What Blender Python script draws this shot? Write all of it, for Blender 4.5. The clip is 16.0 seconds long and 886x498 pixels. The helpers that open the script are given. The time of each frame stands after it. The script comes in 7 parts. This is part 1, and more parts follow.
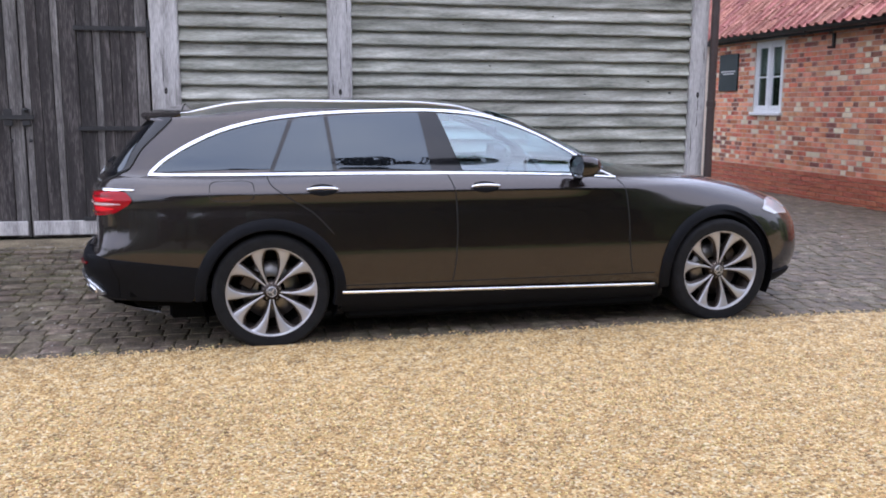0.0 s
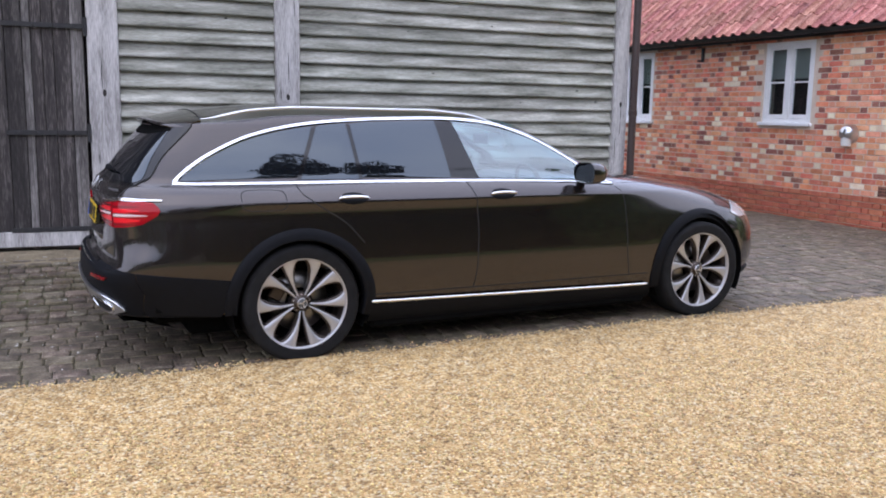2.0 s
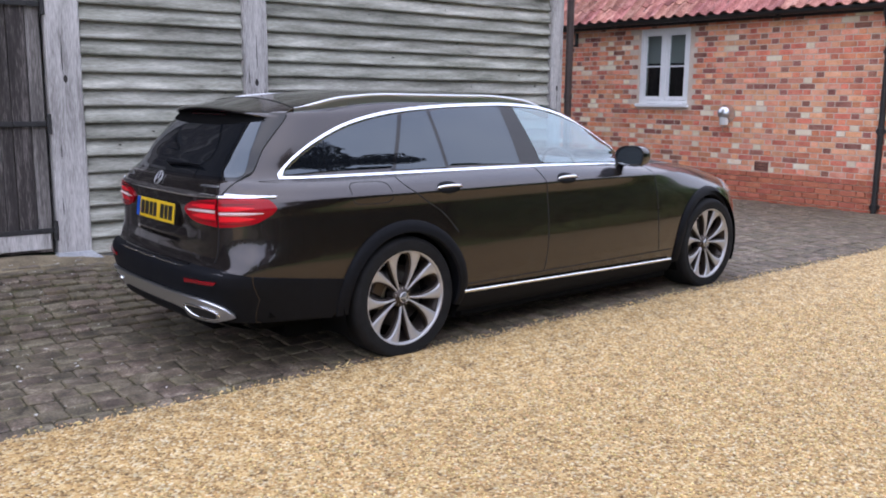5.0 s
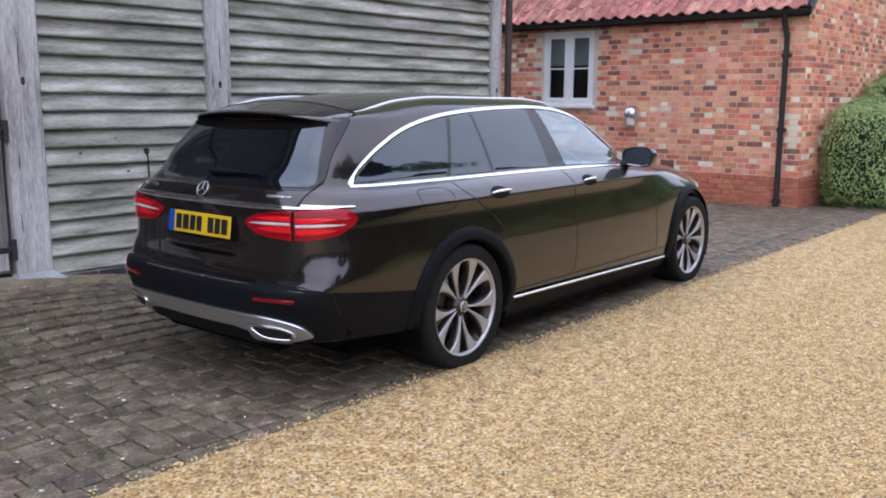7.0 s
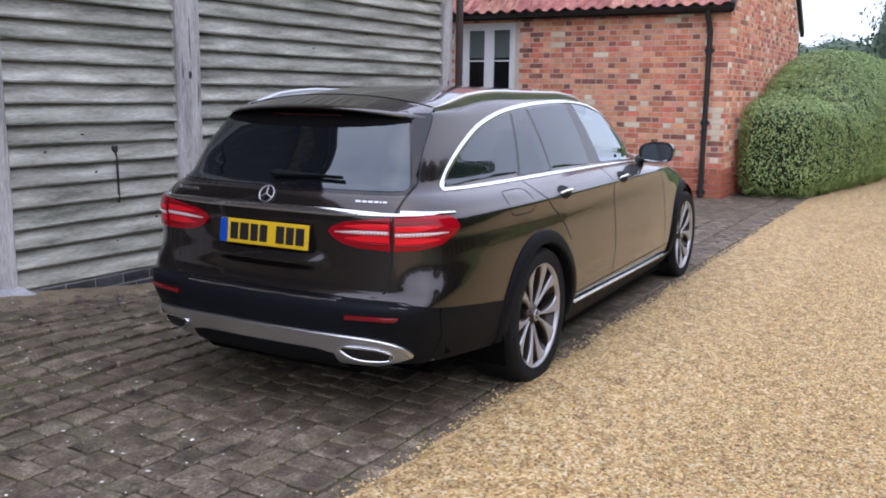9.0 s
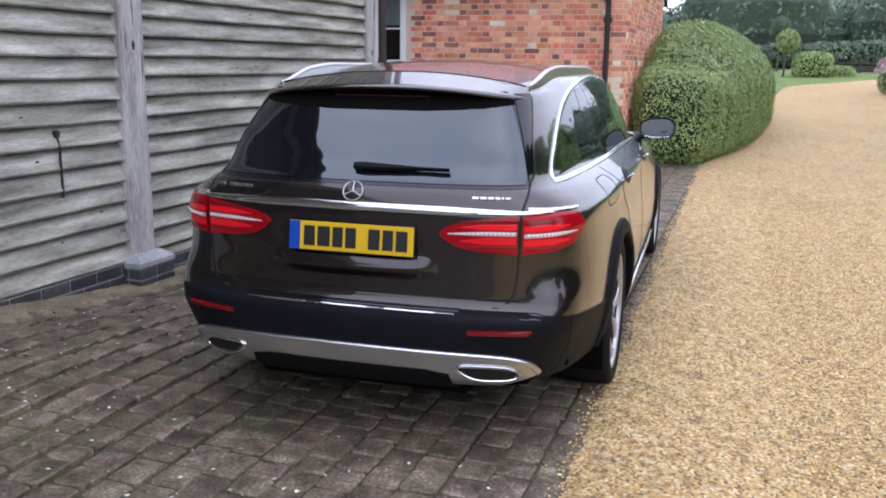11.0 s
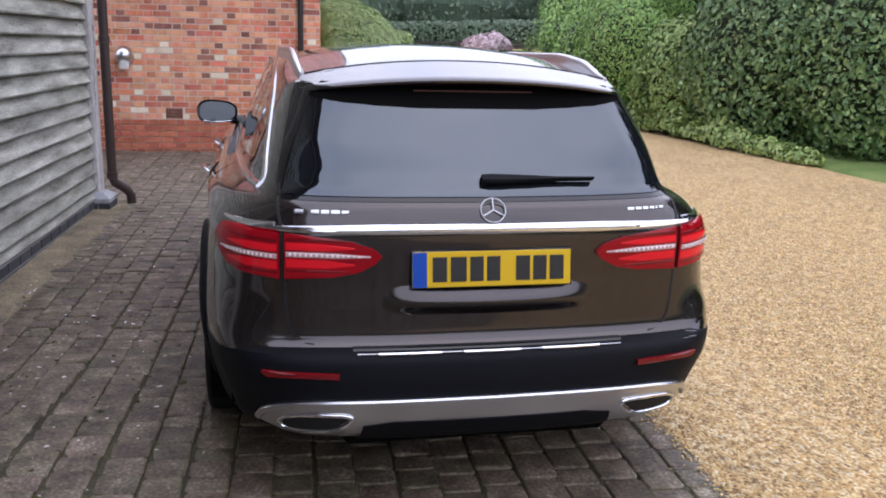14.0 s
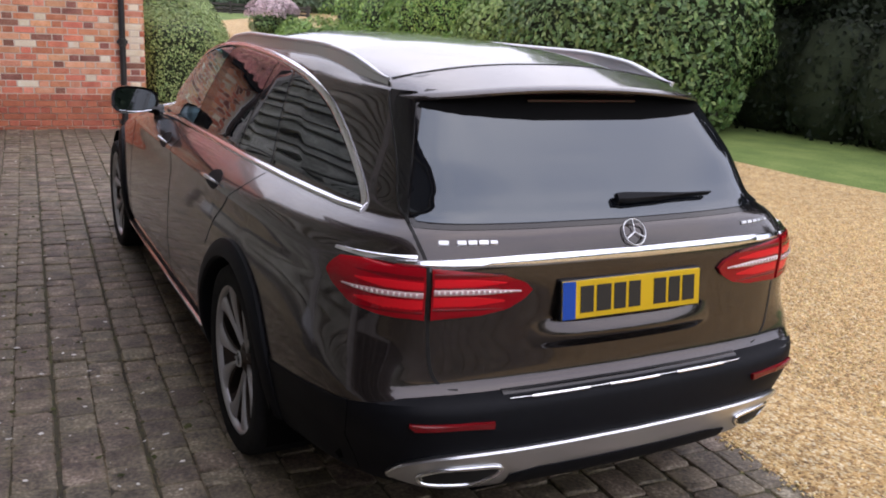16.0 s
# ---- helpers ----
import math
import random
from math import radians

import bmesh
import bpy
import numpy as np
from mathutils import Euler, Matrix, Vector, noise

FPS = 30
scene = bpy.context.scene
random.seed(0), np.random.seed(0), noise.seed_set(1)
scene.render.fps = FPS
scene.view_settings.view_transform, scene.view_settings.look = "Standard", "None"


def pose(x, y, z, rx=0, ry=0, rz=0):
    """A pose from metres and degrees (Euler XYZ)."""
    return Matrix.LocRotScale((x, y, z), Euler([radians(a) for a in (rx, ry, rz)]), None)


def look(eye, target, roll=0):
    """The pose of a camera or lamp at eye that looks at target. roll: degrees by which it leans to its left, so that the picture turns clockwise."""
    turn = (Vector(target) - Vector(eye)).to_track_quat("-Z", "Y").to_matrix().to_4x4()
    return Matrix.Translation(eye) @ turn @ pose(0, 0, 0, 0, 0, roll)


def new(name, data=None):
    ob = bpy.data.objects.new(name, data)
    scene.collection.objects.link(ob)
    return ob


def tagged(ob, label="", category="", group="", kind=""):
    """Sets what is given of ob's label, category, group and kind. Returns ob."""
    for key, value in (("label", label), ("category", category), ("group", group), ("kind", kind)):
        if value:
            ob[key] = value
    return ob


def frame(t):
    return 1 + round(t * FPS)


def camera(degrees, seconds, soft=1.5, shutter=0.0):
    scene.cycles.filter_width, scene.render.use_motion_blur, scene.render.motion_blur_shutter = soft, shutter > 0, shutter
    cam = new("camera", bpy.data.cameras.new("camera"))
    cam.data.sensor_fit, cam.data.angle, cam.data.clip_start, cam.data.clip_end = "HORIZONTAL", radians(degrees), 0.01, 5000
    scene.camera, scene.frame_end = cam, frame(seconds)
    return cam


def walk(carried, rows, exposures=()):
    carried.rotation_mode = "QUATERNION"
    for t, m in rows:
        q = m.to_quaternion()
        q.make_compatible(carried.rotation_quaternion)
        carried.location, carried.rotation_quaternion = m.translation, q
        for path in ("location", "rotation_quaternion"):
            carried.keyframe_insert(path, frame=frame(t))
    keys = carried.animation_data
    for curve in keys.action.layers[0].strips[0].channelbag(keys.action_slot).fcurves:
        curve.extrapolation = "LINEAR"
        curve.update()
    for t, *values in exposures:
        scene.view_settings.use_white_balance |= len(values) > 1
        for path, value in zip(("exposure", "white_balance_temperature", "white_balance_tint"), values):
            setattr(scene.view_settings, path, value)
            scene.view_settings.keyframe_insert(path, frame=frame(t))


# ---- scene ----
cam = camera(53.6, 16.0, 1.9)
PATH = [
    (0, (-0.183, -6.062, 1.433), (0.273, -4.142, 1.11), 0.3),
    (0.5, (-0.489, -6.05, 1.45), (0.059, -4.154, 1.127), 0.5),
    (1, (-0.775, -5.908, 1.431), (-0.121, -4.046, 1.108), 0.2),
    (1.5, (-1.07, -5.791, 1.432), (-0.295, -3.973, 1.123), 0.2),
    (2, (-1.392, -5.704, 1.45), (-0.543, -3.92, 1.139), 1.0),
    (2.5, (-1.652, -5.513, 1.436), (-0.727, -3.768, 1.117), 1.0),
    (3, (-1.933, -5.349, 1.429), (-0.931, -3.648, 1.112), 0.3),
    (3.5, (-2.2, -5.244, 1.453), (-1.114, -3.597, 1.125), -0.2),
    (4, (-2.396, -5.03, 1.437), (-1.235, -3.435, 1.108), 0.2),
    (4.5, (-2.608, -4.836, 1.433), (-1.398, -3.278, 1.1), 0.5),
    (4.7, (-2.726, -4.779, 1.444), (-1.495, -3.239, 1.107), 0.5),
    (6.8, (-3.614, -3.858, 1.456), (-2.112, -2.582, 1.116), 0.8),
    (7, (-3.657, -3.724, 1.445), (-2.128, -2.48, 1.109), 0.4),
    (7.5, (-3.798, -3.454, 1.447), (-2.177, -2.331, 1.116), 0.2),
    (8, (-3.94, -3.178, 1.462), (-2.253, -2.157, 1.125), 0.7),
    (8.5, (-3.974, -2.875, 1.453), (-2.272, -1.885, 1.105), 0.6),
    (9, (-4.007, -2.585, 1.448), (-2.288, -1.625, 1.096), 0.7),
    (9.2, (-4.043, -2.449, 1.443), (-2.313, -1.513, 1.082), 1.0),
    (11.3, (-4.015, -1.105, 1.482), (-2.119, -0.635, 1.054), 0.9),
    (11.5, (-3.962, -0.973, 1.484), (-2.049, -0.579, 1.051), 1.1),
    (12, (-3.927, -0.641, 1.471), (-1.988, -0.4, 1.042), 0.4),
    (12.5, (-3.888, -0.305, 1.482), (-1.937, -0.218, 1.051), 0.3),
    (13, (-3.766, 0.014, 1.475), (-1.817, 0.004, 1.029), 0.8),
    (13.5, (-3.662, 0.345, 1.462), (-1.722, 0.153, 1.016), 0.8),
    (14, (-3.569, 0.658, 1.486), (-1.661, 0.267, 1.033), 1.5),
    (14.5, (-3.419, 0.942, 1.488), (-1.546, 0.416, 1.022), 1.8),
    (15, (-3.253, 1.168, 1.51), (-1.43, 0.502, 1.027), 1.9),
    (15.5, (-3.101, 1.419, 1.567), (-1.338, 0.616, 1.071), 2.7),
    (16, (-2.941, 1.598, 1.567), (-1.226, 0.706, 1.055), 3.1),
]
walk(cam, [(t, look(eye, target, roll)) for t, eye, target, roll in PATH], [(0, 0.05, 6240, 10), (4, 0.03, 6260, 10), (7, -0.12, 6280, 10), (9, -0.14, 6360, 10), (11.5, 0.0, 6400, 10), (13, -0.02, 6380, 12), (14.5, -0.05, 6620, 12), (16, -0.08, 7060, 12)])

# ---- world, sun ----
world = bpy.data.worlds.new("sky")
scene.world = world
world.use_nodes = True
wn, wl = world.node_tree.nodes, world.node_tree.links
wn.clear()
sky = wn.new("ShaderNodeTexSky")
sky.sky_type, sky.sun_disc = "NISHITA", False
sky.sun_elevation, sky.sun_rotation = radians(74), radians(213)
skyb = wn.new("ShaderNodeBackground")
skyb.inputs["Strength"].default_value = 0.06
wl.new(sky.outputs[0], skyb.inputs["Color"])
# a bright, nearly even cloud cover over the blue
tc = wn.new("ShaderNodeTexCoord")
cn = wn.new("ShaderNodeTexNoise")
cn.inputs["Scale"].default_value, cn.inputs["Detail"].default_value = 2.2, 5.0
wl.new(tc.outputs["Generated"], cn.inputs["Vector"])
cr = wn.new("ShaderNodeValToRGB")
cr.color_ramp.elements[0].position, cr.color_ramp.elements[0].color = 0.3, (0.59, 0.635, 0.87, 1)
cr.color_ramp.elements[1].position, cr.color_ramp.elements[1].color = 0.7, (0.935, 0.93, 1.09, 1)
wl.new(cn.outputs["Fac"], cr.inputs["Fac"])
# an overcast sky is brightest overhead
nz = wn.new("ShaderNodeSeparateXYZ")
wl.new(tc.outputs["Generated"], nz.inputs[0])
up = wn.new("ShaderNodeMapRange")
up.inputs["From Min"].default_value, up.inputs["From Max"].default_value = 0.0, 1.0
up.inputs["To Min"].default_value, up.inputs["To Max"].default_value = 2.3, 2.9
wl.new(nz.outputs[2], up.inputs["Value"])
cg = wn.new("ShaderNodeMix")
cg.data_type, cg.blend_type = "RGBA", "MULTIPLY"
cg.inputs[0].default_value = 1.0
wl.new(cr.outputs["Color"], cg.inputs[6])
# and brighter towards the hidden sun, on the open side of the drive
dot = wn.new("ShaderNodeVectorMath")
dot.operation, dot.inputs[1].default_value = "DOT_PRODUCT", (-0.30, -0.25, 0.92)
wl.new(tc.outputs["Generated"], dot.inputs[0])
glow = wn.new("ShaderNodeMath")
glow.operation, glow.inputs[1].default_value, glow.inputs[2].default_value = "MULTIPLY_ADD", 0.30, 0.95
wl.new(dot.outputs["Value"], glow.inputs[0])
both_ = wn.new("ShaderNodeMath")
both_.operation = "MULTIPLY"
wl.new(up.outputs[0], both_.inputs[0])
wl.new(glow.outputs[0], both_.inputs[1])
wl.new(both_.outputs[0], cg.inputs[7])
cloudb = wn.new("ShaderNodeBackground")
cloudb.inputs["Strength"].default_value = 0.735
wl.new(cg.outputs[2], cloudb.inputs["Color"])
addw = wn.new("ShaderNodeAddShader")
wl.new(skyb.outputs[0], addw.inputs[0])
wl.new(cloudb.outputs[0], addw.inputs[1])
wo = wn.new("ShaderNodeOutputWorld")
wl.new(addw.outputs[0], wo.inputs["Surface"])

sun = new("sun", bpy.data.lights.new("sun", "SUN"))
sun.data.energy, sun.data.angle, sun.data.color = 0.5, radians(150), (1.0, 0.98, 0.95)
sun.matrix_world = look((-2.2, -3.4, 14), (0, 0, 0))

# ---- materials ----
def surf(name, cols, scale=6.0, fine=60.0, rough=(0.6, 0.8), bump=0.2, depth=0.004, metal=0.0, vary=0.0, hue=0.0, island=False,
         stretch=(1, 1, 1), coat=0.0, spec=0.5, detail=6.0, mix=0.5, spread=(0.38, 0.26)):
    """A surface with colour variation at two scales, fine relief and, with vary, a shade of its own for each piece."""
    m = bpy.data.materials.new(name)
    m.use_nodes = True
    n, l = m.node_tree.nodes, m.node_tree.links
    b = n["Principled BSDF"]
    geo = n.new("ShaderNodeNewGeometry")
    mp = n.new("ShaderNodeMapping")
    mp.inputs["Scale"].default_value = stretch
    l.new(geo.outputs["Position"], mp.inputs["Vector"])
    info = n.new("ShaderNodeObjectInfo")
    rnd = geo.outputs["Random Per Island"] if island else info.outputs["Random"]
    if vary:
        sh = n.new("ShaderNodeVectorMath")
        sh.operation = "ADD"
        cmb = n.new("ShaderNodeMath")
        cmb.operation, cmb.inputs[1].default_value = "MULTIPLY", 37.0
        l.new(rnd, cmb.inputs[0])
        l.new(mp.outputs[0], sh.inputs[0])
        l.new(cmb.outputs[0], sh.inputs[1])
        vec = sh.outputs[0]
    else:
        vec = mp.outputs[0]
    a = n.new("ShaderNodeTexNoise")
    a.inputs["Scale"].default_value, a.inputs["Detail"].default_value = scale, detail
    l.new(vec, a.inputs["Vector"])
    f = n.new("ShaderNodeTexNoise")
    f.inputs["Scale"].default_value, f.inputs["Detail"].default_value = fine, 4.0
    l.new(vec, f.inputs["Vector"])
    mx = n.new("ShaderNodeMix")
    mx.data_type, mx.inputs[0].default_value = "FLOAT", mix
    l.new(a.outputs["Fac"], mx.inputs[2])
    l.new(f.outputs["Fac"], mx.inputs[3])
    ramp = n.new("ShaderNodeValToRGB")
    el = ramp.color_ramp.elements
    while len(el) < len(cols):
        el.new(0.5)
    for i, c in enumerate(cols):
        el[i].position = spread[0] + spread[1] * i / max(1, len(cols) - 1)
        el[i].color = (*c, 1)
    l.new(mx.outputs[0], ramp.inputs["Fac"])
    col = ramp.outputs["Color"]
    if vary:
        hs = n.new("ShaderNodeHueSaturation")
        mr = n.new("ShaderNodeMapRange")
        mr.inputs["To Min"].default_value, mr.inputs["To Max"].default_value = 1 - vary, 1 + vary
        l.new(rnd, mr.inputs["Value"])
        l.new(mr.outputs[0], hs.inputs["Value"])
        if hue:
            h2 = n.new("ShaderNodeMath")
            h2.operation, h2.inputs[1].default_value = "MULTIPLY", 7.31
            l.new(rnd, h2.inputs[0])
            h3 = n.new("ShaderNodeMath")
            h3.operation = "FRACT"
            l.new(h2.outputs[0], h3.inputs[0])
            h4 = n.new("ShaderNodeMapRange")
            h4.inputs["To Min"].default_value, h4.inputs["To Max"].default_value = 0.5 - hue, 0.5 + hue
            l.new(h3.outputs[0], h4.inputs["Value"])
            l.new(h4.outputs[0], hs.inputs["Hue"])
        l.new(col, hs.inputs["Color"])
        col = hs.outputs["Color"]
    l.new(col, b.inputs["Base Color"])
    rr = n.new("ShaderNodeMapRange")
    rr.inputs["To Min"].default_value, rr.inputs["To Max"].default_value = rough
    l.new(f.outputs["Fac"], rr.inputs["Value"])
    l.new(rr.outputs[0], b.inputs["Roughness"])
    b.inputs["Metallic"].default_value = metal
    b.inputs["Specular IOR Level"].default_value = spec
    b.inputs["Coat Weight"].default_value = coat
    b.inputs["Coat Roughness"].default_value = 0.03
    if bump:
        bp = n.new("ShaderNodeBump")
        bp.inputs["Strength"].default_value, bp.inputs["Distance"].default_value = bump, depth
        l.new(mx.outputs[0], bp.inputs["Height"])
        l.new(bp.outputs[0], b.inputs["Normal"])
    return m


def ramped(m, node, cols, positions):
    n = m.node_tree.nodes.new("ShaderNodeValToRGB")
    el = n.color_ramp.elements
    while len(el) < len(cols):
        el.new(0.5)
    for e, c, p in zip(el, cols, positions):
        e.position, e.color = p, (*c, 1)
    m.node_tree.links.new(node, n.inputs["Fac"])
    return n.outputs["Color"]


def gravel_material(name, cells, cols):
    """Small rounded stones: one shade to a stone, relief from the stones' outlines, damp and dry patches."""
    m = bpy.data.materials.new(name)
    m.use_nodes = True
    n, l = m.node_tree.nodes, m.node_tree.links
    b = n["Principled BSDF"]
    geo = n.new("ShaderNodeNewGeometry")
    v = n.new("ShaderNodeTexVoronoi")
    v.inputs["Scale"].default_value, v.inputs["Randomness"].default_value = cells, 1.0
    l.new(geo.outputs["Position"], v.inputs["Vector"])
    sep = n.new("ShaderNodeSeparateColor")
    l.new(v.outputs["Color"], sep.inputs[0])
    col = ramped(m, sep.outputs[0], cols, [0.0, 0.25, 0.55, 0.8, 1.0])
    big = n.new("ShaderNodeTexNoise")
    big.inputs["Scale"].default_value, big.inputs["Detail"].default_value = 0.55, 5.0
    l.new(geo.outputs["Position"], big.inputs["Vector"])
    shade = ramped(m, big.outputs["Fac"], [(0.86, 0.84, 0.82), (0.97, 0.96, 0.95), (1.0, 0.99, 0.98)], [0.3, 0.52, 0.75])
    mid = n.new("ShaderNodeTexNoise")
    mid.inputs["Scale"].default_value, mid.inputs["Detail"].default_value = 15.0, 5.0
    l.new(geo.outputs["Position"], mid.inputs["Vector"])
    clump = ramped(m, mid.outputs["Fac"], [(0.74, 0.72, 0.69), (1.06, 1.05, 1.04), (1.22, 1.21, 1.20)], [0.33, 0.5, 0.68])
    mul0 = n.new("ShaderNodeMix")
    mul0.data_type, mul0.blend_type = "RGBA", "MULTIPLY"
    mul0.inputs[0].default_value = 1.0
    l.new(clump, mul0.inputs[6])
    l.new(shade, mul0.inputs[7])
    mul = n.new("ShaderNodeMix")
    mul.data_type, mul.blend_type = "RGBA", "MULTIPLY"
    mul.inputs[0].default_value = 1.0
    l.new(col, mul.inputs[6])
    l.new(mul0.outputs[2], mul.inputs[7])
    l.new(mul.outputs[2], b.inputs["Base Color"])
    b.inputs["Roughness"].default_value = 0.75
    bp = n.new("ShaderNodeBump")
    bp.invert = True
    bp.inputs["Strength"].default_value, bp.inputs["Distance"].default_value = 0.9, 0.008
    l.new(v.outputs["Distance"], bp.inputs["Height"])
    l.new(bp.outputs[0], b.inputs["Normal"])
    return m


def plain(name, col, rough=0.5, metal=0.0, coat=0.0, spec=0.5):
    m = bpy.data.materials.new(name)
    m.use_nodes = True
    b = m.node_tree.nodes["Principled BSDF"]
    b.inputs["Base Color"].default_value = (*col, 1)
    b.inputs["Roughness"].default_value, b.inputs["Metallic"].default_value = rough, metal
    b.inputs["Coat Weight"].default_value, b.inputs["Coat Roughness"].default_value = coat, 0.03
    b.inputs["Specular IOR Level"].default_value = spec
    return m


def glass(name, tint, share):
    """A clear pane: a sharp reflection by Fresnel over a tinted see-through part."""
    m = bpy.data.materials.new(name)
    m.use_nodes = True
    n, l = m.node_tree.nodes, m.node_tree.links
    n.remove(n["Principled BSDF"])
    gl = n.new("ShaderNodeBsdfGlossy")
    gl.inputs["Roughness"].default_value = 0.01
    gl.inputs["Color"].default_value = (*(0.6 + 0.4 * c for c in tint), 1)
    tr = n.new("ShaderNodeBsdfTransparent")
    tr.inputs["Color"].default_value = (*tint, 1)
    lw = n.new("ShaderNodeLayerWeight")
    lw.inputs["Blend"].default_value = 0.5
    pw = n.new("ShaderNodeMath")
    pw.operation, pw.inputs[1].default_value = "POWER", 4.0
    l.new(lw.outputs["Facing"], pw.inputs[0])
    f0 = ((share - 1) / (share + 1)) ** 2
    fr = n.new("ShaderNodeMapRange")
    fr.inputs["To Min"].default_value, fr.inputs["To Max"].default_value = f0, 1.0
    l.new(pw.outputs[0], fr.inputs["Value"])
    mx = n.new("ShaderNodeMixShader")
    l.new(fr.outputs[0], mx.inputs[0])
    l.new(tr.outputs[0], mx.inputs[1])
    l.new(gl.outputs[0], mx.inputs[2])
    l.new(mx.outputs[0], n["Material Output"].inputs["Surface"])
    return m


GRAVEL = gravel_material("gravel", 88, [(0.13, 0.072, 0.0256), (0.37, 0.225, 0.0787), (0.49, 0.325, 0.1283), (0.56, 0.425, 0.2095), (0.62, 0.55, 0.3762)])
STONE = surf("gravel stones", [(0.26, 0.165, 0.0641), (0.52, 0.35, 0.1411), (0.66, 0.5, 0.248), (0.74, 0.65, 0.4446)], 40, 200, (0.6, 0.85), 0.2, 0.002, vary=0.45, hue=0.02, island=True, mix=0.5, spread=(0.30, 0.40))
SOIL = surf("rough ground", [(0.035, 0.035, 0.018), (0.075, 0.068, 0.036), (0.13, 0.10, 0.062)], 0.7, 14, (0.9, 1.0), 0.5, 0.02)
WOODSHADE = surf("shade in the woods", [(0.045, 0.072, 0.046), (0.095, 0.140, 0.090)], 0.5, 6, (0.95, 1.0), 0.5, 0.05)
LAWN = surf("lawn", [(0.070, 0.115, 0.024), (0.120, 0.180, 0.038), (0.185, 0.235, 0.065)], 1.6, 45, (0.85, 1.0), 0.6, 0.012)
MOSS = surf("moss", [(0.035, 0.042, 0.012), (0.09, 0.10, 0.03)], 20, 90, (0.9, 1.0), 0.4, 0.003)
BED = surf("sandy joints", [(0.032, 0.027, 0.018), (0.056, 0.049, 0.030), (0.085, 0.088, 0.030)], 3, 50, (0.9, 1.0), 0.5, 0.006)
PAVER = surf("tumbled paving block", [(0.030, 0.023, 0.016), (0.088, 0.068, 0.048), (0.150, 0.118, 0.083), (0.30, 0.255, 0.195)], 9.0, 75, (0.46, 0.74), 0.9, 0.008, vary=0.26, hue=0.02)
PAVER_REST = surf("tumbled paving blocks", [(0.030, 0.023, 0.016), (0.088, 0.068, 0.048), (0.150, 0.118, 0.083), (0.30, 0.255, 0.195)], 9.0, 75, (0.46, 0.74), 0.9, 0.008, vary=0.26, hue=0.02, island=True)


def mossy_rim(m):
    """Pale moss and sand caught along the worn edges of a block, in patches."""
    n, l = m.node_tree.nodes, m.node_tree.links
    b = n["Principled BSDF"]
    old = b.inputs["Base Color"].links[0].from_socket
    at = n.new("ShaderNodeAttribute")
    at.attribute_name = "rim"
    geo = n.new("ShaderNodeNewGeometry")
    facs = []
    for sc, lo, hi in ((5.0, 0.36, 0.60), (70.0, 0.30, 0.66)):
        t = n.new("ShaderNodeTexNoise")
        t.inputs["Scale"].default_value, t.inputs["Detail"].default_value = sc, 4.0
        l.new(geo.outputs["Position"], t.inputs["Vector"])
        r = n.new("ShaderNodeMapRange")
        r.inputs["From Min"].default_value, r.inputs["From Max"].default_value = lo, hi
        l.new(t.outputs["Fac"], r.inputs["Value"])
        facs.append(r.outputs[0])
    k = at.outputs["Fac"]
    for f in facs:
        q = n.new("ShaderNodeMath")
        q.operation = "MULTIPLY"
        l.new(k, q.inputs[0])
        l.new(f, q.inputs[1])
        k = q.outputs[0]
    mx = n.new("ShaderNodeMix")
    mx.data_type = "RGBA"
    l.new(k, mx.inputs[0])
    l.new(old, mx.inputs[6])
    mx.inputs[7].default_value = (0.165, 0.138, 0.070, 1)
    l.new(mx.outputs[2], b.inputs["Base Color"])


mossy_rim(PAVER)
mossy_rim(PAVER_REST)
OAKBOARD = surf("weathered oak boards", [(0.125, 0.124, 0.100), (0.252, 0.249, 0.206), (0.36, 0.355, 0.305), (0.53, 0.52, 0.455)], 2.2, 24, (0.75, 0.95), 0.6, 0.004, vary=0.15, hue=0.01, stretch=(0.8, 6, 6), mix=0.30, spread=(0.34, 0.30))
OAKPOST = surf("silvered oak post", [(0.25, 0.235, 0.225), (0.44, 0.42, 0.405), (0.60, 0.575, 0.56)], 2.5, 30, (0.75, 0.95), 0.5, 0.004, vary=0.08, stretch=(5, 5, 0.5))
DOORWOOD = surf("dark weathered door boards", [(0.016, 0.013, 0.012), (0.036, 0.030, 0.028), (0.13, 0.113, 0.105)], 2.5, 26, (0.75, 0.95), 0.5, 0.004, vary=0.3, stretch=(6, 6, 0.5))
DOORPALE = surf("bleached door boards", [(0.06, 0.053, 0.050), (0.13, 0.118, 0.110), (0.27, 0.25, 0.235)], 2.5, 26, (0.75, 0.95), 0.5, 0.004, vary=0.2, stretch=(6, 6, 0.5))
IRON = surf("black iron", [(0.012, 0.012, 0.013), (0.03, 0.028, 0.028)], 14, 90, (0.5, 0.75), 0.3, 0.002)
ENGBRICK = surf("blue engineering brick", [(0.022, 0.024, 0.03), (0.045, 0.048, 0.056), (0.075, 0.078, 0.085)], 6, 60, (0.45, 0.7), 0.25, 0.003, vary=0.25)
MORTAR = surf("mortar", [(0.62, 0.50, 0.40), (0.76, 0.65, 0.535)], 8, 90, (0.9, 1.0), 0.4, 0.004)
MORTAR_DARK = surf("plinth mortar", [(0.20, 0.20, 0.19), (0.32, 0.31, 0.30)], 8, 90, (0.9, 1.0), 0.4, 0.004)
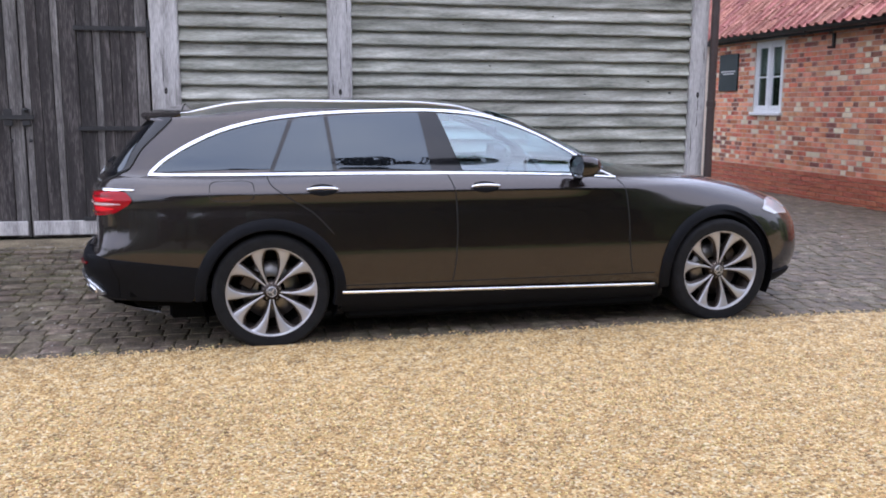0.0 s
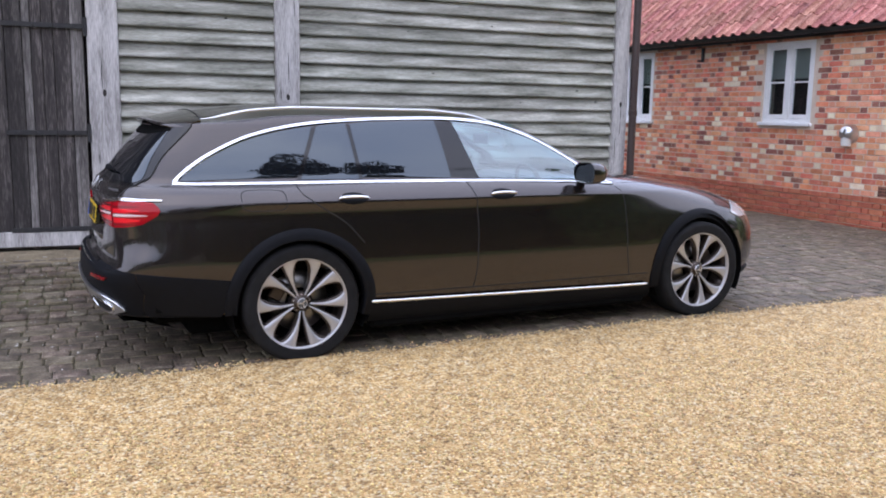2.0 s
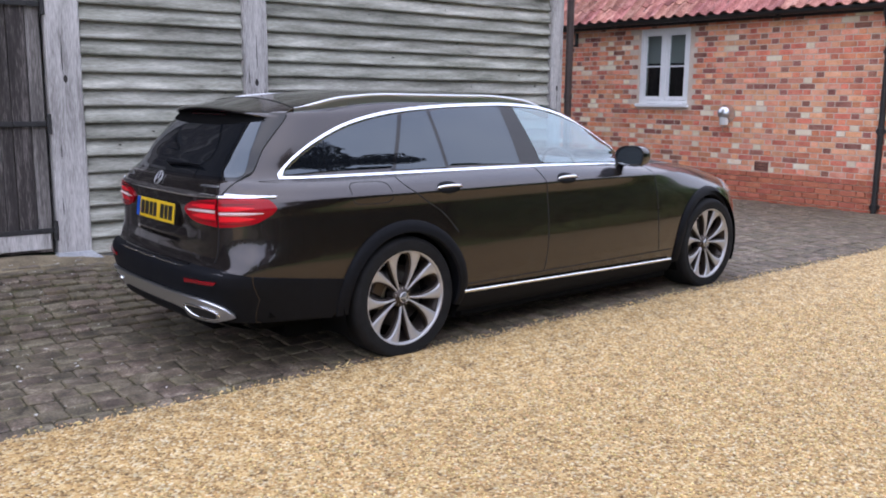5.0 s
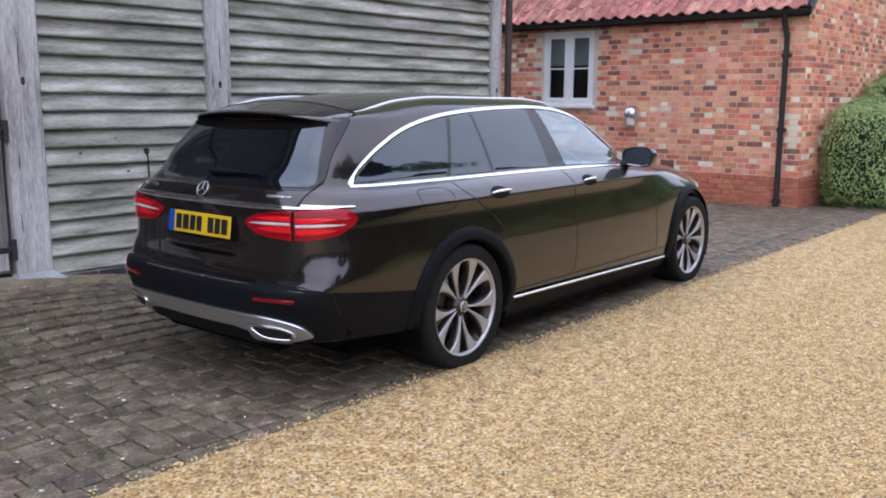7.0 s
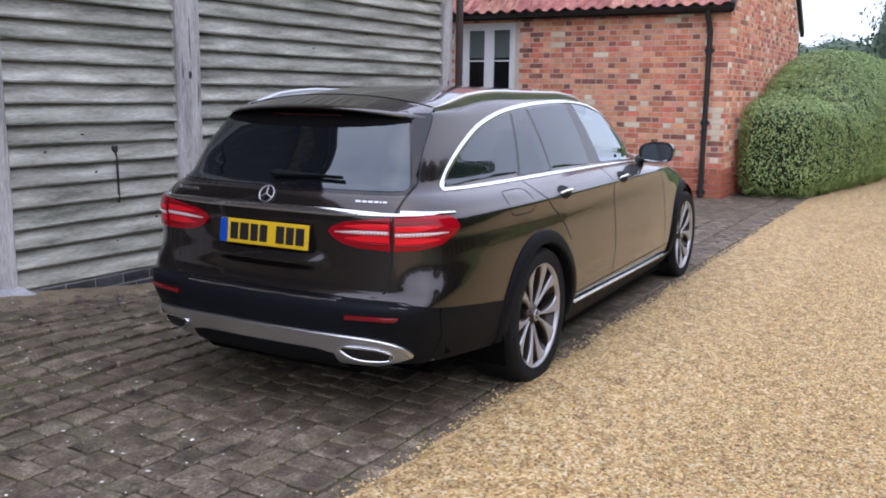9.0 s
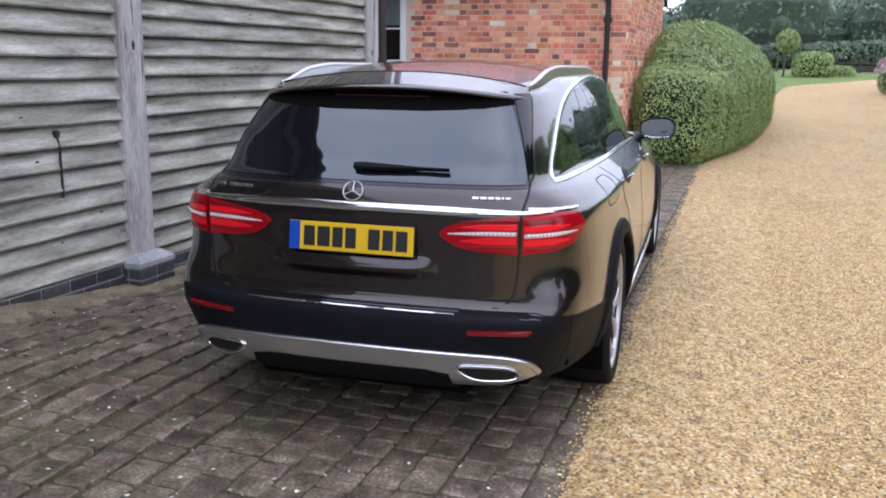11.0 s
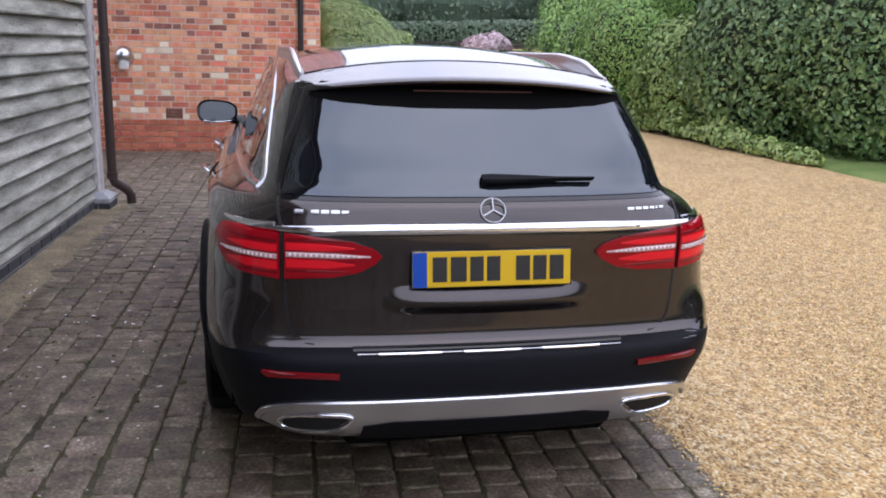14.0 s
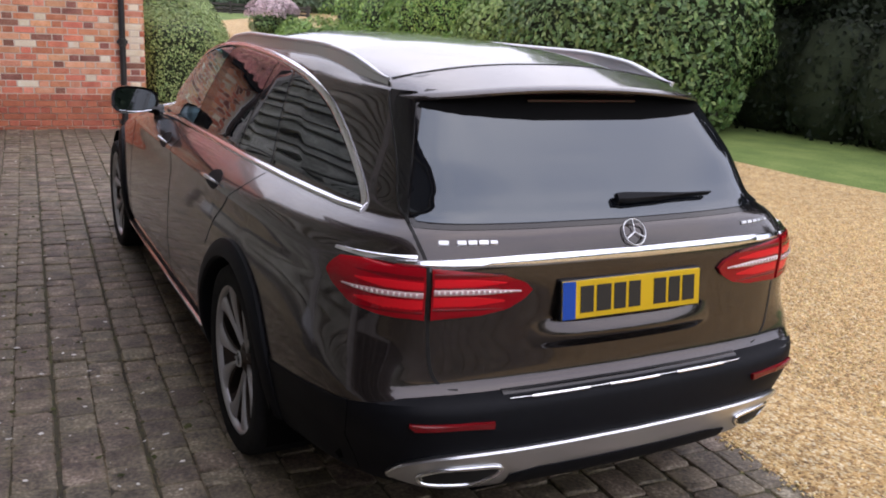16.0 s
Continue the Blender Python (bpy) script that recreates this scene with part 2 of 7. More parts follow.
BRICKS = [surf("red brick", [(0.50, 0.148, 0.080), (0.70, 0.240, 0.135), (0.79, 0.340, 0.212)], 7, 70, (0.8, 0.95), 0.4, 0.004, vary=0.22, hue=0.012),
          surf("orange brick", [(0.64, 0.258, 0.142), (0.80, 0.380, 0.228), (0.86, 0.49, 0.330)], 7, 70, (0.8, 0.95), 0.4, 0.004, vary=0.17, hue=0.012),
          surf("brown brick", [(0.20, 0.078, 0.056), (0.32, 0.128, 0.092), (0.45, 0.21, 0.155)], 7, 70, (0.8, 0.95), 0.4, 0.004, vary=0.22, hue=0.01),
          surf("pale brick", [(0.80, 0.63, 0.44), (0.88, 0.76, 0.57), (0.90, 0.83, 0.69)], 7, 70, (0.8, 0.95), 0.4, 0.004, vary=0.12, hue=0.01)]
PLINTHBRICK = surf("red plinth brick", [(0.345, 0.096, 0.054), (0.50, 0.152, 0.085), (0.60, 0.220, 0.130)], 6, 70, (0.8, 0.95), 0.35, 0.004, vary=0.13, hue=0.006)
TILE = surf("clay pantile", [(0.19, 0.072, 0.058), (0.43, 0.175, 0.135), (0.60, 0.32, 0.26)], 5, 50, (0.75, 0.95), 0.4, 0.004, vary=0.22, hue=0.012)
DARKTILE = surf("dark roof", [(0.07, 0.045, 0.04), (0.13, 0.08, 0.065), (0.19, 0.12, 0.1)], 3, 40, (0.8, 0.95), 0.4, 0.01)
GUTTER = surf("black gutter", [(0.012, 0.012, 0.013), (0.028, 0.027, 0.027)], 5, 60, (0.35, 0.55), 0.1, 0.002)
BROWNPIPE = surf("dark brown pipe", [(0.030, 0.016, 0.013), (0.05, 0.03, 0.025)], 5, 60, (0.35, 0.55), 0.1, 0.002)
WHITEPAINT = surf("white painted wood", [(0.82, 0.83, 0.83), (0.9, 0.9, 0.9)], 5, 60, (0.4, 0.55), 0.08, 0.002)
PANE = glass("window glass", (0.75, 0.8, 0.8), 1.9)
ROOMDARK = surf("dim room", [(0.03, 0.03, 0.032), (0.06, 0.06, 0.06)], 3, 20, (0.9, 1.0), 0.0)
BLIND = surf("pale blind", [(0.5, 0.5, 0.48), (0.6, 0.6, 0.58)], 3, 40, (0.9, 1.0), 0.1)
SIGNBOARD = surf("dark green sign board", [(0.012, 0.022, 0.022), (0.022, 0.035, 0.036)], 4, 60, (0.4, 0.6), 0.05)
SIGNINK = plain("faded white lettering", (0.55, 0.55, 0.55), 0.6)
LEAD = surf("lead grey cap", [(0.26, 0.27, 0.285), (0.42, 0.43, 0.45)], 5, 60, (0.5, 0.7), 0.2, 0.003)


def leafy(name, cols, sheen=0.25):
    m = surf(name, cols, 1.3, 25, (0.42, 0.62), 0.0, vary=0.26, hue=0.02, island=True, mix=0.35)
    b = m.node_tree.nodes["Principled BSDF"]
    b.inputs["Transmission Weight"].default_value = 0.0
    b.inputs["Subsurface Weight"].default_value = 0.0
    return m


LEAF_BOX = leafy("small box leaves", [(0.115, 0.190, 0.048), (0.255, 0.360, 0.112), (0.46, 0.55, 0.225)])
LEAF_LAUREL = leafy("laurel leaves", [(0.040, 0.088, 0.026), (0.105, 0.190, 0.056), (0.300, 0.390, 0.150)])
LEAF_SHRUB = leafy("shrub leaves", [(0.066, 0.150, 0.030), (0.175, 0.320, 0.062), (0.38, 0.51, 0.135)])
# near-black: deep shade under these trees is put into the leaf colour
LEAF_DARK = leafy("shade-dark conifer leaves", [(0.004, 0.008, 0.004), (0.009, 0.015, 0.007), (0.020, 0.028, 0.013)])
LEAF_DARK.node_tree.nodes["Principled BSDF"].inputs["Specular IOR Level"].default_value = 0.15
LEAF_BROAD = leafy("broad shrub leaves", [(0.1026, 0.168, 0.044), (0.228, 0.3472, 0.0935), (0.4104, 0.504, 0.187)])
LEAF_WOOD = leafy("far wood leaves", [(0.045, 0.084, 0.047), (0.088, 0.142, 0.078), (0.150, 0.210, 0.118)])
LEAF_YOUNG = leafy("yellow-green low leaves", [(0.14, 0.22, 0.05), (0.24, 0.33, 0.09), (0.36, 0.42, 0.15)])
PETAL = leafy("pink flowers", [(0.48, 0.33, 0.37), (0.62, 0.48, 0.51), (0.72, 0.61, 0.62)])
FALLEN = surf("fallen white petals", [(0.55, 0.54, 0.50), (0.78, 0.77, 0.74)], 20, 90, (0.8, 0.95), 0.0, vary=0.2, island=True)
DEBRIS = surf("sandy debris", [(0.09, 0.072, 0.045), (0.20, 0.16, 0.10), (0.30, 0.25, 0.16)], 4, 70, (0.9, 1.0), 0.6, 0.006)
# near-black green that carries the shade between leaves as colour
CORE = surf("dark shade fill", [(0.014, 0.022, 0.009), (0.03, 0.042, 0.017)], 3, 30, (0.95, 1.0), 0.5, 0.02)
BARK = surf("bark", [(0.05, 0.038, 0.028), (0.12, 0.09, 0.065)], 5, 40, (0.9, 1.0), 0.6, 0.01, stretch=(4, 4, 0.6))
FENCEWOOD = surf("dark fence wood", [(0.03, 0.028, 0.025), (0.07, 0.062, 0.055)], 4, 40, (0.9, 1.0), 0.4, 0.004)

# car finishes
PAINT = plain("dark brown metallic paint", (0.038, 0.0308, 0.0290), 0.25, 0.85, 1.0, 0.3)
PAINT.node_tree.nodes["Principled BSDF"].inputs["Coat IOR"].default_value = 1.52
PAINT.node_tree.nodes["Principled BSDF"].inputs["Coat Roughness"].default_value = 0.05
CLAD = surf("charcoal plastic", [(0.0040, 0.0045, 0.0062), (0.0058, 0.0066, 0.0088)], 30, 300, (0.52, 0.62), 0.05, 0.001, spec=0.13)
GLOSSBLACK = plain("gloss black", (0.006, 0.006, 0.007), 0.08)
SEAM = plain("panel gap", (0.004, 0.004, 0.004), 0.7)
CHROME = plain("polished trim", (0.80, 0.81, 0.83), 0.12, 1.0)
SATIN = plain("satin silver trim", (0.62, 0.63, 0.65), 0.28, 1.0)
DARKGLASS = plain("dark privacy glass", (0.006, 0.007, 0.009), 0.012, 0.0, 0.0, 0.85)
CLEARGLASS = glass("clear car glass", (0.70, 0.91, 0.97), 2.6)
DARKGLASS.node_tree.nodes["Principled BSDF"].inputs["IOR"].default_value = 1.62
DARKGLASS.node_tree.nodes["Principled BSDF"].inputs["Specular Tint"].default_value = (0.80, 0.91, 1.0, 1)
TYRE = surf("tyre rubber", [(0.008, 0.008, 0.0085), (0.014, 0.014, 0.015)], 20, 150, (0.75, 0.9), 0.2, 0.002, spec=0.2)
ALLOY = plain("machined alloy", (0.45, 0.45, 0.465), 0.32, 0.6)
ALLOYDARK = plain("dark bronze alloy", (0.060, 0.048, 0.042), 0.38, 0.7)
BRAKE = plain("brake disc steel", (0.22, 0.21, 0.2), 0.35, 1.0)
REDLENS = plain("red lamp lens", (0.29, 0.003, 0.009), 0.06, 0.0, 0.35, 0.12)
REDBRIGHT = plain("bright red lens", (0.74, 0.012, 0.022), 0.12, 0.0, 0.35, 0.12)
REDDARK = plain("deep red lens", (0.15, 0.003, 0.006), 0.12, 0.0, 0.3, 0.35)
LIGHTBAR = plain("pale lamp bar", (0.56, 0.36, 0.36), 0.2, 0.0, 1.0)
LIGHTCELL = plain("clear lamp cell", (0.82, 0.72, 0.71), 0.15, 0.0, 1.0)
CLEARLENS = plain("headlamp lens", (0.55, 0.56, 0.58), 0.08, 0.3, 1.0)
PLATE = plain("yellow plate", (0.66, 0.43, 0.018), 0.35, 0.0, 0.0, 0.25)
PLATEBLUE = plain("blue plate band", (0.008, 0.065, 0.36), 0.35, 0.0, 0.0, 0.25)
PLATEINK = plain("black bars", (0.012, 0.012, 0.012), 0.4)
CABIN = plain("grey cabin trim", (0.11, 0.115, 0.12), 0.7)
SEATMAT = plain("seat leather", (0.045, 0.043, 0.042), 0.5)
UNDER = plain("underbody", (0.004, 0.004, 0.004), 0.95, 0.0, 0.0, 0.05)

# ---- mesh tools ----
class Geo:
    """Collects the corners and faces of one mesh."""

    def __init__(self):
        self.v, self.f = [], []

    def add(self, verts, faces):
        k = len(self.v)
        self.v.extend(tuple(p) for p in verts)
        self.f.extend(tuple(i + k for i in q) for q in faces)
        return self

    def box(self, a, b, m=None, bev=0.0):
        """A box between two corners; with bev its edges are chamfered (24 corners)."""
        (x0, y0, z0), (x1, y1, z1) = a, b
        if not bev:
            v = [(x0, y0, z0), (x1, y0, z0), (x1, y1, z0), (x0, y1, z0), (x0, y0, z1), (x1, y0, z1), (x1, y1, z1), (x0, y1, z1)]
            f = [(0, 3, 2, 1), (4, 5, 6, 7), (0, 1, 5, 4), (1, 2, 6, 5), (2, 3, 7, 6), (3, 0, 4, 7)]
        else:
            v, f, idx = [], [], {}
            c = Vector(((x0 + x1) / 2, (y0 + y1) / 2, (z0 + z1) / 2))
            h = Vector(((x1 - x0) / 2, (y1 - y0) / 2, (z1 - z0) / 2))
            for sx in (-1, 1):
                for sy in (-1, 1):
                    for sz in (-1, 1):
                        for ax in range(3):
                            s = (sx, sy, sz)
                            p = [c[k] + s[k] * (h[k] - (0 if k == ax else bev)) for k in range(3)]
                            idx[s, ax] = len(v)
                            v.append(tuple(p))
            for ax in range(3):
                o1, o2 = (ax + 1) % 3, (ax + 2) % 3
                for sg in (-1, 1):
                    q = []
                    for s1, s2 in ((-1, -1), (1, -1), (1, 1), (-1, 1)):
                        s = [0, 0, 0]
                        s[ax], s[o1], s[o2] = sg, s1, s2
                        q.append(idx[tuple(s), ax])
                    f.append(tuple(q if sg > 0 else q[::-1]))
                for s1 in (-1, 1):
                    for s2 in (-1, 1):
                        lo, hi = [0, 0, 0], [0, 0, 0]
                        lo[ax], lo[o1], lo[o2] = -1, s1, s2
                        hi[ax], hi[o1], hi[o2] = 1, s1, s2
                        q = [idx[tuple(lo), o1], idx[tuple(hi), o1], idx[tuple(hi), o2], idx[tuple(lo), o2]]
                        f.append(tuple(q if s1 * s2 < 0 else q[::-1]))
            for sx in (-1, 1):
                for sy in (-1, 1):
                    for sz in (-1, 1):
                        q = [idx[(sx, sy, sz), k] for k in range(3)]
                        f.append(tuple(q if sx * sy * sz > 0 else q[::-1]))
        if m is not None:
            v = [tuple(m @ Vector(p)) for p in v]
        return self.add(v, f)

    def grid(self, rows, close=False):
        """Quads between rows of corners."""
        k, w = len(self.v), len(rows[0])
        for r in rows:
            self.v.extend(tuple(p) for p in r)
        for i in range(len(rows) - 1):
            for j in range(w if close else w - 1):
                a, b = k + i * w + j, k + i * w + (j + 1) % w
                self.f.append((a, b, b + w, a + w))
        return self

    def fan(self, ring, flip=False):
        k = len(self.v)
        self.v.extend(tuple(p) for p in ring)
        q = tuple(range(k, k + len(ring)))
        self.f.append(q[::-1] if flip else q)
        return self

    def tube(self, pts, r, n=8, caps=True):
        """A round tube along points; r may be one radius or one for each point."""
        rr = r if isinstance(r, (list, tuple)) else [r] * len(pts)
        pts = [Vector(p) for p in pts]
        rows, side = [], None
        for i, p in enumerate(pts):
            t = (pts[min(i + 1, len(pts) - 1)] - pts[max(i - 1, 0)]).normalized()
            if side is None:
                side = t.cross(Vector((0, 0, 1)) if abs(t.z) < 0.9 else Vector((1, 0, 0))).normalized()
            side = (side - t * side.dot(t)).normalized()
            up = side.cross(t)
            rows.append([p + rr[i] * (math.cos(a) * side + math.sin(a) * up) for a in (2 * math.pi * j / n for j in range(n))])
        self.grid(rows, True)
        if caps:
            self.fan(rows[0])
            self.fan(rows[-1], True)
        return self

    def strip(self, pts, nrm, wide, high, closed=False, taper=None):
        """A bar of rectangular section, lying along points on a surface with the given outward normals."""
        pts, nrm = [Vector(p) for p in pts], [Vector(q).normalized() for q in nrm]
        n, rows = len(pts), []
        for i, p in enumerate(pts):
            a, b = (pts[(i - 1) % n], pts[(i + 1) % n]) if closed else (pts[max(i - 1, 0)], pts[min(i + 1, n - 1)])
            t = (b - a).normalized()
            s = t.cross(nrm[i]).normalized()
            w = (wide if taper is None else wide * taper[i]) / 2
            rows.append([p - s * w - nrm[i] * 0.004, p - s * w + nrm[i] * high * 0.6, p - s * w * 0.6 + nrm[i] * high,
                         p + s * w * 0.6 + nrm[i] * high, p + s * w + nrm[i] * high * 0.6, p + s * w - nrm[i] * 0.004])
        if closed:
            rows.append(rows[0])
        self.grid([r[::-1] for r in rows])
        if not closed:
            self.fan(rows[0])
            self.fan(rows[-1], True)
        return self

    def lathe(self, prof, n=48, axis="y"):
        """Turns a profile of (radius, along) about the axis."""
        rows = []
        for r, h in prof:
            row = []
            for j in range(n):
                a = 2 * math.pi * j / n
                c, s = r * math.cos(a), r * math.sin(a)
                row.append({"y": (c, h, s), "z": (c, s, h), "x": (h, c, s)}[axis])
            rows.append(row)
        return self.grid(rows, True)

    def mesh(self, name, smooth=False):
        me = bpy.data.meshes.new(name)
        me.from_pydata(self.v, [], self.f)
        if smooth:
            me.shade_smooth()
        me.update()
        return me


def part(name, geo, mat, parent, label="", smooth=False, m=None, auto=None):
    """One mesh object under a thing or a part. geo: a Geo or a mesh already made."""
    me = geo if isinstance(geo, bpy.types.Mesh) else geo.mesh(name, smooth)
    if mat is not None and not me.materials:
        me.materials.append(mat)
    if auto is not None:
        me.shade_smooth()
        me.set_sharp_from_angle(angle=radians(auto))
    ob = new(name, me)
    if parent is not None:
        ob.parent = parent
    if m is not None:
        ob.matrix_basis = m
    if label:
        tagged(ob, label)
    return ob


def thing(name, m, label, category, group="", kind=""):
    ob = new(name)
    ob.empty_display_size = 0.1
    ob.matrix_basis = m
    return tagged(ob, label, category, group, kind)


def smooth01(a, b, x):
    t = min(1.0, max(0.0, (x - a) / (b - a)))
    return t * t * (3 - 2 * t)


def lerp_keys(keys, x):
    """Smooth value between (x, value) keys."""
    ks = keys
    if x <= ks[0][0]:
        return ks[0][1]
    if x >= ks[-1][0]:
        return ks[-1][1]
    for i in range(len(ks) - 1):
        if ks[i][0] <= x <= ks[i + 1][0]:
            x0, y0 = ks[i]
            x1, y1 = ks[i + 1]
            d = (y1 - y0) / (x1 - x0)
            d0 = d if i == 0 else _slope(ks[i - 1], ks[i], ks[i + 1])
            d1 = d if i + 2 >= len(ks) else _slope(ks[i], ks[i + 1], ks[i + 2])
            t, h = (x - x0) / (x1 - x0), x1 - x0
            return ((2 * t ** 3 - 3 * t * t + 1) * y0 + (t ** 3 - 2 * t * t + t) * h * d0
                    + (3 * t * t - 2 * t ** 3) * y1 + (t ** 3 - t * t) * h * d1)


def _slope(a, b, c):
    u, v = (b[1] - a[1]) / (b[0] - a[0]), (c[1] - b[1]) / (c[0] - b[0])
    return 0.0 if u * v <= 0 else 2 * u * v / (u + v)


def height(x, y):
    """The lie of the land, fitted to the camera's view: a slight rise ahead of the car, a steeper one down the drive,
    and a hump before the barn doors.
    """
    z = 0.006 * max(-6.0, min(8.0, x)) + 0.042 * max(0.0, min(32.0, x - 11.0)) * smooth01(10.0, 14.0, x)
    return z + 0.20 * smooth01(0.9, -1.3, x) * smooth01(0.4, 2.2, y)


BUILD = Matrix.Translation((0, 2.28, 0)) @ Matrix.Rotation(radians(-3.0), 4, "Z")   # the barn's own axes: u along it, v away from the car
HOUSEM = Matrix.Translation((0, 2.28, 0)) @ Matrix.Rotation(radians(-1.2), 4, "Z")   # the outbuilding's

# ---- ground ----
def edge_y(x):
    """Where the blocks end and the gravel begins."""
    return -0.885 - 0.025 * x


def sheet(name, xs, ys, mat, lift, label, kind="structure", inside=None):
    g = Geo()
    g.grid([[(x, y, height(x, y) + lift) for x in xs] for y in ys])
    if inside:
        g.f = [q for q in g.f if inside(sum(g.v[i][0] for i in q) / 4, sum(g.v[i][1] for i in q) / 4)]
    ob = part(name, g, mat, None, "", True)
    return tagged(ob, label, name.replace("_", " "), "", kind)


def steps(a, b, d):
    n = max(1, round((b - a) / d))
    return [a + (b - a) * i / n for i in range(n + 1)]


FAR = steps(-300, -60, 60) + steps(-50, -12, 4) + steps(-10, 20, 0.75) + steps(22, 70, 3) + steps(90, 500, 80)
sheet("ground", FAR, steps(-400, -60, 60) + steps(-55, -15, 4) + steps(-13, 12, 0.75) + steps(14, 60, 4) + steps(80, 400, 60), SOIL, -0.05,
      "rough ground with leaf litter beyond the drive")

# the drive: far bank and near bank for each x
NEAR_BANK = [(-30, -0.2), (-12, -0.6), (9.2, -1.12), (11, -1.40), (14, -1.80), (17, -2.2), (20, -2.5), (24, -2.9), (27, -3.25), (28.2, -3.5), (29.6, -4.6), (31.8, -6.1), (36, -9.0), (44, -13), (56, -19)]
FAR_BANK = [(-30, -7.1), (-8, -6.95), (2, -6.75), (5, -6.5), (7, -6.42), (9, -6.25), (12, -6.25), (15.6, -6.1), (18, -6.05), (21, -6.2), (23.5, -6.4), (25.5, -6.6), (28, -8.0), (32, -11.0), (36, -15.0), (44, -21), (56, -28)]
g = Geo()
rows = []
for x in steps(-30, -6, 2) + steps(-5.5, 12, 0.1) + steps(13, 56, 1):
    a, b = lerp_keys(FAR_BANK, x) + 0.07 * noise.noise((x * 0.9, 0, 0)), (edge_y(x) + 0.075 + 0.05 * noise.noise((x * 2.3, 4.0, 0)) + 0.025 * noise.noise((x * 9.0, 8.0, 0)) if -12 < x < 9.3 else lerp_keys(NEAR_BANK, x))
    rows.append([(x, a + (b - a) * j / 40, height(x, a + (b - a) * j / 40) + (0.032 * smooth01(34, 37.5, j) - 0.045 * smooth01(39, 40, j))) for j in range(41)])
g.grid([r[::-1] for r in rows])
tagged(part("gravel_drive", g, GRAVEL, None, "", True), "sandy golden gravel drive between hedges", "drive", "", "structure")

rows = []
g = Geo()
for x in steps(-30, 10.5, 0.5):
    b = lerp_keys(FAR_BANK, x) + 0.1
    rows.append([(x, b - 4.0 + 4.0 * j / 9 - (0.15 * noise.noise((x * 1.3, 7.0, 0)) if j == 0 else 0), height(x, b) + 0.012 * (1 if j < 9 else -2)) for j in range(10)])
g.grid([r[::-1] for r in rows])
tagged(part("lawn", g, LAWN, None, "", True), "bright mown lawn strip beside the gravel", "lawn", "", "structure")

# bed under the paving blocks
g = Geo()
rows = []
for x in steps(-9, 10, 0.25):
    a = edge_y(x) - 0.04
    b = min(6.5, 2.55 - 0.0524 * x) if x < 4.4 else 8.0
    rows.append([(x, a + (b - a) * j / 24, height(x, a + (b - a) * j / 24) + 0.004) for j in range(25)])
g.grid([r[::-1] for r in rows])
tagged(part("paving_bed", g, BED, None, "", True), "sandy bed with moss between the paving blocks", "paving bed", "", "structure")

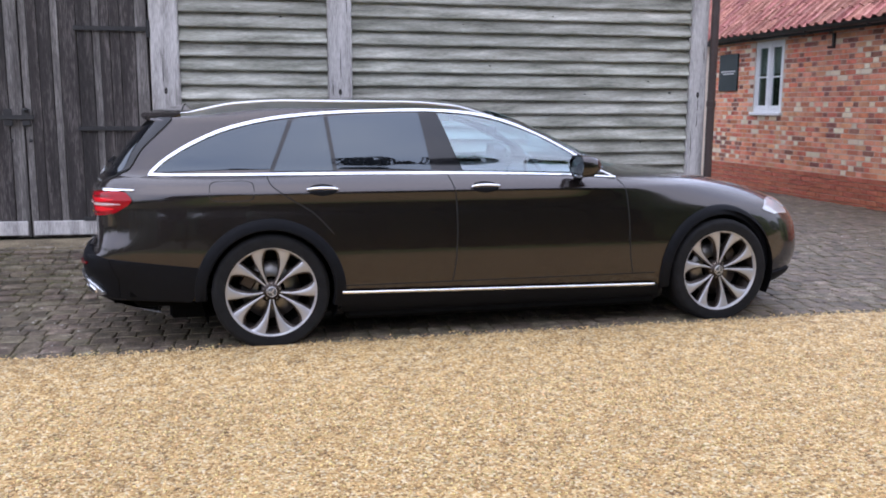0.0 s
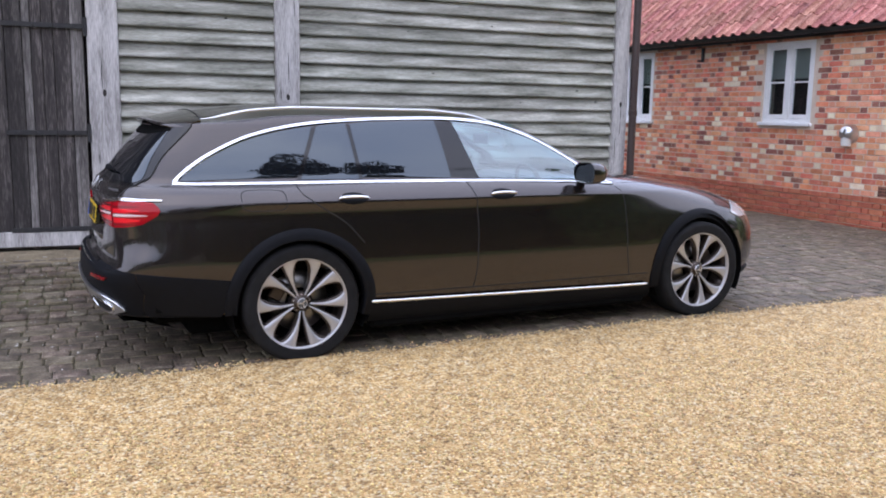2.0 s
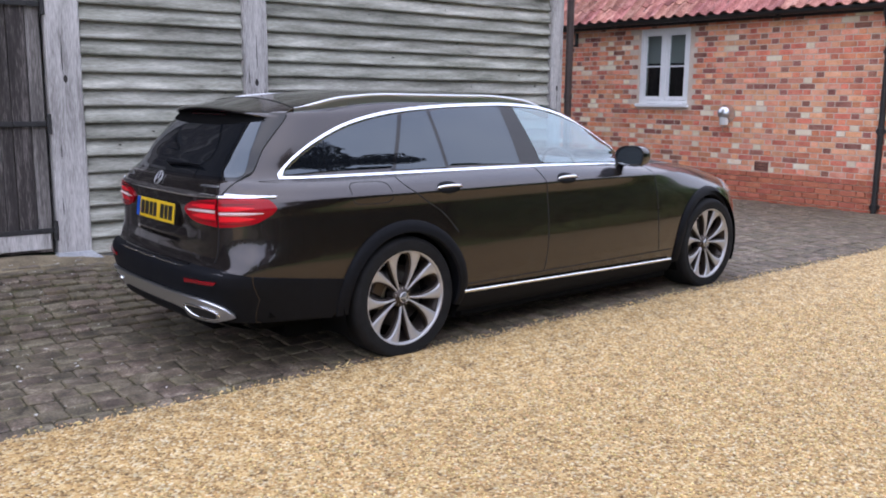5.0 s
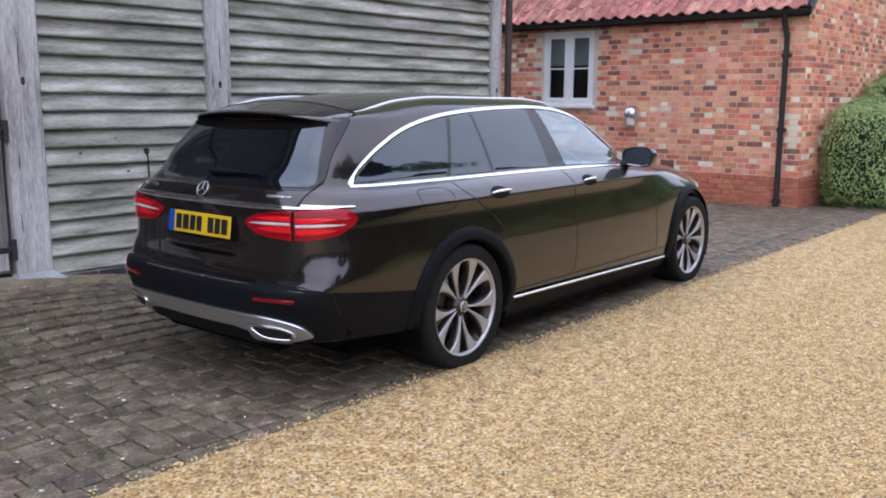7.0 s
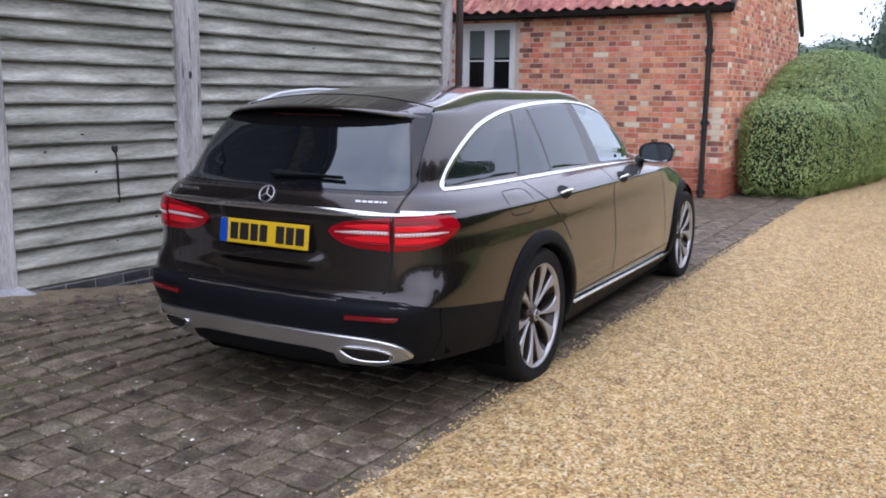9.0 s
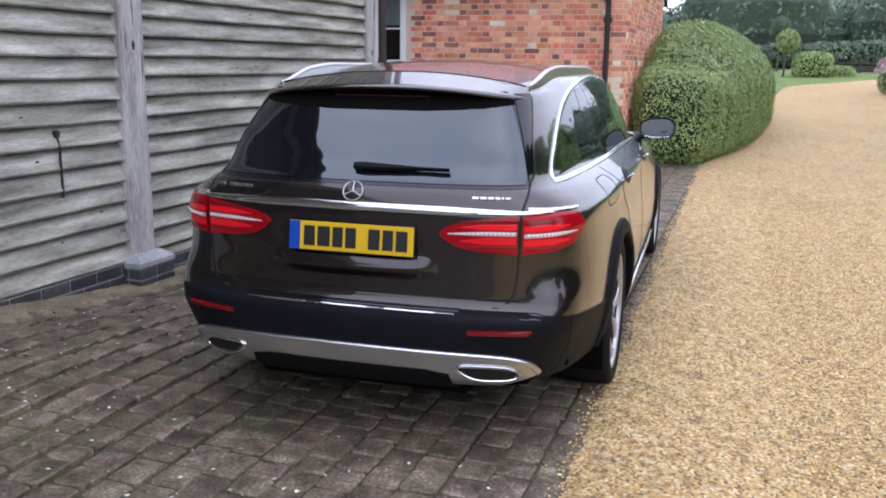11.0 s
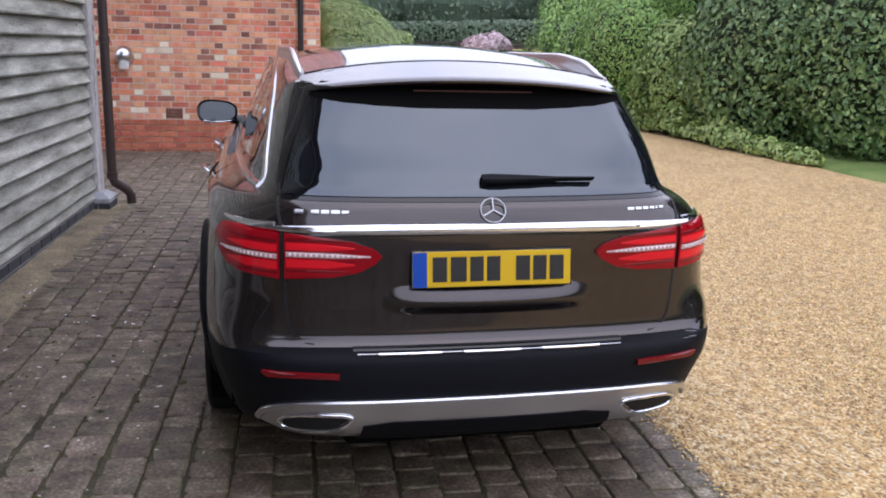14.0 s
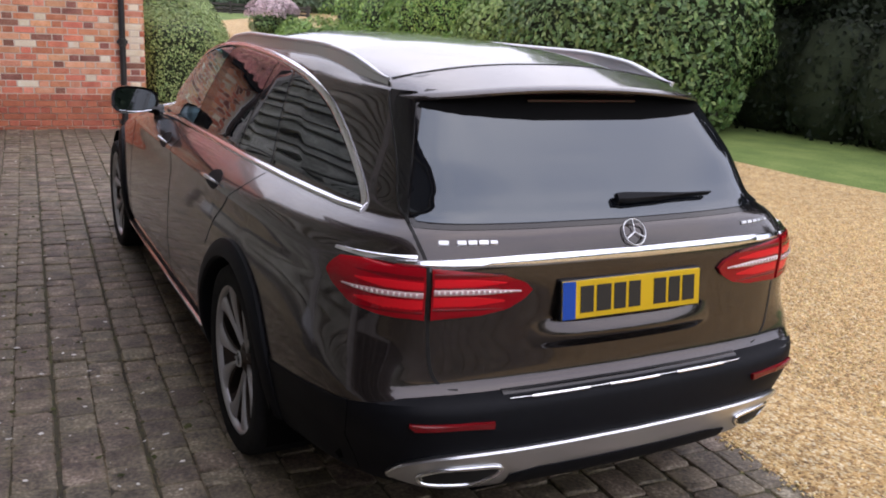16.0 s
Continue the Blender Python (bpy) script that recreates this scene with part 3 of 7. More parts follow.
# ---- barn ----
def barn():
    b = thing("barn", BUILD, "weatherboarded oak barn with silvered posts on dark brick pads", "barn")
    # core wall behind the boards, and the roof above
    g = Geo()
    g.box((-0.64, 0.12, 0.02), (4.45, 0.30, 4.45))
    g.box((4.27, 0.30, 0.0), (4.45, 6.0, 4.45))
    g.box((-9.0, 0.12, 0.05), (-3.35, 0.30, 4.45))
    part("wall_core", g, DOORWOOD, b)
    g = Geo()
    g.box((-9.2, -0.06, 4.28), (4.52, 0.10, 4.48), None, 0.008)
    part("wall_plate", g, OAKPOST, b)
    g = Geo()
    for s in (0, 1):
        y0, z0, y1, z1 = (-0.42, 4.32, 3.1, 7.1) if s == 0 else (6.6, 4.32, 3.1, 7.1)
        rows = [[(-9.6, y0, z0), (4.75, y0, z0)], [(-9.6, y1, z1), (4.75, y1, z1)]]
        g.grid([r[::-1] for r in rows] if s else rows)
        rows = [[(p[0], p[1], p[2] - 0.1) for p in r] for r in rows]
        g.grid(rows if s else [r[::-1] for r in rows])
        g.add([(-9.6, y0, z0), (4.75, y0, z0), (4.75, y0, z0 - 0.1), (-9.6, y0, z0 - 0.1)], [(0, 3, 2, 1)])
    part("roof", g, DARKTILE, b)
    # posts
    for u0, u1, zb in ((-0.888, -0.640, 0.16), (0.688, 0.910, 0.20), (4.285, 4.455, 0.15)):
        g = Geo()
        n = 14
        rows = []
        for i in range(n + 1):
            z = zb + (4.28 - zb) * i / n
            w = 0.006 * noise.noise((u0 * 7, 0, z * 1.3))
            rows.append([(u0 + w, 0.012, z), (u0 + w + 0.014, 0, z), (u1 + w - 0.014, 0, z), (u1 + w, 0.012, z), (u1 + w, 0.16, z), (u0 + w, 0.16, z)])
        g.grid([r[::-1] for r in rows], True)
        g.fan(rows[0])
        post = part("post", g, OAKPOST, b)
        crng = random.Random(int(u0 * 50))
        for _ in range(4):
            u, z, ln = crng.uniform(u0 + 0.03, u1 - 0.03), crng.uniform(0.5, 2.5), crng.uniform(0.10, 0.32)
            line = [(u + 0.006 * noise.noise((u * 9, 2.0, (z + ln * i / 6) * 9)), -0.0008, z + ln * i / 6) for i in range(7)]
            part("crack", Geo().strip(line, [(0, -1, 0)] * 7, 0.007, 0.0012, False, [0.2, 0.7, 1, 1, 0.8, 0.5, 0.2]), SEAM, post)
        part("knot", Geo().fan([((u0 + u1) / 2 + 0.016 * math.cos(a), -0.0015, 1.55 + 0.03 * math.sin(a)) for a in (2 * math.pi * i / 10 for i in range(10))]), DOORWOOD, post)
    # feather-edged boards between the posts
    krng = random.Random(3)
    knot = Geo().fan([(0.011 * math.cos(a), 0.0, 0.007 * math.sin(a)) for a in (2 * math.pi * i / 9 for i in range(9))]).mesh("knot")
    knot.materials.append(SEAM)
    for u0, u1, base, hgt in ((-0.638, 0.686, 0.185, 0.1292), (0.912, 4.283, 0.0896, 0.1267)):
        z = base
        while z < 4.28:
            g = Geo()
            n = max(4, int((u1 - u0) / 0.25))
            rows = []
            top = min(z + hgt + 0.03, 4.33)
            for i in range(n + 1):
                u = u0 + (u1 - u0) * i / n
                s = 0.005 * noise.noise((u * 0.9, z * 3.7, 1.0)) + 0.003 * noise.noise((u * 4.0, z * 9, 5.0))
                o = 0.006 * noise.noise((u * 0.8, z * 5.1, 9.0))
                zl = max(z, 0.137) + s
                rows.append([(u, 0.115, zl), (u, 0.031 + o, zl), (u, 0.026 + o, zl + 0.012), (u, 0.088 + o * 0.3, top + s * 0.3), (u, 0.115, top)])
            g.grid([r[::-1] for r in rows], True)
            g.fan(rows[0])
            g.fan(rows[-1], True)
            board = part("board", g, OAKBOARD, b)
            for _ in range(krng.choice((0, 0, 1, 1, 2)) if u1 - u0 > 2 else krng.choice((0, 0, 1))):
                f, q = krng.uniform(0.25, 0.8), krng.uniform(0.7, 1.4)
                part("knot", knot, None, board, m=Matrix.Translation((krng.uniform(u0 + 0.1, u1 - 0.1), 0.0215 + 0.062 * f, z + (top - z) * f)) @ Matrix.Rotation(radians(18), 4, "X") @ Matrix.Diagonal((q, 1, q, 1)))
            z += hgt
    # dark brick plinth under the boards
    def plinth(u0, u1, v0, courses, zb):
        core = Geo()
        core.box((u0 + 0.004, v0 + 0.006, -0.15), (u1 - 0.004, v0 + 0.20, zb + 0.075 * courses - 0.004))
        body = part("plinth", core, MORTAR_DARK, b)
        brick_me = {}
        for c in range(courses):
            u = u0 - (0.11 if c % 2 else 0.0)
            while u < u1 - 0.02:
                a, e = max(u, u0), min(u + 0.215, u1)
                key = round(e - a, 3)
                if e - a > 0.03:
                    if key not in brick_me:
                        brick_me[key] = Geo().box((0, 0, 0), (key, 0.10, 0.064), None, 0.004).mesh("brick")
                    part("brick", brick_me[key], ENGBRICK, body, m=Matrix.Translation((a, v0, zb + 0.075 * c)))
                u += 0.225
        return body
    plinth(0.99, 4.27, 0.030, 2, -0.012)
    plinth(-0.63, 0.66, 0.030, 2, 0.03)
    # pads under the posts: two brick courses and a chamfered cap
    for u0, u1, zb in ((-0.94, -0.59, 0.0), (0.63, 0.975, 0.0), (4.19, 4.49, -0.04)):
        g = Geo()
        g.box((u0, -0.085, -0.2), (u1, 0.2, zb + 0.150))
        pad = part("pad", g, MORTAR_DARK, b)
        w = (u1 - u0 - 0.01) / 2
        for c in range(2):
            for k in range(2):
                part("brick", Geo().box((u0 - 0.004 + k * (w + 0.012), -0.092, zb + 0.075 * c), (u0 - 0.004 + k * (w + 0.012) + w, 0.0, zb + 0.075 * c + 0.065), None, 0.004), ENGBRICK, pad)
            for k, ub in ((0, u0 - 0.007), (1, u1 - 0.09)):
                part("brick", Geo().box((ub, 0.006, zb + 0.075 * c), (ub + 0.097, 0.2, zb + 0.075 * c + 0.065), None, 0.004), ENGBRICK, pad)
        g = Geo()
        z0, z1 = zb + 0.150, zb + 0.225
        lo = [(u0 - 0.006, -0.094, z0), (u1 + 0.006, -0.094, z0), (u1 + 0.006, 0.2, z0), (u0 - 0.006, 0.2, z0)]
        mid = [(p[0], p[1], z0 + 0.03) for p in lo]
        hi = [(u0 + 0.055, -0.03, z1), (u1 - 0.055, -0.03, z1), (u1 - 0.055, 0.2, z1), (u0 + 0.055, 0.2, z1)]
        g.grid([lo, mid, hi], True).fan(hi)
        part("cap", g, LEAD, pad, "weathered grey chamfered cap")
    return b


barn()


def barn_door(u0, u1, hinge_right, zb=0.235):
    """A ledged door leaf of upright boards with strap hinges."""
    d = thing("barn_door", BUILD, "dark weathered barn door leaf of upright boards, shut", "door", "pair of barn doors")
    rng = random.Random(int(u0 * 100))
    u = u0
    while u < u1 - 0.03:
        w = min(rng.choice((0.065, 0.11, 0.13, 0.085, 0.15)), u1 - u)
        if u1 - (u + w) < 0.06:
            w = u1 - u
        o = rng.uniform(-0.003, 0.003)
        part("door_board", Geo().box((u + 0.002, 0.050 + o, zb + rng.uniform(-0.006, 0.006)), (u + w - 0.003, 0.078 + o, 2.7), None, 0.004), DOORPALE if w < 0.07 or u1 - u - w < 0.01 else DOORWOOD, d)
        u += w
    for z in (zb + 0.02,):
        part("bottom_ledge", Geo().box((u0 + 0.02, 0.026, z), (u1 - 0.02, 0.048, z + 0.13), None, 0.006), OAKPOST, d, "pale weathered ledge")
    for z in (0.40, 1.213, 2.09):
        s = part("strap_hinge", Geo().box((u1 - 0.62, 0.020, z - 0.02), (u1 + 0.0, 0.030, z + 0.02), None, 0.003) if hinge_right else
                 Geo().box((u0, 0.020, z - 0.02), (u0 + 0.62, 0.030, z + 0.02), None, 0.003), IRON, d)
        part("hinge_pin", Geo().lathe([(0, -0.075), (0.018, -0.075), (0.018, 0.075), (0, 0.075)], 10, "z"), IRON, s,
             m=Matrix.Translation((u1 + 0.015 if hinge_right else u0 - 0.015, 0.012, z)))
        for k in range(4):
            uu = (u1 - 0.08 - 0.15 * k) if hinge_right else (u0 + 0.08 + 0.15 * k)
            part("stud", Geo().lathe([(0, -0.007), (0.007, -0.004), (0.009, 0.0)], 8), IRON, s, m=Matrix.Translation((uu, 0.020, z)))
    return d


barn_door(-1.985, -0.912, True)
barn_door(-3.08, -1.995, False)
frame_ob = thing("door_frame", BUILD, "grey oak frame round the barn doors", "door frame")
part("jamb", Geo().box((-3.20, 0.01, 0.1), (-3.09, 0.2, 2.78), None, 0.006), OAKPOST, frame_ob)
part("lintel", Geo().box((-3.09, 0.02, 2.72), (-0.89, 0.2, 4.28), None, 0.006), DOORWOOD, frame_ob)
part("threshold", Geo().box((-3.09, 0.06, 0.0), (-0.89, 0.2, 0.215), None, 0.006), CORE, frame_ob)
# added panel; stops daylight showing through the gaps round the doors
part("door_backing", Geo().box((-3.30, 0.205, 0.0), (-0.66, 0.225, 4.4)), DOORWOOD, frame_ob)
latch = thing("door_latch", BUILD @ Matrix.Translation((-0.20, 0, -0.095)), "black iron latch with bolts across the barn doors", "latch")
part("bar", Geo().box((-2.02, 0.004, 1.385), (-1.70, 0.020, 1.425), None, 0.003), IRON, latch)
part("plate", Geo().box((-1.80, 0.014, 1.33), (-1.73, 0.024, 1.48), None, 0.003), IRON, latch)
part("plate", Geo().box((-1.95, 0.014, 1.33), (-1.88, 0.024, 1.48), None, 0.003), IRON, latch)
part("knob", Geo().lathe([(0, -0.04), (0.018, -0.03), (0.022, 0.0), (0.01, 0.02)], 12), IRON, latch, m=Matrix.Translation((-1.76, 0.0, 1.47)))
for uu in (-1.74, -1.90):
    part("bolt_head", Geo().lathe([(0, -0.012), (0.014, -0.006), (0.016, 0.0)], 10), IRON, latch, m=Matrix.Translation((uu, 0.026, 1.20)))

hook = thing("cabin_hook", BUILD @ Matrix.Translation((0.15, 0, -0.155)), "black iron door stay hanging on the barn boards", "hook")
part("eye", Geo().box((-0.03, 0.03, 1.16), (0.005, 0.058, 1.20), None, 0.004), IRON, hook, m=Matrix.Translation((0.01, 0, 0.015)))
part("rod", Geo().tube([(0, 0.045, 1.18), (0.0, 0.03, 1.12), (0.004, 0.032, 0.85), (0.0, 0.028, 0.83), (-0.015, 0.03, 0.84)], 0.008), IRON, hook)

# downpipe at the barn's corner
pipe = thing("barn_downpipe", BUILD @ Matrix.Translation((-0.232, 0, -0.04)), "dark brown rainwater pipe on the barn corner post", "downpipe")
part("pipe", Geo().tube([(4.72, -0.06, 4.25), (4.72, -0.06, 0.34), (4.725, -0.075, 0.28), (4.76, -0.17, 0.21), (4.77, -0.20, 0.16), (4.77, -0.205, 0.045)], 0.040, 14), BROWNPIPE, pipe, smooth=True)
for z in (0.34, 1.5, 2.9):
    part("collar", Geo().lathe([(0.040, -0.03), (0.047, -0.028), (0.047, 0.028), (0.040, 0.03)], 14, "z"), BROWNPIPE, pipe, m=Matrix.Translation((4.72, -0.06, z)))
part("hopper", Geo().tube([(4.72, -0.06, 4.24), (4.72, -0.44, 4.34)], 0.04, 12), BROWNPIPE, pipe)
gut = thing("barn_gutter", BUILD, "dark brown half-round gutter along the barn eave", "gutter")
part("channel", Geo().tube([(-9.6, -0.46, 4.30), (4.77, -0.46, 4.30)], 0.055, 12), BROWNPIPE, gut)

# ---- brick outbuilding ----
HU = 8.29            # the wall with the windows, in the buildings' axes
VC, VE = -2.165, 9.0  # its corner and far end
EAVE = 2.61
OPEN = [(0.985, 1.895, 1.345, 2.49), (4.465, 5.29, 1.32, 2.50)]   # windows: v from, v to, z from, z to


def outbuilding():
    h = thing("outbuilding", HOUSEM, "single-storey red brick outbuilding with a clay pantile roof", "building")
    # mortar-coloured wall body with its openings, bricks lie 8 mm proud
    g = Geo()
    cuts = sorted(OPEN)
    v = VC
    for a, b2, z0, z1 in cuts:
        part("wall_panel", Geo().box((HU, v, -0.3), (HU + 0.22, a, EAVE)), MORTAR, h)
        part("wall_panel", Geo().box((HU, a, -0.3), (HU + 0.22, b2, z0)), MORTAR, h)
        part("wall_panel", Geo().box((HU, a, z1), (HU + 0.22, b2, EAVE)), MORTAR, h)
        v = b2
    g.box((HU, v, -0.3), (HU + 0.22, VE, EAVE))
    wall = part("wall", g, MORTAR, h)
    # gable end: wall with a pointed top
    depth, ridge = 5.4, 2.35
    g = Geo()
    prof = [(HU + 0.22, -0.3), (HU + depth, -0.3), (HU + depth, EAVE), (HU + depth / 2, EAVE + ridge), (HU + 0.22, EAVE + 0.1)]
    g.fan([(u, VC, z) for u, z in prof]).fan([(u, VC + 0.22, z) for u, z in prof], True)
    for i in range(len(prof)):
        (a, za), (b2, zb) = prof[i], prof[(i + 1) % len(prof)]
        g.add([(a, VC, za), (b2, VC, zb), (b2, VC + 0.22, zb), (a, VC + 0.22, za)], [(0, 3, 2, 1)])
    gable = part("gable", g, MORTAR, h)
    g = Geo()
    g.box((HU + depth - 0.22, VC + 0.22, -0.3), (HU + depth, VE, EAVE)).box((HU, VE - 0.2, -0.3), (HU + depth, VE, EAVE))
    part("back_wall", g, BRICKS[0], h)
    part("inner_floor", Geo().box((HU + 0.22, VC + 0.22, 0.0), (HU + depth - 0.22, VE - 0.2, 0.12)), ROOMDARK, h)
    part("inner_wall", Geo().box((HU + 1.9, VC + 0.22, 0.12), (HU + 2.0, VE - 0.2, EAVE)), ROOMDARK, h)
    part("inner_ceiling", Geo().box((HU + 0.22, VC + 0.22, EAVE - 0.05), (HU + depth - 0.22, VE - 0.2, EAVE + 0.02)), ROOMDARK, h)
    # black gutter, fascia
    part("fascia", Geo().box((HU - 0.10, VC - 0.02, EAVE - 0.09), (HU - 0.075, VE, EAVE + 0.03)), GUTTER, h)
    g = Geo()
    rows = []
    for v in (VC - 0.05, VE):
        rows.append([(HU - 0.155 + 0.055 * math.cos(a), v, EAVE - 0.005 + 0.055 * math.sin(a)) for a in (math.pi + math.pi * j / 8 for j in range(9))])
    g.grid(rows)
    g.grid([[(p[0], p[1], p[2] + 0.004) for p in r][::-1] for r in rows])
    g.fan(rows[0])
    part("gutter", g, GUTTER, h, smooth=True)
    for v in (-0.5, 0.9, 2.3, 3.7, 5.1, 6.5):
        part("gutter_bracket", Geo().box((HU - 0.20, v, EAVE - 0.07), (HU - 0.075, v + 0.03, EAVE - 0.05)), GUTTER, h)
    # soffit closing the eave
    part("soffit", Geo().box((HU - 0.10, VC, EAVE - 0.012), (HU + 0.02, VE, EAVE)), GUTTER, h)
    # the roof deck and its verge
    g = Geo()
    slope = ridge / (depth / 2)
    e0, e1 = (HU - 0.16, EAVE + 0.02), (HU + depth / 2, EAVE + 0.02 + slope * (depth / 2 + 0.16))
    f0 = (HU + depth + 0.16, EAVE + 0.02)
    g.grid([[(e0[0], VE, e0[1]), (e0[0], VC - 0.06, e0[1])], [(e1[0], VE, e1[1]), (e1[0], VC - 0.06, e1[1])], [(f0[0], VE, f0[1]), (f0[0], VC - 0.06, f0[1])]])
    roof = part("roof", g, DARKTILE, h)
    for a, b2 in ((e0, e1), (e1, f0)):
        g = Geo()
        g.add([(a[0], VC - 0.065, a[1] - 0.10), (b2[0], VC - 0.065, b2[1] - 0.10), (b2[0], VC - 0.065, b2[1] + 0.02), (a[0], VC - 0.065, a[1] + 0.02),
               (a[0], VC + 0.0, a[1] - 0.10), (b2[0], VC + 0.0, b2[1] - 0.10), (b2[0], VC + 0.0, b2[1] + 0.02), (a[0], VC + 0.0, a[1] + 0.02)],
              [(0, 1, 2, 3), (4, 7, 6, 5), (0, 4, 5, 1), (3, 2, 6, 7)])
        part("verge_board", g, GUTTER, h)
    # windows
    for v0, v1, z0, z1 in OPEN:
        w = thing("casement_window", HOUSEM, "white painted two-light casement window, shut, blind half down", "window", "outbuilding windows")
        x = HU + 0.045
        fr = part("window_frame", Geo().box((x - 0.03, v0, z0 + 0.03), (x + 0.03, v0 + 0.055, z1)).box((x - 0.03, v1 - 0.055, z0 + 0.03), (x + 0.03, v1, z1))
                  .box((x - 0.029, v0 + 0.055, z1 - 0.055), (x + 0.029, v1 - 0.055, z1)).box((x - 0.029, v0 + 0.055, z0 + 0.03), (x + 0.029, v1 - 0.055, z0 + 0.08))
                  .box((x - 0.034, (v0 + v1) / 2 - 0.03, z0 + 0.08), (x + 0.028, (v0 + v1) / 2 + 0.03, z1 - 0.055)), WHITEPAINT, w)
        part("window_sill", Geo().box((x - 0.10, v0 - 0.03, z0 - 0.02), (x + 0.03, v1 + 0.03, z0 + 0.028), None, 0.005), WHITEPAINT, w)
        for a, b2 in ((v0 + 0.055, (v0 + v1) / 2 - 0.03), ((v0 + v1) / 2 + 0.03, v1 - 0.055)):
            za, zb = z0 + 0.08, z1 - 0.055
            c = part("casement", Geo().box((x - 0.024, a + 0.003, za + 0.003), (x + 0.015, a + 0.048, zb - 0.003)).box((x - 0.024, b2 - 0.048, za + 0.003), (x + 0.015, b2 - 0.003, zb - 0.003))
                     .box((x - 0.023, a + 0.048, zb - 0.05), (x + 0.014, b2 - 0.048, zb - 0.003)).box((x - 0.023, a + 0.048, za + 0.003), (x + 0.014, b2 - 0.048, za + 0.06))
                     .box((x - 0.022, a + 0.048, (za + zb) / 2 - 0.011), (x + 0.013, b2 - 0.048, (za + zb) / 2 + 0.011)), WHITEPAINT, w)
            zm = (za + zb) / 2
            for p0, p1 in ((za + 0.06, zm - 0.011), (zm + 0.011, zb - 0.05)):
                o = part("pane", Geo().box((x - 0.006, a + 0.048, p0), (x - 0.002, b2 - 0.048, p1)), PANE, c)
                o.visible_shadow = False
            part("blind", Geo().box((x + 0.05, a, zm + 0.05), (x + 0.056, b2, zb)), BLIND, w)
    # downpipe with a swan neck
    d = thing("downpipe", HOUSEM, "black rainwater pipe with a swan neck on the brick wall", "downpipe")
    vp = VC + 0.27
    part("pipe", Geo().tube([(HU - 0.155, vp, EAVE - 0.05), (HU - 0.15, vp, EAVE - 0.12), (HU - 0.06, vp - 0.02, EAVE - 0.33), (HU - 0.055, vp - 0.02, EAVE - 0.42), (HU - 0.055, vp - 0.02, 0.06)], 0.036, 12), GUTTER, d, smooth=True)
    for z in (2.04, 1.08, 0.14):
        part("collar", Geo().lathe([(0.036, -0.04), (0.046, -0.038), (0.046, 0.038), (0.036, 0.04)], 12, "z"), GUTTER, d, m=Matrix.Translation((HU - 0.055, vp - 0.02, z)))
        part("clip", Geo().box((HU - 0.06, vp - 0.08, z - 0.02), (HU, vp + 0.04, z + 0.02)), GUTTER, d)
    # wall lamp, air brick, sign, hook
    l = thing("wall_lamp", HOUSEM @ Matrix.Translation((HU, 0.27, 1.235)) @ Matrix.Scale(1.5, 4) @ Matrix.Translation((-HU, -0.29, -1.385)), "small round silver bulkhead lamp on the brick wall", "wall lamp")
    part("back_plate", Geo().lathe([(0, -0.012), (0.07, -0.012), (0.075, 0.0), (0, 0.0)], 20, "x"), SATIN, l, m=Matrix.Translation((HU - 0.008, 0.29, 1.385)))
    part("hood", Geo().lathe([(0.0, -0.11), (0.05, -0.10), (0.072, -0.06), (0.075, -0.01)], 20, "x"), SATIN, l, smooth=True, m=Matrix.Translation((HU - 0.008, 0.29, 1.40)))
    part("lens", Geo().lathe([(0, -0.05), (0.04, -0.05), (0.045, 0.02), (0, 0.02)], 16, "z"), plain("frosted lens", (0.7, 0.7, 0.68), 0.3), l, m=Matrix.Translation((HU - 0.07, 0.29, 1.34)))
    s = thing("sign_board", HOUSEM, "dark green sign board with faint white lettering", "sign")
    part("board", Geo().box((HU - 0.03, 5.79, 1.71), (HU - 0.008, 6.41, 2.35), None, 0.004), SIGNBOARD, s)
    for z, a, b2 in ((2.05, 5.86, 6.33), (2.01, 5.90, 6.27)):
        part("lettering", Geo().box((HU - 0.034, a, z - 0.012), (HU - 0.030, b2, z + 0.012)), SIGNINK, s)
    k = thing("wall_bracket", HOUSEM @ Matrix.Translation((0, 0.01, -0.10)), "small black iron bracket under the eave", "bracket")
    part("stem", Geo().box((HU - 0.05, 3.18, 2.38), (HU - 0.008, 3.22, 2.60), None, 0.004), IRON, k)
    part("arm", Geo().box((HU - 0.12, 3.18, 2.38), (HU - 0.05, 3.22, 2.41), None, 0.004), IRON, k)
    return wall, gable, roof


HWALL, HGABLE, HROOF = outbuilding()

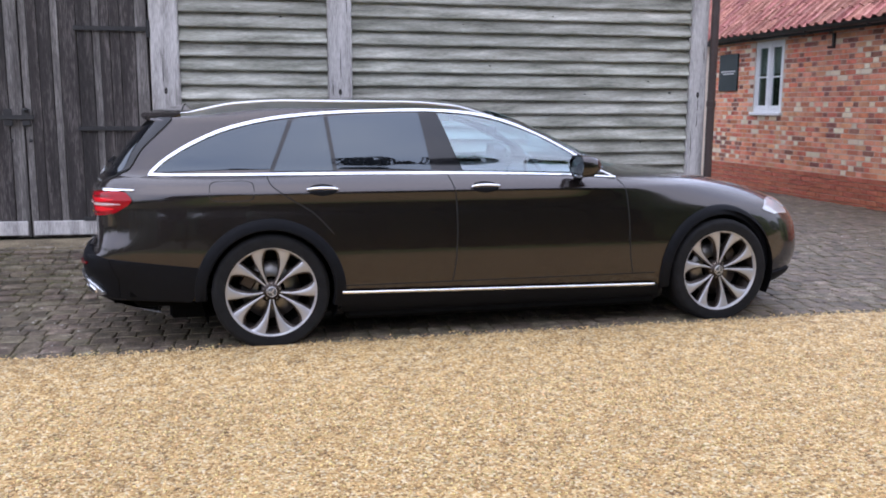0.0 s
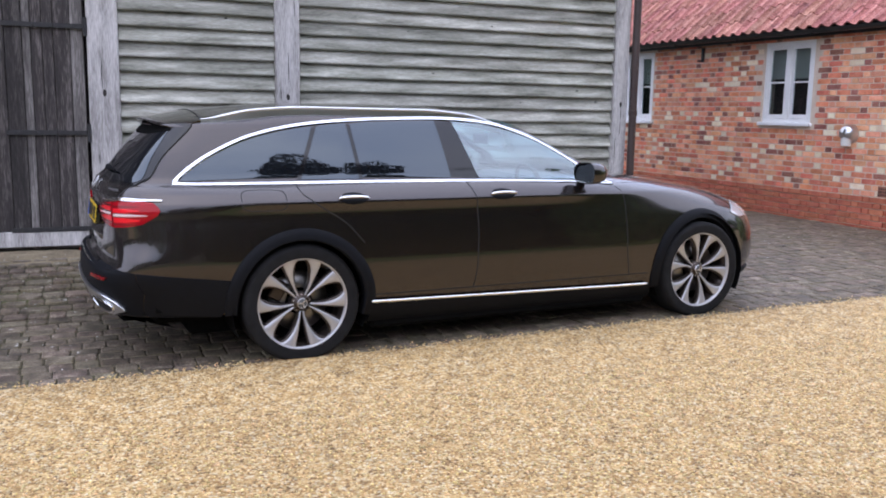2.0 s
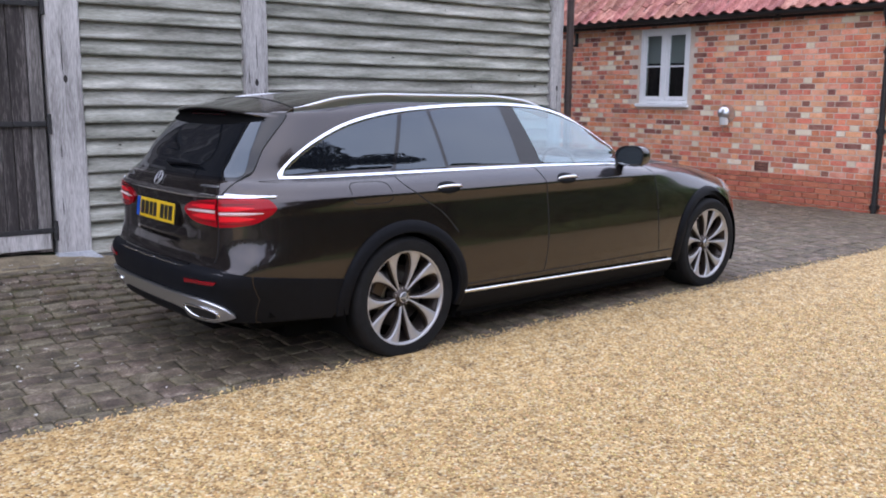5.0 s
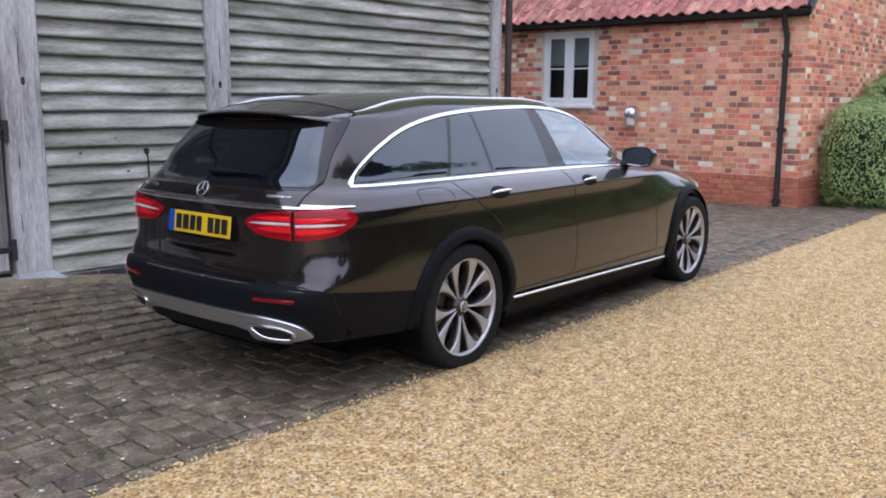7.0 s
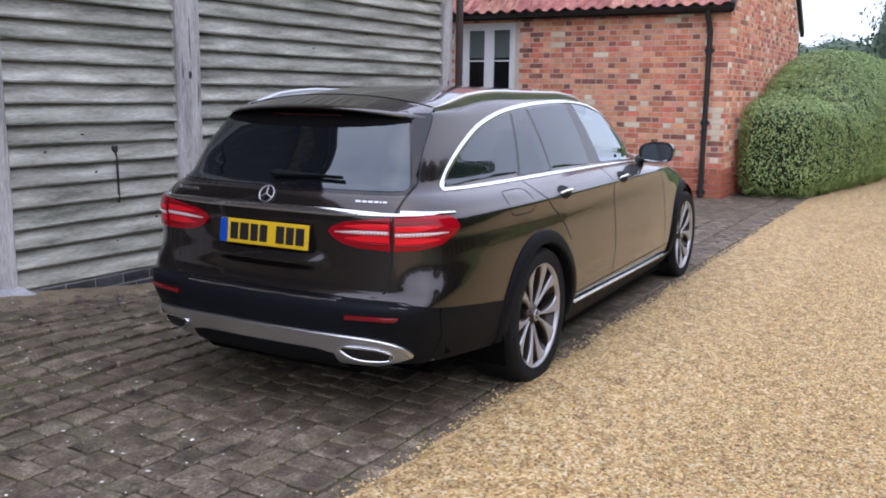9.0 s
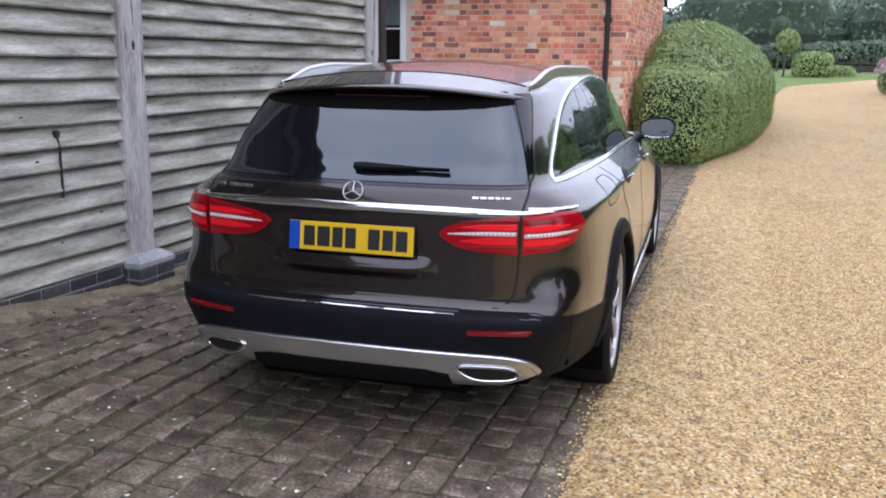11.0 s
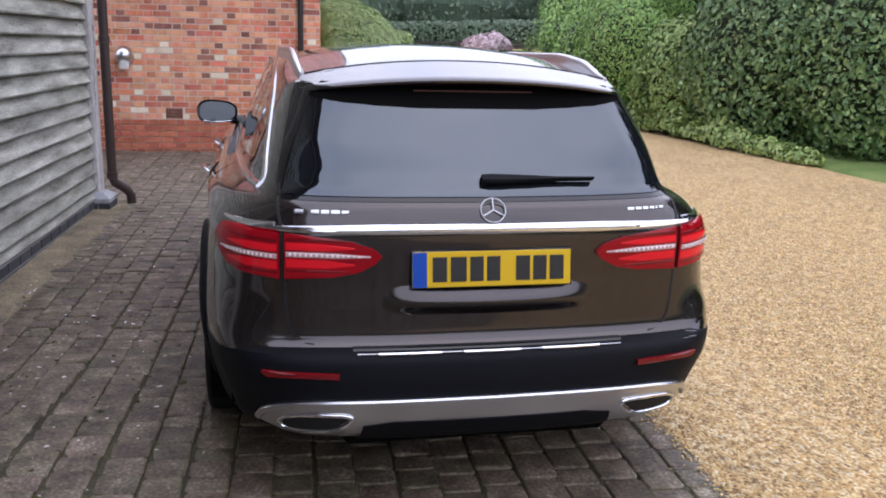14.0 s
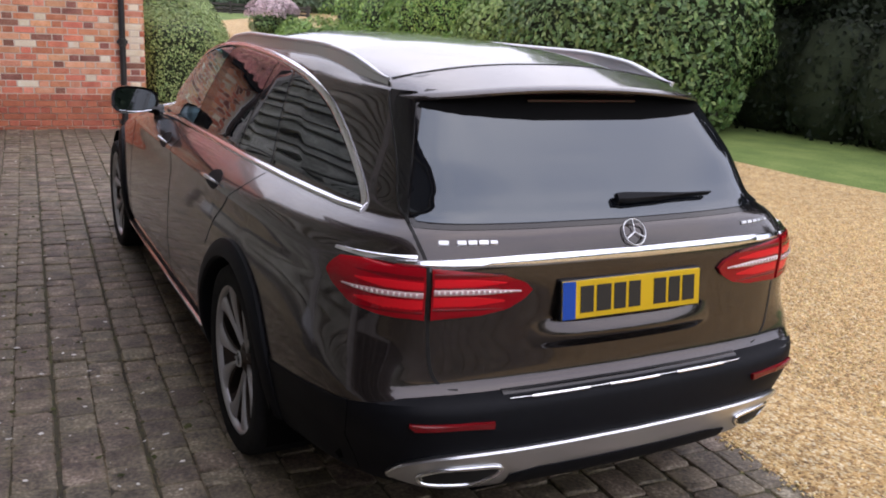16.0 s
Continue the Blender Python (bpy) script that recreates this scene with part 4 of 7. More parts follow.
# ---- the car ----
# half width, tail and nose against height; x runs forward from the rear axle
CW = [(0.17, 0.80), (0.22, 0.855), (0.27, 0.885), (0.33, 0.905), (0.42, 0.922), (0.52, 0.926), (0.65, 0.9195), (0.78, 0.9085), (0.865, 0.9005), (0.90, 0.9025), (0.922, 0.9045),
      (0.94, 0.8945), (0.965, 0.8735), (0.99, 0.844), (1.01, 0.815), (1.025, 0.790), (1.05, 0.776), (1.12, 0.750), (1.20, 0.718), (1.28, 0.682), (1.34, 0.652), (1.38, 0.628), (1.41, 0.600)]
CR = [(0.17, -0.74), (0.22, -0.90), (0.27, -1.035), (0.32, -1.110), (0.39, -1.140), (0.48, -1.152), (0.550, -1.146), (0.576, -1.124), (0.588, -1.078), (0.600, -1.069), (0.64, -1.066), (0.70, -1.065), (0.76, -1.064), (0.80, -1.065), (0.84, -1.067),
      (0.90, -1.070), (0.95, -1.066), (0.98, -1.054), (1.005, -1.034), (1.02, -1.010), (1.05, -0.965), (1.15, -0.872), (1.25, -0.788), (1.34, -0.708), (1.38, -0.672), (1.41, -0.640)]
CF = [(0.17, 3.40), (0.22, 3.66), (0.30, 3.77), (0.45, 3.81), (0.58, 3.79), (0.68, 3.745), (0.76, 3.66), (0.82, 3.55), (0.87, 3.42), (0.91, 3.27), (0.945, 3.09), (0.975, 2.90), (0.995, 2.75),
      (1.02, 2.52), (1.06, 2.32), (1.15, 2.10), (1.25, 1.88), (1.34, 1.67), (1.38, 1.56), (1.41, 1.45)]
XC, XD = 0.30, 1.30   # between these the flanks are straight in plan


def car_w(x, z):
    w = lerp_keys(CW, z)
    upper = smooth01(0.97, 1.06, z)
    w *= 1 - upper * 0.075 * (max(0.0, 0.75 - x) / 1.5) ** 1.6
    w *= 1 - upper * 0.05 * (max(0.0, x - 1.0) / 1.2) ** 2
    w *= 1 - 0.055 * smooth01(0.88, 0.96, z) * (1 - upper) * (max(0.0, 0.0 - x) / 1.0) ** 2
    w *= 1 - (0.085 + 0.042 * smooth01(0.62, 0.30, z)) * (max(0.0, 0.2 - x) / 1.3) ** 1.4 - 0.03 * (max(0.0, x - 2.3) / 1.4) ** 2
    return w


def car_outline(z):
    """The right half of the plan at a height, from the middle of the tail forward: (x, y, length along it)."""
    nr = 9.0 - 2.5 * smooth01(0.62, 0.36, z) + 3.0 * smooth01(0.90, 1.02, z) - 2.5 * smooth01(1.05, 1.30, z)
    nf = 4.6 - 1.4 * smooth01(0.75, 1.0, z) + 1.6 * smooth01(1.02, 1.12, z)
    bow = 0.060 - 0.030 * smooth01(0.9, 1.05, z) + 0.045 * smooth01(0.92, 1.0, z) * smooth01(1.2, 1.04, z)
    ledge = 0.007 * smooth01(0.672, 0.642, z)   # the bumper stands a little proud at the corners
    # the shelf above the bumper fades out towards the corners
    even = lerp_keys(CR, z)
    if 0.50 < z < 0.72:
        f = (z - 0.50) / 0.22
        even = lerp_keys(CR, 0.50) * (1 - f) + lerp_keys(CR, 0.72) * f
    shelf = lerp_keys(CR, z) - even
    xr, xf = even + 0.040 - 0.032 * smooth01(0.95, 1.08, z), lerp_keys(CF, z)
    pts = []
    for i in range(301):
        t = i / 300
        th = math.pi / 2 * (1 - t)
        a = XC - xr
        sx, sy = math.sin(th) ** (2 / nr), math.cos(th) ** (2 / nr)
        x = XC - a * sx
        y = car_w(x, z) * sy
        k = ledge * smooth01(-0.78, -0.94, x) * smooth01(0.66, 0.92, sy)
        pts.append((x + bow * sy * sy * smooth01(0.55, 1.0, sx) + shelf * smooth01(0.98, 0.72, sy) - 0.6 * k, y + k))
    xm = min(XD, xf - 0.35)
    for i in range(1, 40):
        x = XC + (xm - XC) * i / 40
        pts.append((x, car_w(x, z)))
    for i in range(201):
        th = math.pi / 2 * i / 200
        a = xf - xm
        x = xm + a * math.sin(th) ** (2 / nf)
        pts.append((x, car_w(x, z) * math.cos(th) ** (2 / nf)))
    p = np.array(pts)
    p[0, 1], p[-1, 1] = 0.0, 0.0
    s = np.concatenate([[0], np.cumsum(np.hypot(*np.diff(p, axis=0).T))])
    # even steps along the flank, closer ones round the tail
    cut = 1.25
    along = np.concatenate([np.linspace(0, cut, 70, endpoint=False), np.linspace(cut, s[-1], 190)])
    px, py = np.interp(along, s, p[:, 0]), np.interp(along, s, p[:, 1])
    return px, py, along


_cache = {}


def outline(z):
    k = round(z * 1000)
    if k not in _cache:
        _cache[k] = car_outline(k / 1000)
    return _cache[k]


def on_side(x, z, off=0.0, right=True):
    """A point of the flank at x and z, off metres out, and its outward normal."""
    def y_at(xx, zz):
        ox, oy, _ = outline(zz)
        i = int(np.argmax(oy > 0.55 * oy.max()))
        j = len(oy) - int(np.argmax(oy[::-1] > 0.2 * oy.max()))
        return float(np.interp(xx, ox[i:j], oy[i:j]))
    y = y_at(x, z)
    n = Vector((-(y_at(x + 0.02, z) - y_at(x - 0.02, z)) / 0.04, 1.0, -(y_at(x, z + 0.012) - y_at(x, z - 0.012)) / 0.024)).normalized()
    p = Vector((x, y, z)) + n * off
    s = -1 if right else 1
    return Vector((p.x, s * p.y, p.z)), Vector((n.x, s * n.y, n.z))


def on_tail(s, z, off=0.0, right=True):
    """A point of the tail, s metres round from its middle, and its outward normal."""
    def at(ss, zz):
        ox, oy, sl = outline(zz)
        return Vector((float(np.interp(ss, sl, ox)), float(np.interp(ss, sl, oy)), zz))
    p = at(abs(s), z)
    du = at(abs(s) + 0.01, z) - at(max(0, abs(s) - 0.01), z)
    dv = at(abs(s), z + 0.012) - at(abs(s), z - 0.012)
    n = dv.cross(du).normalized()
    if n.x > 0.5:
        n = -n
    if abs(s) < 0.02:
        n.y = 0
        n.normalize()
    p = p + n * off
    k = -1 if right else 1
    return Vector((p.x, k * p.y, p.z)), Vector((n.x, k * n.y, n.z))


def patch(surface, poly, off, right, dz=0.012, du=0.03, thick=0.004):
    """A thin shell over a closed outline given in (u, z); each height crosses the outline once going in and once out."""
    us, zs = [p[0] for p in poly], [p[1] for p in poly]
    z0, z1 = min(zs), max(zs)
    nz = max(3, int((z1 - z0) / dz))
    nu = max(3, int((max(us) - min(us)) / du))
    rows = []
    for i in range(nz + 1):
        z = z0 + (z1 - z0) * min(0.9995, max(0.0005, i / nz))
        cr = []
        for k in range(len(poly)):
            (ua, za), (ub, zb) = poly[k], poly[(k + 1) % len(poly)]
            if (za - z) * (zb - z) < 0:
                cr.append(ua + (ub - ua) * (z - za) / (zb - za))
        if len(cr) < 2:
            continue
        a, b = min(cr), max(cr)
        rows.append([(a + (b - a) * j / nu, z) for j in range(nu + 1)])
    g = Geo()
    outer = [[surface(u, z, off, right)[0] for u, z in r] for r in rows]
    inner = [[surface(u, z, off - thick, right)[0] for u, z in r] for r in rows]
    flip = right if surface is on_side else not right
    if flip:
        g.grid(outer)
    else:
        g.grid([r[::-1] for r in outer])
    rim_o = outer[0] + [r[-1] for r in outer[1:]] + outer[-1][::-1][1:] + [r[0] for r in outer[::-1]][1:-1]
    rim_i = inner[0] + [r[-1] for r in inner[1:]] + inner[-1][::-1][1:] + [r[0] for r in inner[::-1]][1:-1]
    g.grid([rim_i, rim_o] if flip else [rim_o, rim_i], True)
    return g


def curve(pts, n):
    """Points along a smooth line through the given ones."""
    out = []
    m = len(pts)
    for i in range(m - 1):
        p0, p1, p2, p3 = (Vector(pts[max(0, min(m - 1, i + k))]) for k in (-1, 0, 1, 2))
        for j in range(n):
            t = j / n
            out.append(0.5 * ((2 * p1) + (p2 - p0) * t + (2 * p0 - 5 * p1 + 4 * p2 - p3) * t * t + (3 * p1 - p0 - 3 * p2 + p3) * t ** 3))
    out.append(Vector(pts[-1]))
    return [tuple(p) for p in out]


def line_on(g, surface, pts, wide, high, right, off=0.0, closed=False, taper=None):
    q = [surface(u, z, off, right) for u, z in pts]
    return g.strip([p for p, n in q], [n for p, n in q], wide, high, closed, taper)


WIN_TOP = curve([(-0.675, 1.028), (-0.57, 1.118), (-0.42, 1.207), (-0.22, 1.290), (0.05, 1.350), (0.40, 1.385), (0.80, 1.400), (1.10, 1.398), (1.35, 1.370), (1.60, 1.300), (1.82, 1.203), (2.04, 1.080), (2.20, 0.983)], 6)
WIN_LOW = [(2.20, 0.983), (1.95, 0.998), (1.60, 1.012), (1.10, 1.022), (0.50, 1.026), (0.0, 1.026), (-0.675, 1.025)]


def top_at(x):
    return float(np.interp(x, [p[0] for p in WIN_TOP], [p[1] for p in WIN_TOP]))


def low_at(x):
    q = WIN_LOW[::-1]
    return float(np.interp(x, [p[0] for p in q], [p[1] for p in q]))


def window_poly(a_low, a_top, b_low, b_top, inset=0.016):
    """A window between two slanting uprights: x at the sill and at the top for each."""
    top = []
    n = 26
    for i in range(n + 1):
        x = a_top + (b_top - a_top) * i / n
        top.append((x, max(low_at(x) + inset + 0.004, top_at(x) - inset)))
    return [(a_low, low_at(a_low) + inset)] + top + [(b_low, low_at(b_low) + inset)]


def inside(poly, x, z):
    r = False
    for k in range(len(poly)):
        (xa, za), (xb, zb) = poly[k], poly[(k + 1) % len(poly)]
        if (za > z) != (zb > z) and x < xa + (xb - xa) * (z - za) / (zb - za):
            r = not r
    return r


FRONTWIN = window_poly(1.185, 1.055, 1.985, 1.985, 0.016)
REARWIN = window_poly(0.410, 0.370, 0.990, 0.935, 0.016)
SMALLWIN = window_poly(0.035, 0.165, 0.385, 0.345, 0.016)
CARGOWIN = window_poly(-0.635, -0.620, 0.010, 0.135, 0.016)
HUBS = (0.0, 2.939)
HUBZ = {0.0: 0.340, 2.939: 0.356}


def roof_z(x):
    return lerp_keys([(-0.66, 1.412), (-0.48, 1.440), (-0.2, 1.465), (0.1, 1.480), (0.5, 1.487), (0.9, 1.485), (1.2, 1.472), (1.42, 1.438), (1.5, 1.415)], x)


def roof_drop(x, y, z):
    """The roof falls away towards its corners."""
    d = 0.036 * smooth01(0.15, -0.52, x) * (0.25 + 0.75 * min(1.0, (abs(y) / 0.55) ** 2)) + 0.028 * smooth01(-0.49, -0.62, x)
    d += 0.042 * smooth01(0.85, 1.50, x) * (0.2 + 0.8 * min(1.0, (abs(y) / 0.56) ** 2))
    return z - d * smooth01(1.345, 1.41, z)


def car_body(car):
    zs = steps(0.17, 0.90, 0.022) + steps(0.905, 1.06, 0.009) + steps(1.075, 1.41, 0.017)
    holes = [FRONTWIN]
    body = Geo()
    for right in (True, False):
        s = -1 if right else 1
        rows = []
        for z in zs:
            ox, oy, _ = outline(z)
            rows.append([(x, s * y, z) for x, y in zip(ox, oy)])
        # roof: rings drawn in from the top outline to the spine
        ox, oy, _ = outline(1.41)
        for k in range(1, 11):
            f = 1 - k / 10
            ring = []
            for x, y in zip(ox, oy):
                xx = min(1.40, max(-0.63, x))
                cx = xx + (x - xx) * f
                yy = y * f
                w = max(1e-6, oy.max())
                zc = roof_z(cx)
                ring.append((cx, s * yy, 1.41 + (zc - 1.41) * (1 - (abs(yy) / w) ** 2.4)))
            rows.append(ring)
        rows = [[(x, y, roof_drop(x, y, z)) for x, y, z in r] for r in rows]
        q = Geo()
        q.grid(rows if right else [r[::-1] for r in rows])
        keep = []
        for f in q.f:
            cx, cy, cz = (sum(q.v[i][k] for i in f) / len(f) for k in range(3))
            if abs(cy) > 0.55 and any(math.hypot(cx - h, cz - HUBZ[h]) < 0.405 for h in HUBS):
                continue
            if abs(cy) > 0.5 and any(inside(w, cx, cz) for w in holes):
                continue
            if cx < -0.30 and abs(cy) > 0.60 and cz < 0.300:
                continue
            if cx > 1.40 and 1.045 < cz < 1.385 and abs(cy) < 0.86 * car_w(1.6, cz) and cx > 0.5 * (1.2 + lerp_keys(CF, cz)):
                continue
            keep.append(f)
        body.add(q.v, keep)
    bm = bmesh.new()
    me = body.mesh("body")
    bm.from_mesh(me)
    bmesh.ops.remove_doubles(bm, verts=bm.verts, dist=0.0006)
    bmesh.ops.dissolve_degenerate(bm, dist=0.0004, edges=bm.edges)
    bmesh.ops.recalc_face_normals(bm, faces=bm.faces)
    bm.to_mesh(me)
    bm.free()
    me.materials.append(PAINT)
    return part("body", me, None, car, "dark brown metallic paint", auto=50)


CARYAW = 0.007   # small yaw fitted to the tail's outline in the camera's view
CAR = thing("estate_car", Matrix.Translation((1.0, -0.003, 0)) @ Matrix.Rotation(CARYAW, 4, "Z") @ Matrix.Translation((-1.0, 0, 0)), "dark brown metallic estate car parked on the paving blocks", "car")
car_body(CAR)


def tail2(u, z, off, right=True):
    """Like on_tail, with u running from the left of the tail (negative) to the right."""
    return on_tail(abs(u), z, off, u > 0)


def both(name, make, mat, label="", parent=None, **kw):
    """The same part on either flank."""
    return [part(name, make(r), mat, parent or CAR, label, **kw) for r in (True, False)]


# glazing and its surround
for nm, poly, mt in (("quarter_glass", CARGOWIN, DARKGLASS), ("fixed_glass", SMALLWIN, DARKGLASS), ("rear_door_glass", REARWIN, DARKGLASS), ("front_door_glass", FRONTWIN, CLEARGLASS)):
    for o in both(nm, lambda r: patch(on_side, poly, 0.0035, r, 0.012, 0.03, 0.003), mt, "dark tinted glass" if mt is DARKGLASS else "clear glass", auto=38):
        if mt is CLEARGLASS:
            o.visible_shadow = False
for a_low, a_top, b_low, b_top in ((0.010, 0.135, 0.035, 0.165), (0.385, 0.345, 0.410, 0.370), (0.990, 0.935, 1.185, 1.055), (1.985, 1.985, 2.15, 2.10)):
    both("pillar_cover", lambda r: patch(on_side, window_poly(a_low, a_top, b_low, b_top, 0.014), 0.0025, r, 0.012, 0.03, 0.003), GLOSSBLACK, auto=38)
both("window_trim", lambda r: line_on(Geo(), on_side, WIN_TOP + curve(WIN_LOW, 4)[1:-1], 0.024, 0.007, r, 0.0, True), CHROME, "polished metal strip round the side windows", auto=38)

# rear window, spoiler
def tail_s(x, z, least):
    """How far round the tail the corner lies at x."""
    ox, oy, sl = outline(z)
    k = int(np.argmax(sl > 0.5))
    return max(least, float(sl[k + int(np.argmax(ox[k:] > x))]))


def back_at(y, z):
    ox, oy, sl = outline(z)
    return float(np.interp(abs(y), oy[:60], ox[:60]))


FIN = (tail_s(-0.585, 1.31, 0.58), tail_s(-0.715, 1.17, 0.65), 0.684)


RAILX, RAILY = outline(1.405)[0][60:150], outline(1.405)[1][60:150]


def roof_at(x, y):
    z = 1.405 + (roof_z(x) - 1.405) * (1 - min(1, abs(y) / RAILY.max()) ** 2.4)
    return roof_drop(x, y, z)


TG = [(-0.655, 1.045), (-0.640, 1.030), (0.640, 1.030), (0.655, 1.045), (0.590, 1.20), (0.530, 1.315), (0.50, 1.345), (-0.50, 1.345), (-0.530, 1.315), (-0.590, 1.20)]
part("rear_window", patch(tail2, TG, 0.004, True, 0.012, 0.035, 0.003), DARKGLASS, CAR, "dark tinted glass", auto=38)
part("window_seal", patch(tail2, [(-0.672, 1.045), (-0.655, 1.018), (0.655, 1.018), (0.672, 1.045), (0.545, 1.330), (0.50, 1.362), (-0.50, 1.362), (-0.545, 1.330)], 0.0015, True, 0.012, 0.035, 0.003), GLOSSBLACK, CAR, auto=38)
g = Geo()
rows = []
for i in range(37):
    t = -1 + 2 * i / 36
    e = abs(t)
    y = 0.560 * t
    lip = 1.379 - 0.042 * e ** 2.2
    tip = min(-0.50, back_at(y, lip - 0.012)) - 0.070 * (1 - e ** 3) - 0.004
    xj = -0.487
    zj = roof_at(xj, y) + 0.001
    top = []
    for k in range(9):
        f = k / 8
        top.append((xj + (tip + 0.010 - xj) * f, y * (1 - 0.012 * (1 - f)), zj + (lip - zj) * (f ** 1.0) + 0.002))
    rows.append(top + [(tip + 0.002, y, lip - 0.004), (tip + 0.003, y, lip - 0.011), (tip + 0.014, y, lip - 0.017), (tip + 0.05, y * 0.99, lip - 0.020 - 0.008 * (1 - e ** 4)), (tip + 0.09, y * 0.97, lip - 0.034), (xj, y * 0.95, zj - 0.04)])
g.grid(rows, True)
g.fan(rows[0]).fan(rows[-1], True)
part("spoiler", g, PAINT, CAR, auto=42)
part("brake_light", Geo().box((-0.715, -0.20, 1.336), (-0.69, 0.20, 1.342)), plain("dark brake light", (0.03, 0.002, 0.003), 0.2), CAR)
# dark reflection of the spoiler's underside, painted as a matt band
part("upper_frit", patch(tail2, [(-0.548, 1.312), (-0.40, 1.293), (-0.2, 1.283), (0.2, 1.283), (0.40, 1.293), (0.548, 1.312), (0.50, 1.346), (-0.50, 1.346)], 0.0055, True, 0.006, 0.035, 0.003), UNDER, CAR, "matt black band painted as the spoiler's dark reflection on the glass", auto=38)
# gloss panels run down beside the glass
for r in (True, False):
    part("side_spoiler", patch(on_tail, [(0.540, 1.335), (0.530, 1.352), (FIN[0] - 0.02, 1.352), (FIN[0], 1.31), (FIN[1], 1.17), (FIN[2], 1.06), (FIN[2] - 0.02, 1.038), (0.668, 1.030), (0.655, 1.06), (0.600, 1.20)], 0.0055, r, 0.010, 0.02, 0.006), GLOSSBLACK, CAR, auto=42)
    part("side_spoiler_gap", line_on(Geo(), on_tail, curve([(FIN[0] - 0.015, 1.345), (FIN[0], 1.31), (FIN[1], 1.17), (FIN[2] + 0.002, 1.06), (FIN[2] - 0.015, 1.036), (0.668, 1.024)], 5), 0.007, 0.0065, r), SEAM, CAR)

# panel gaps
def seam(pts, surface, right, wide=0.007, closed=False):
    return line_on(Geo(), surface, pts, wide, 0.0012, right, 0.0, closed)


both("door_gap", lambda r: seam(curve([(-0.005, 1.015), (0.02, 0.965), (0.13, 0.885), (0.26, 0.80), (0.37, 0.68)], 6), on_side, r), SEAM)
both("door_gap", lambda r: seam(curve([(1.085, 1.015), (1.115, 0.90), (1.125, 0.70), (1.115, 0.50), (1.095, 0.37)], 6), on_side, r), SEAM)
both("door_gap", lambda r: seam(curve([(2.205, 0.970), (2.245, 0.90), (2.265, 0.70), (2.275, 0.50), (2.30, 0.37)], 6), on_side, r), SEAM)
both("sill_gap", lambda r: seam([(0.43 + 2.03 * i / 24, 0.365) for i in range(25)], on_side, r), SEAM)
rr = [(-0.21 + 0.125 * math.copysign(abs(math.cos(a)) ** 0.45, math.cos(a)), 0.938 + 0.056 * math.copysign(abs(math.sin(a)) ** 0.45, math.sin(a))) for a in (2 * math.pi * i / 40 for i in range(40))]
part("fuel_flap_gap", seam(rr, on_side, True, 0.005, True), SEAM, CAR)
both("hatch_gap", lambda r: seam(curve([(0.683, 1.06), (0.656, 0.99), (0.640, 0.93), (0.634, 0.80), (0.629, 0.70), (0.616, 0.635), (0.590, 0.603), (0.545, 0.589)], 6), on_tail, r, 0.010), SEAM)
part("hatch_gap", seam([(-0.545 + 1.09 * i / 30, 0.587) for i in range(31)], tail2, True, 0.012), SEAM, CAR)
both("bonnet_gap", lambda r: seam(curve([(2.30, 0.985), (2.6, 0.972), (2.95, 0.935), (3.25, 0.87)], 6), on_side, r, 0.006), SEAM)

# handles
for hx, hz in ((0.308, 0.937), (1.303, 0.939)):
    for r in (True, False):
        ell = [(hx + 0.082 * math.cos(a), hz + 0.002 + 0.034 * math.sin(a)) for a in (2 * math.pi * i / 24 for i in range(24))]
        # flat matt patch on the flank: the handle hollow's shade painted dark
        part("handle_recess", patch(on_side, ell, 0.0015, r, 0.005, 0.015, 0.002), CLAD, CAR, auto=38)
        g = Geo()
        pts, nrm, tp = [], [], []
        for i in range(13):
            t = i / 12
            p, n = on_side(hx - 0.092 + 0.184 * t, hz - 0.001, 0.008 + 0.022 * math.sin(math.pi * t) ** 0.5, r)
            pts.append(p)
            nrm.append(n)
            tp.append(0.55 + 0.45 * math.sin(math.pi * t) ** 0.5)
        g.strip(pts, nrm, 0.014, 0.010, False, tp)
        part("door_handle", g, CHROME, CAR, "chromed door handle", auto=38)

# sills, arches and bumper in charcoal plastic
def sill(r):
    return patch(on_side, [(0.405, 0.20), (0.42, 0.326), (2.49, 0.290), (2.535, 0.18)], 0.016, r, 0.02, 0.08, 0.03)


both("sill_cover", sill, CLAD, "charcoal plastic sill", auto=38)
both("sill_strip", lambda r: line_on(Geo(), on_side, [(0.415 + 2.045 * i / 24, 0.329 - 0.036 * i / 24) for i in range(25)], 0.017, 0.009, r, 0.014), CHROME, "polished metal sill strip", auto=38)


def arch(r, hub):
    g = Geo()
    rows = []
    for i in range(49):
        a = radians(-14 + (200 if hub < 1 else 208) * i / 48)
        c, s = math.cos(a), math.sin(a)
        row = []
        for rad, off in ((0.372, -0.055), (0.370, 0.012), (0.378, 0.022), (0.40, 0.022), (0.427, 0.017), (0.438, 0.010), (0.440, -0.003)):
            x, z = hub + rad * c, max(0.19, HUBZ[hub] + rad * s)
            p, n = on_side(x, min(z, 0.86), 0.0, r)
            p.z = z
            p.y += (-1 if r else 1) * off
            row.append(p)
        rows.append(row)
    g.grid(rows if r else [q[::-1] for q in rows])
    return g


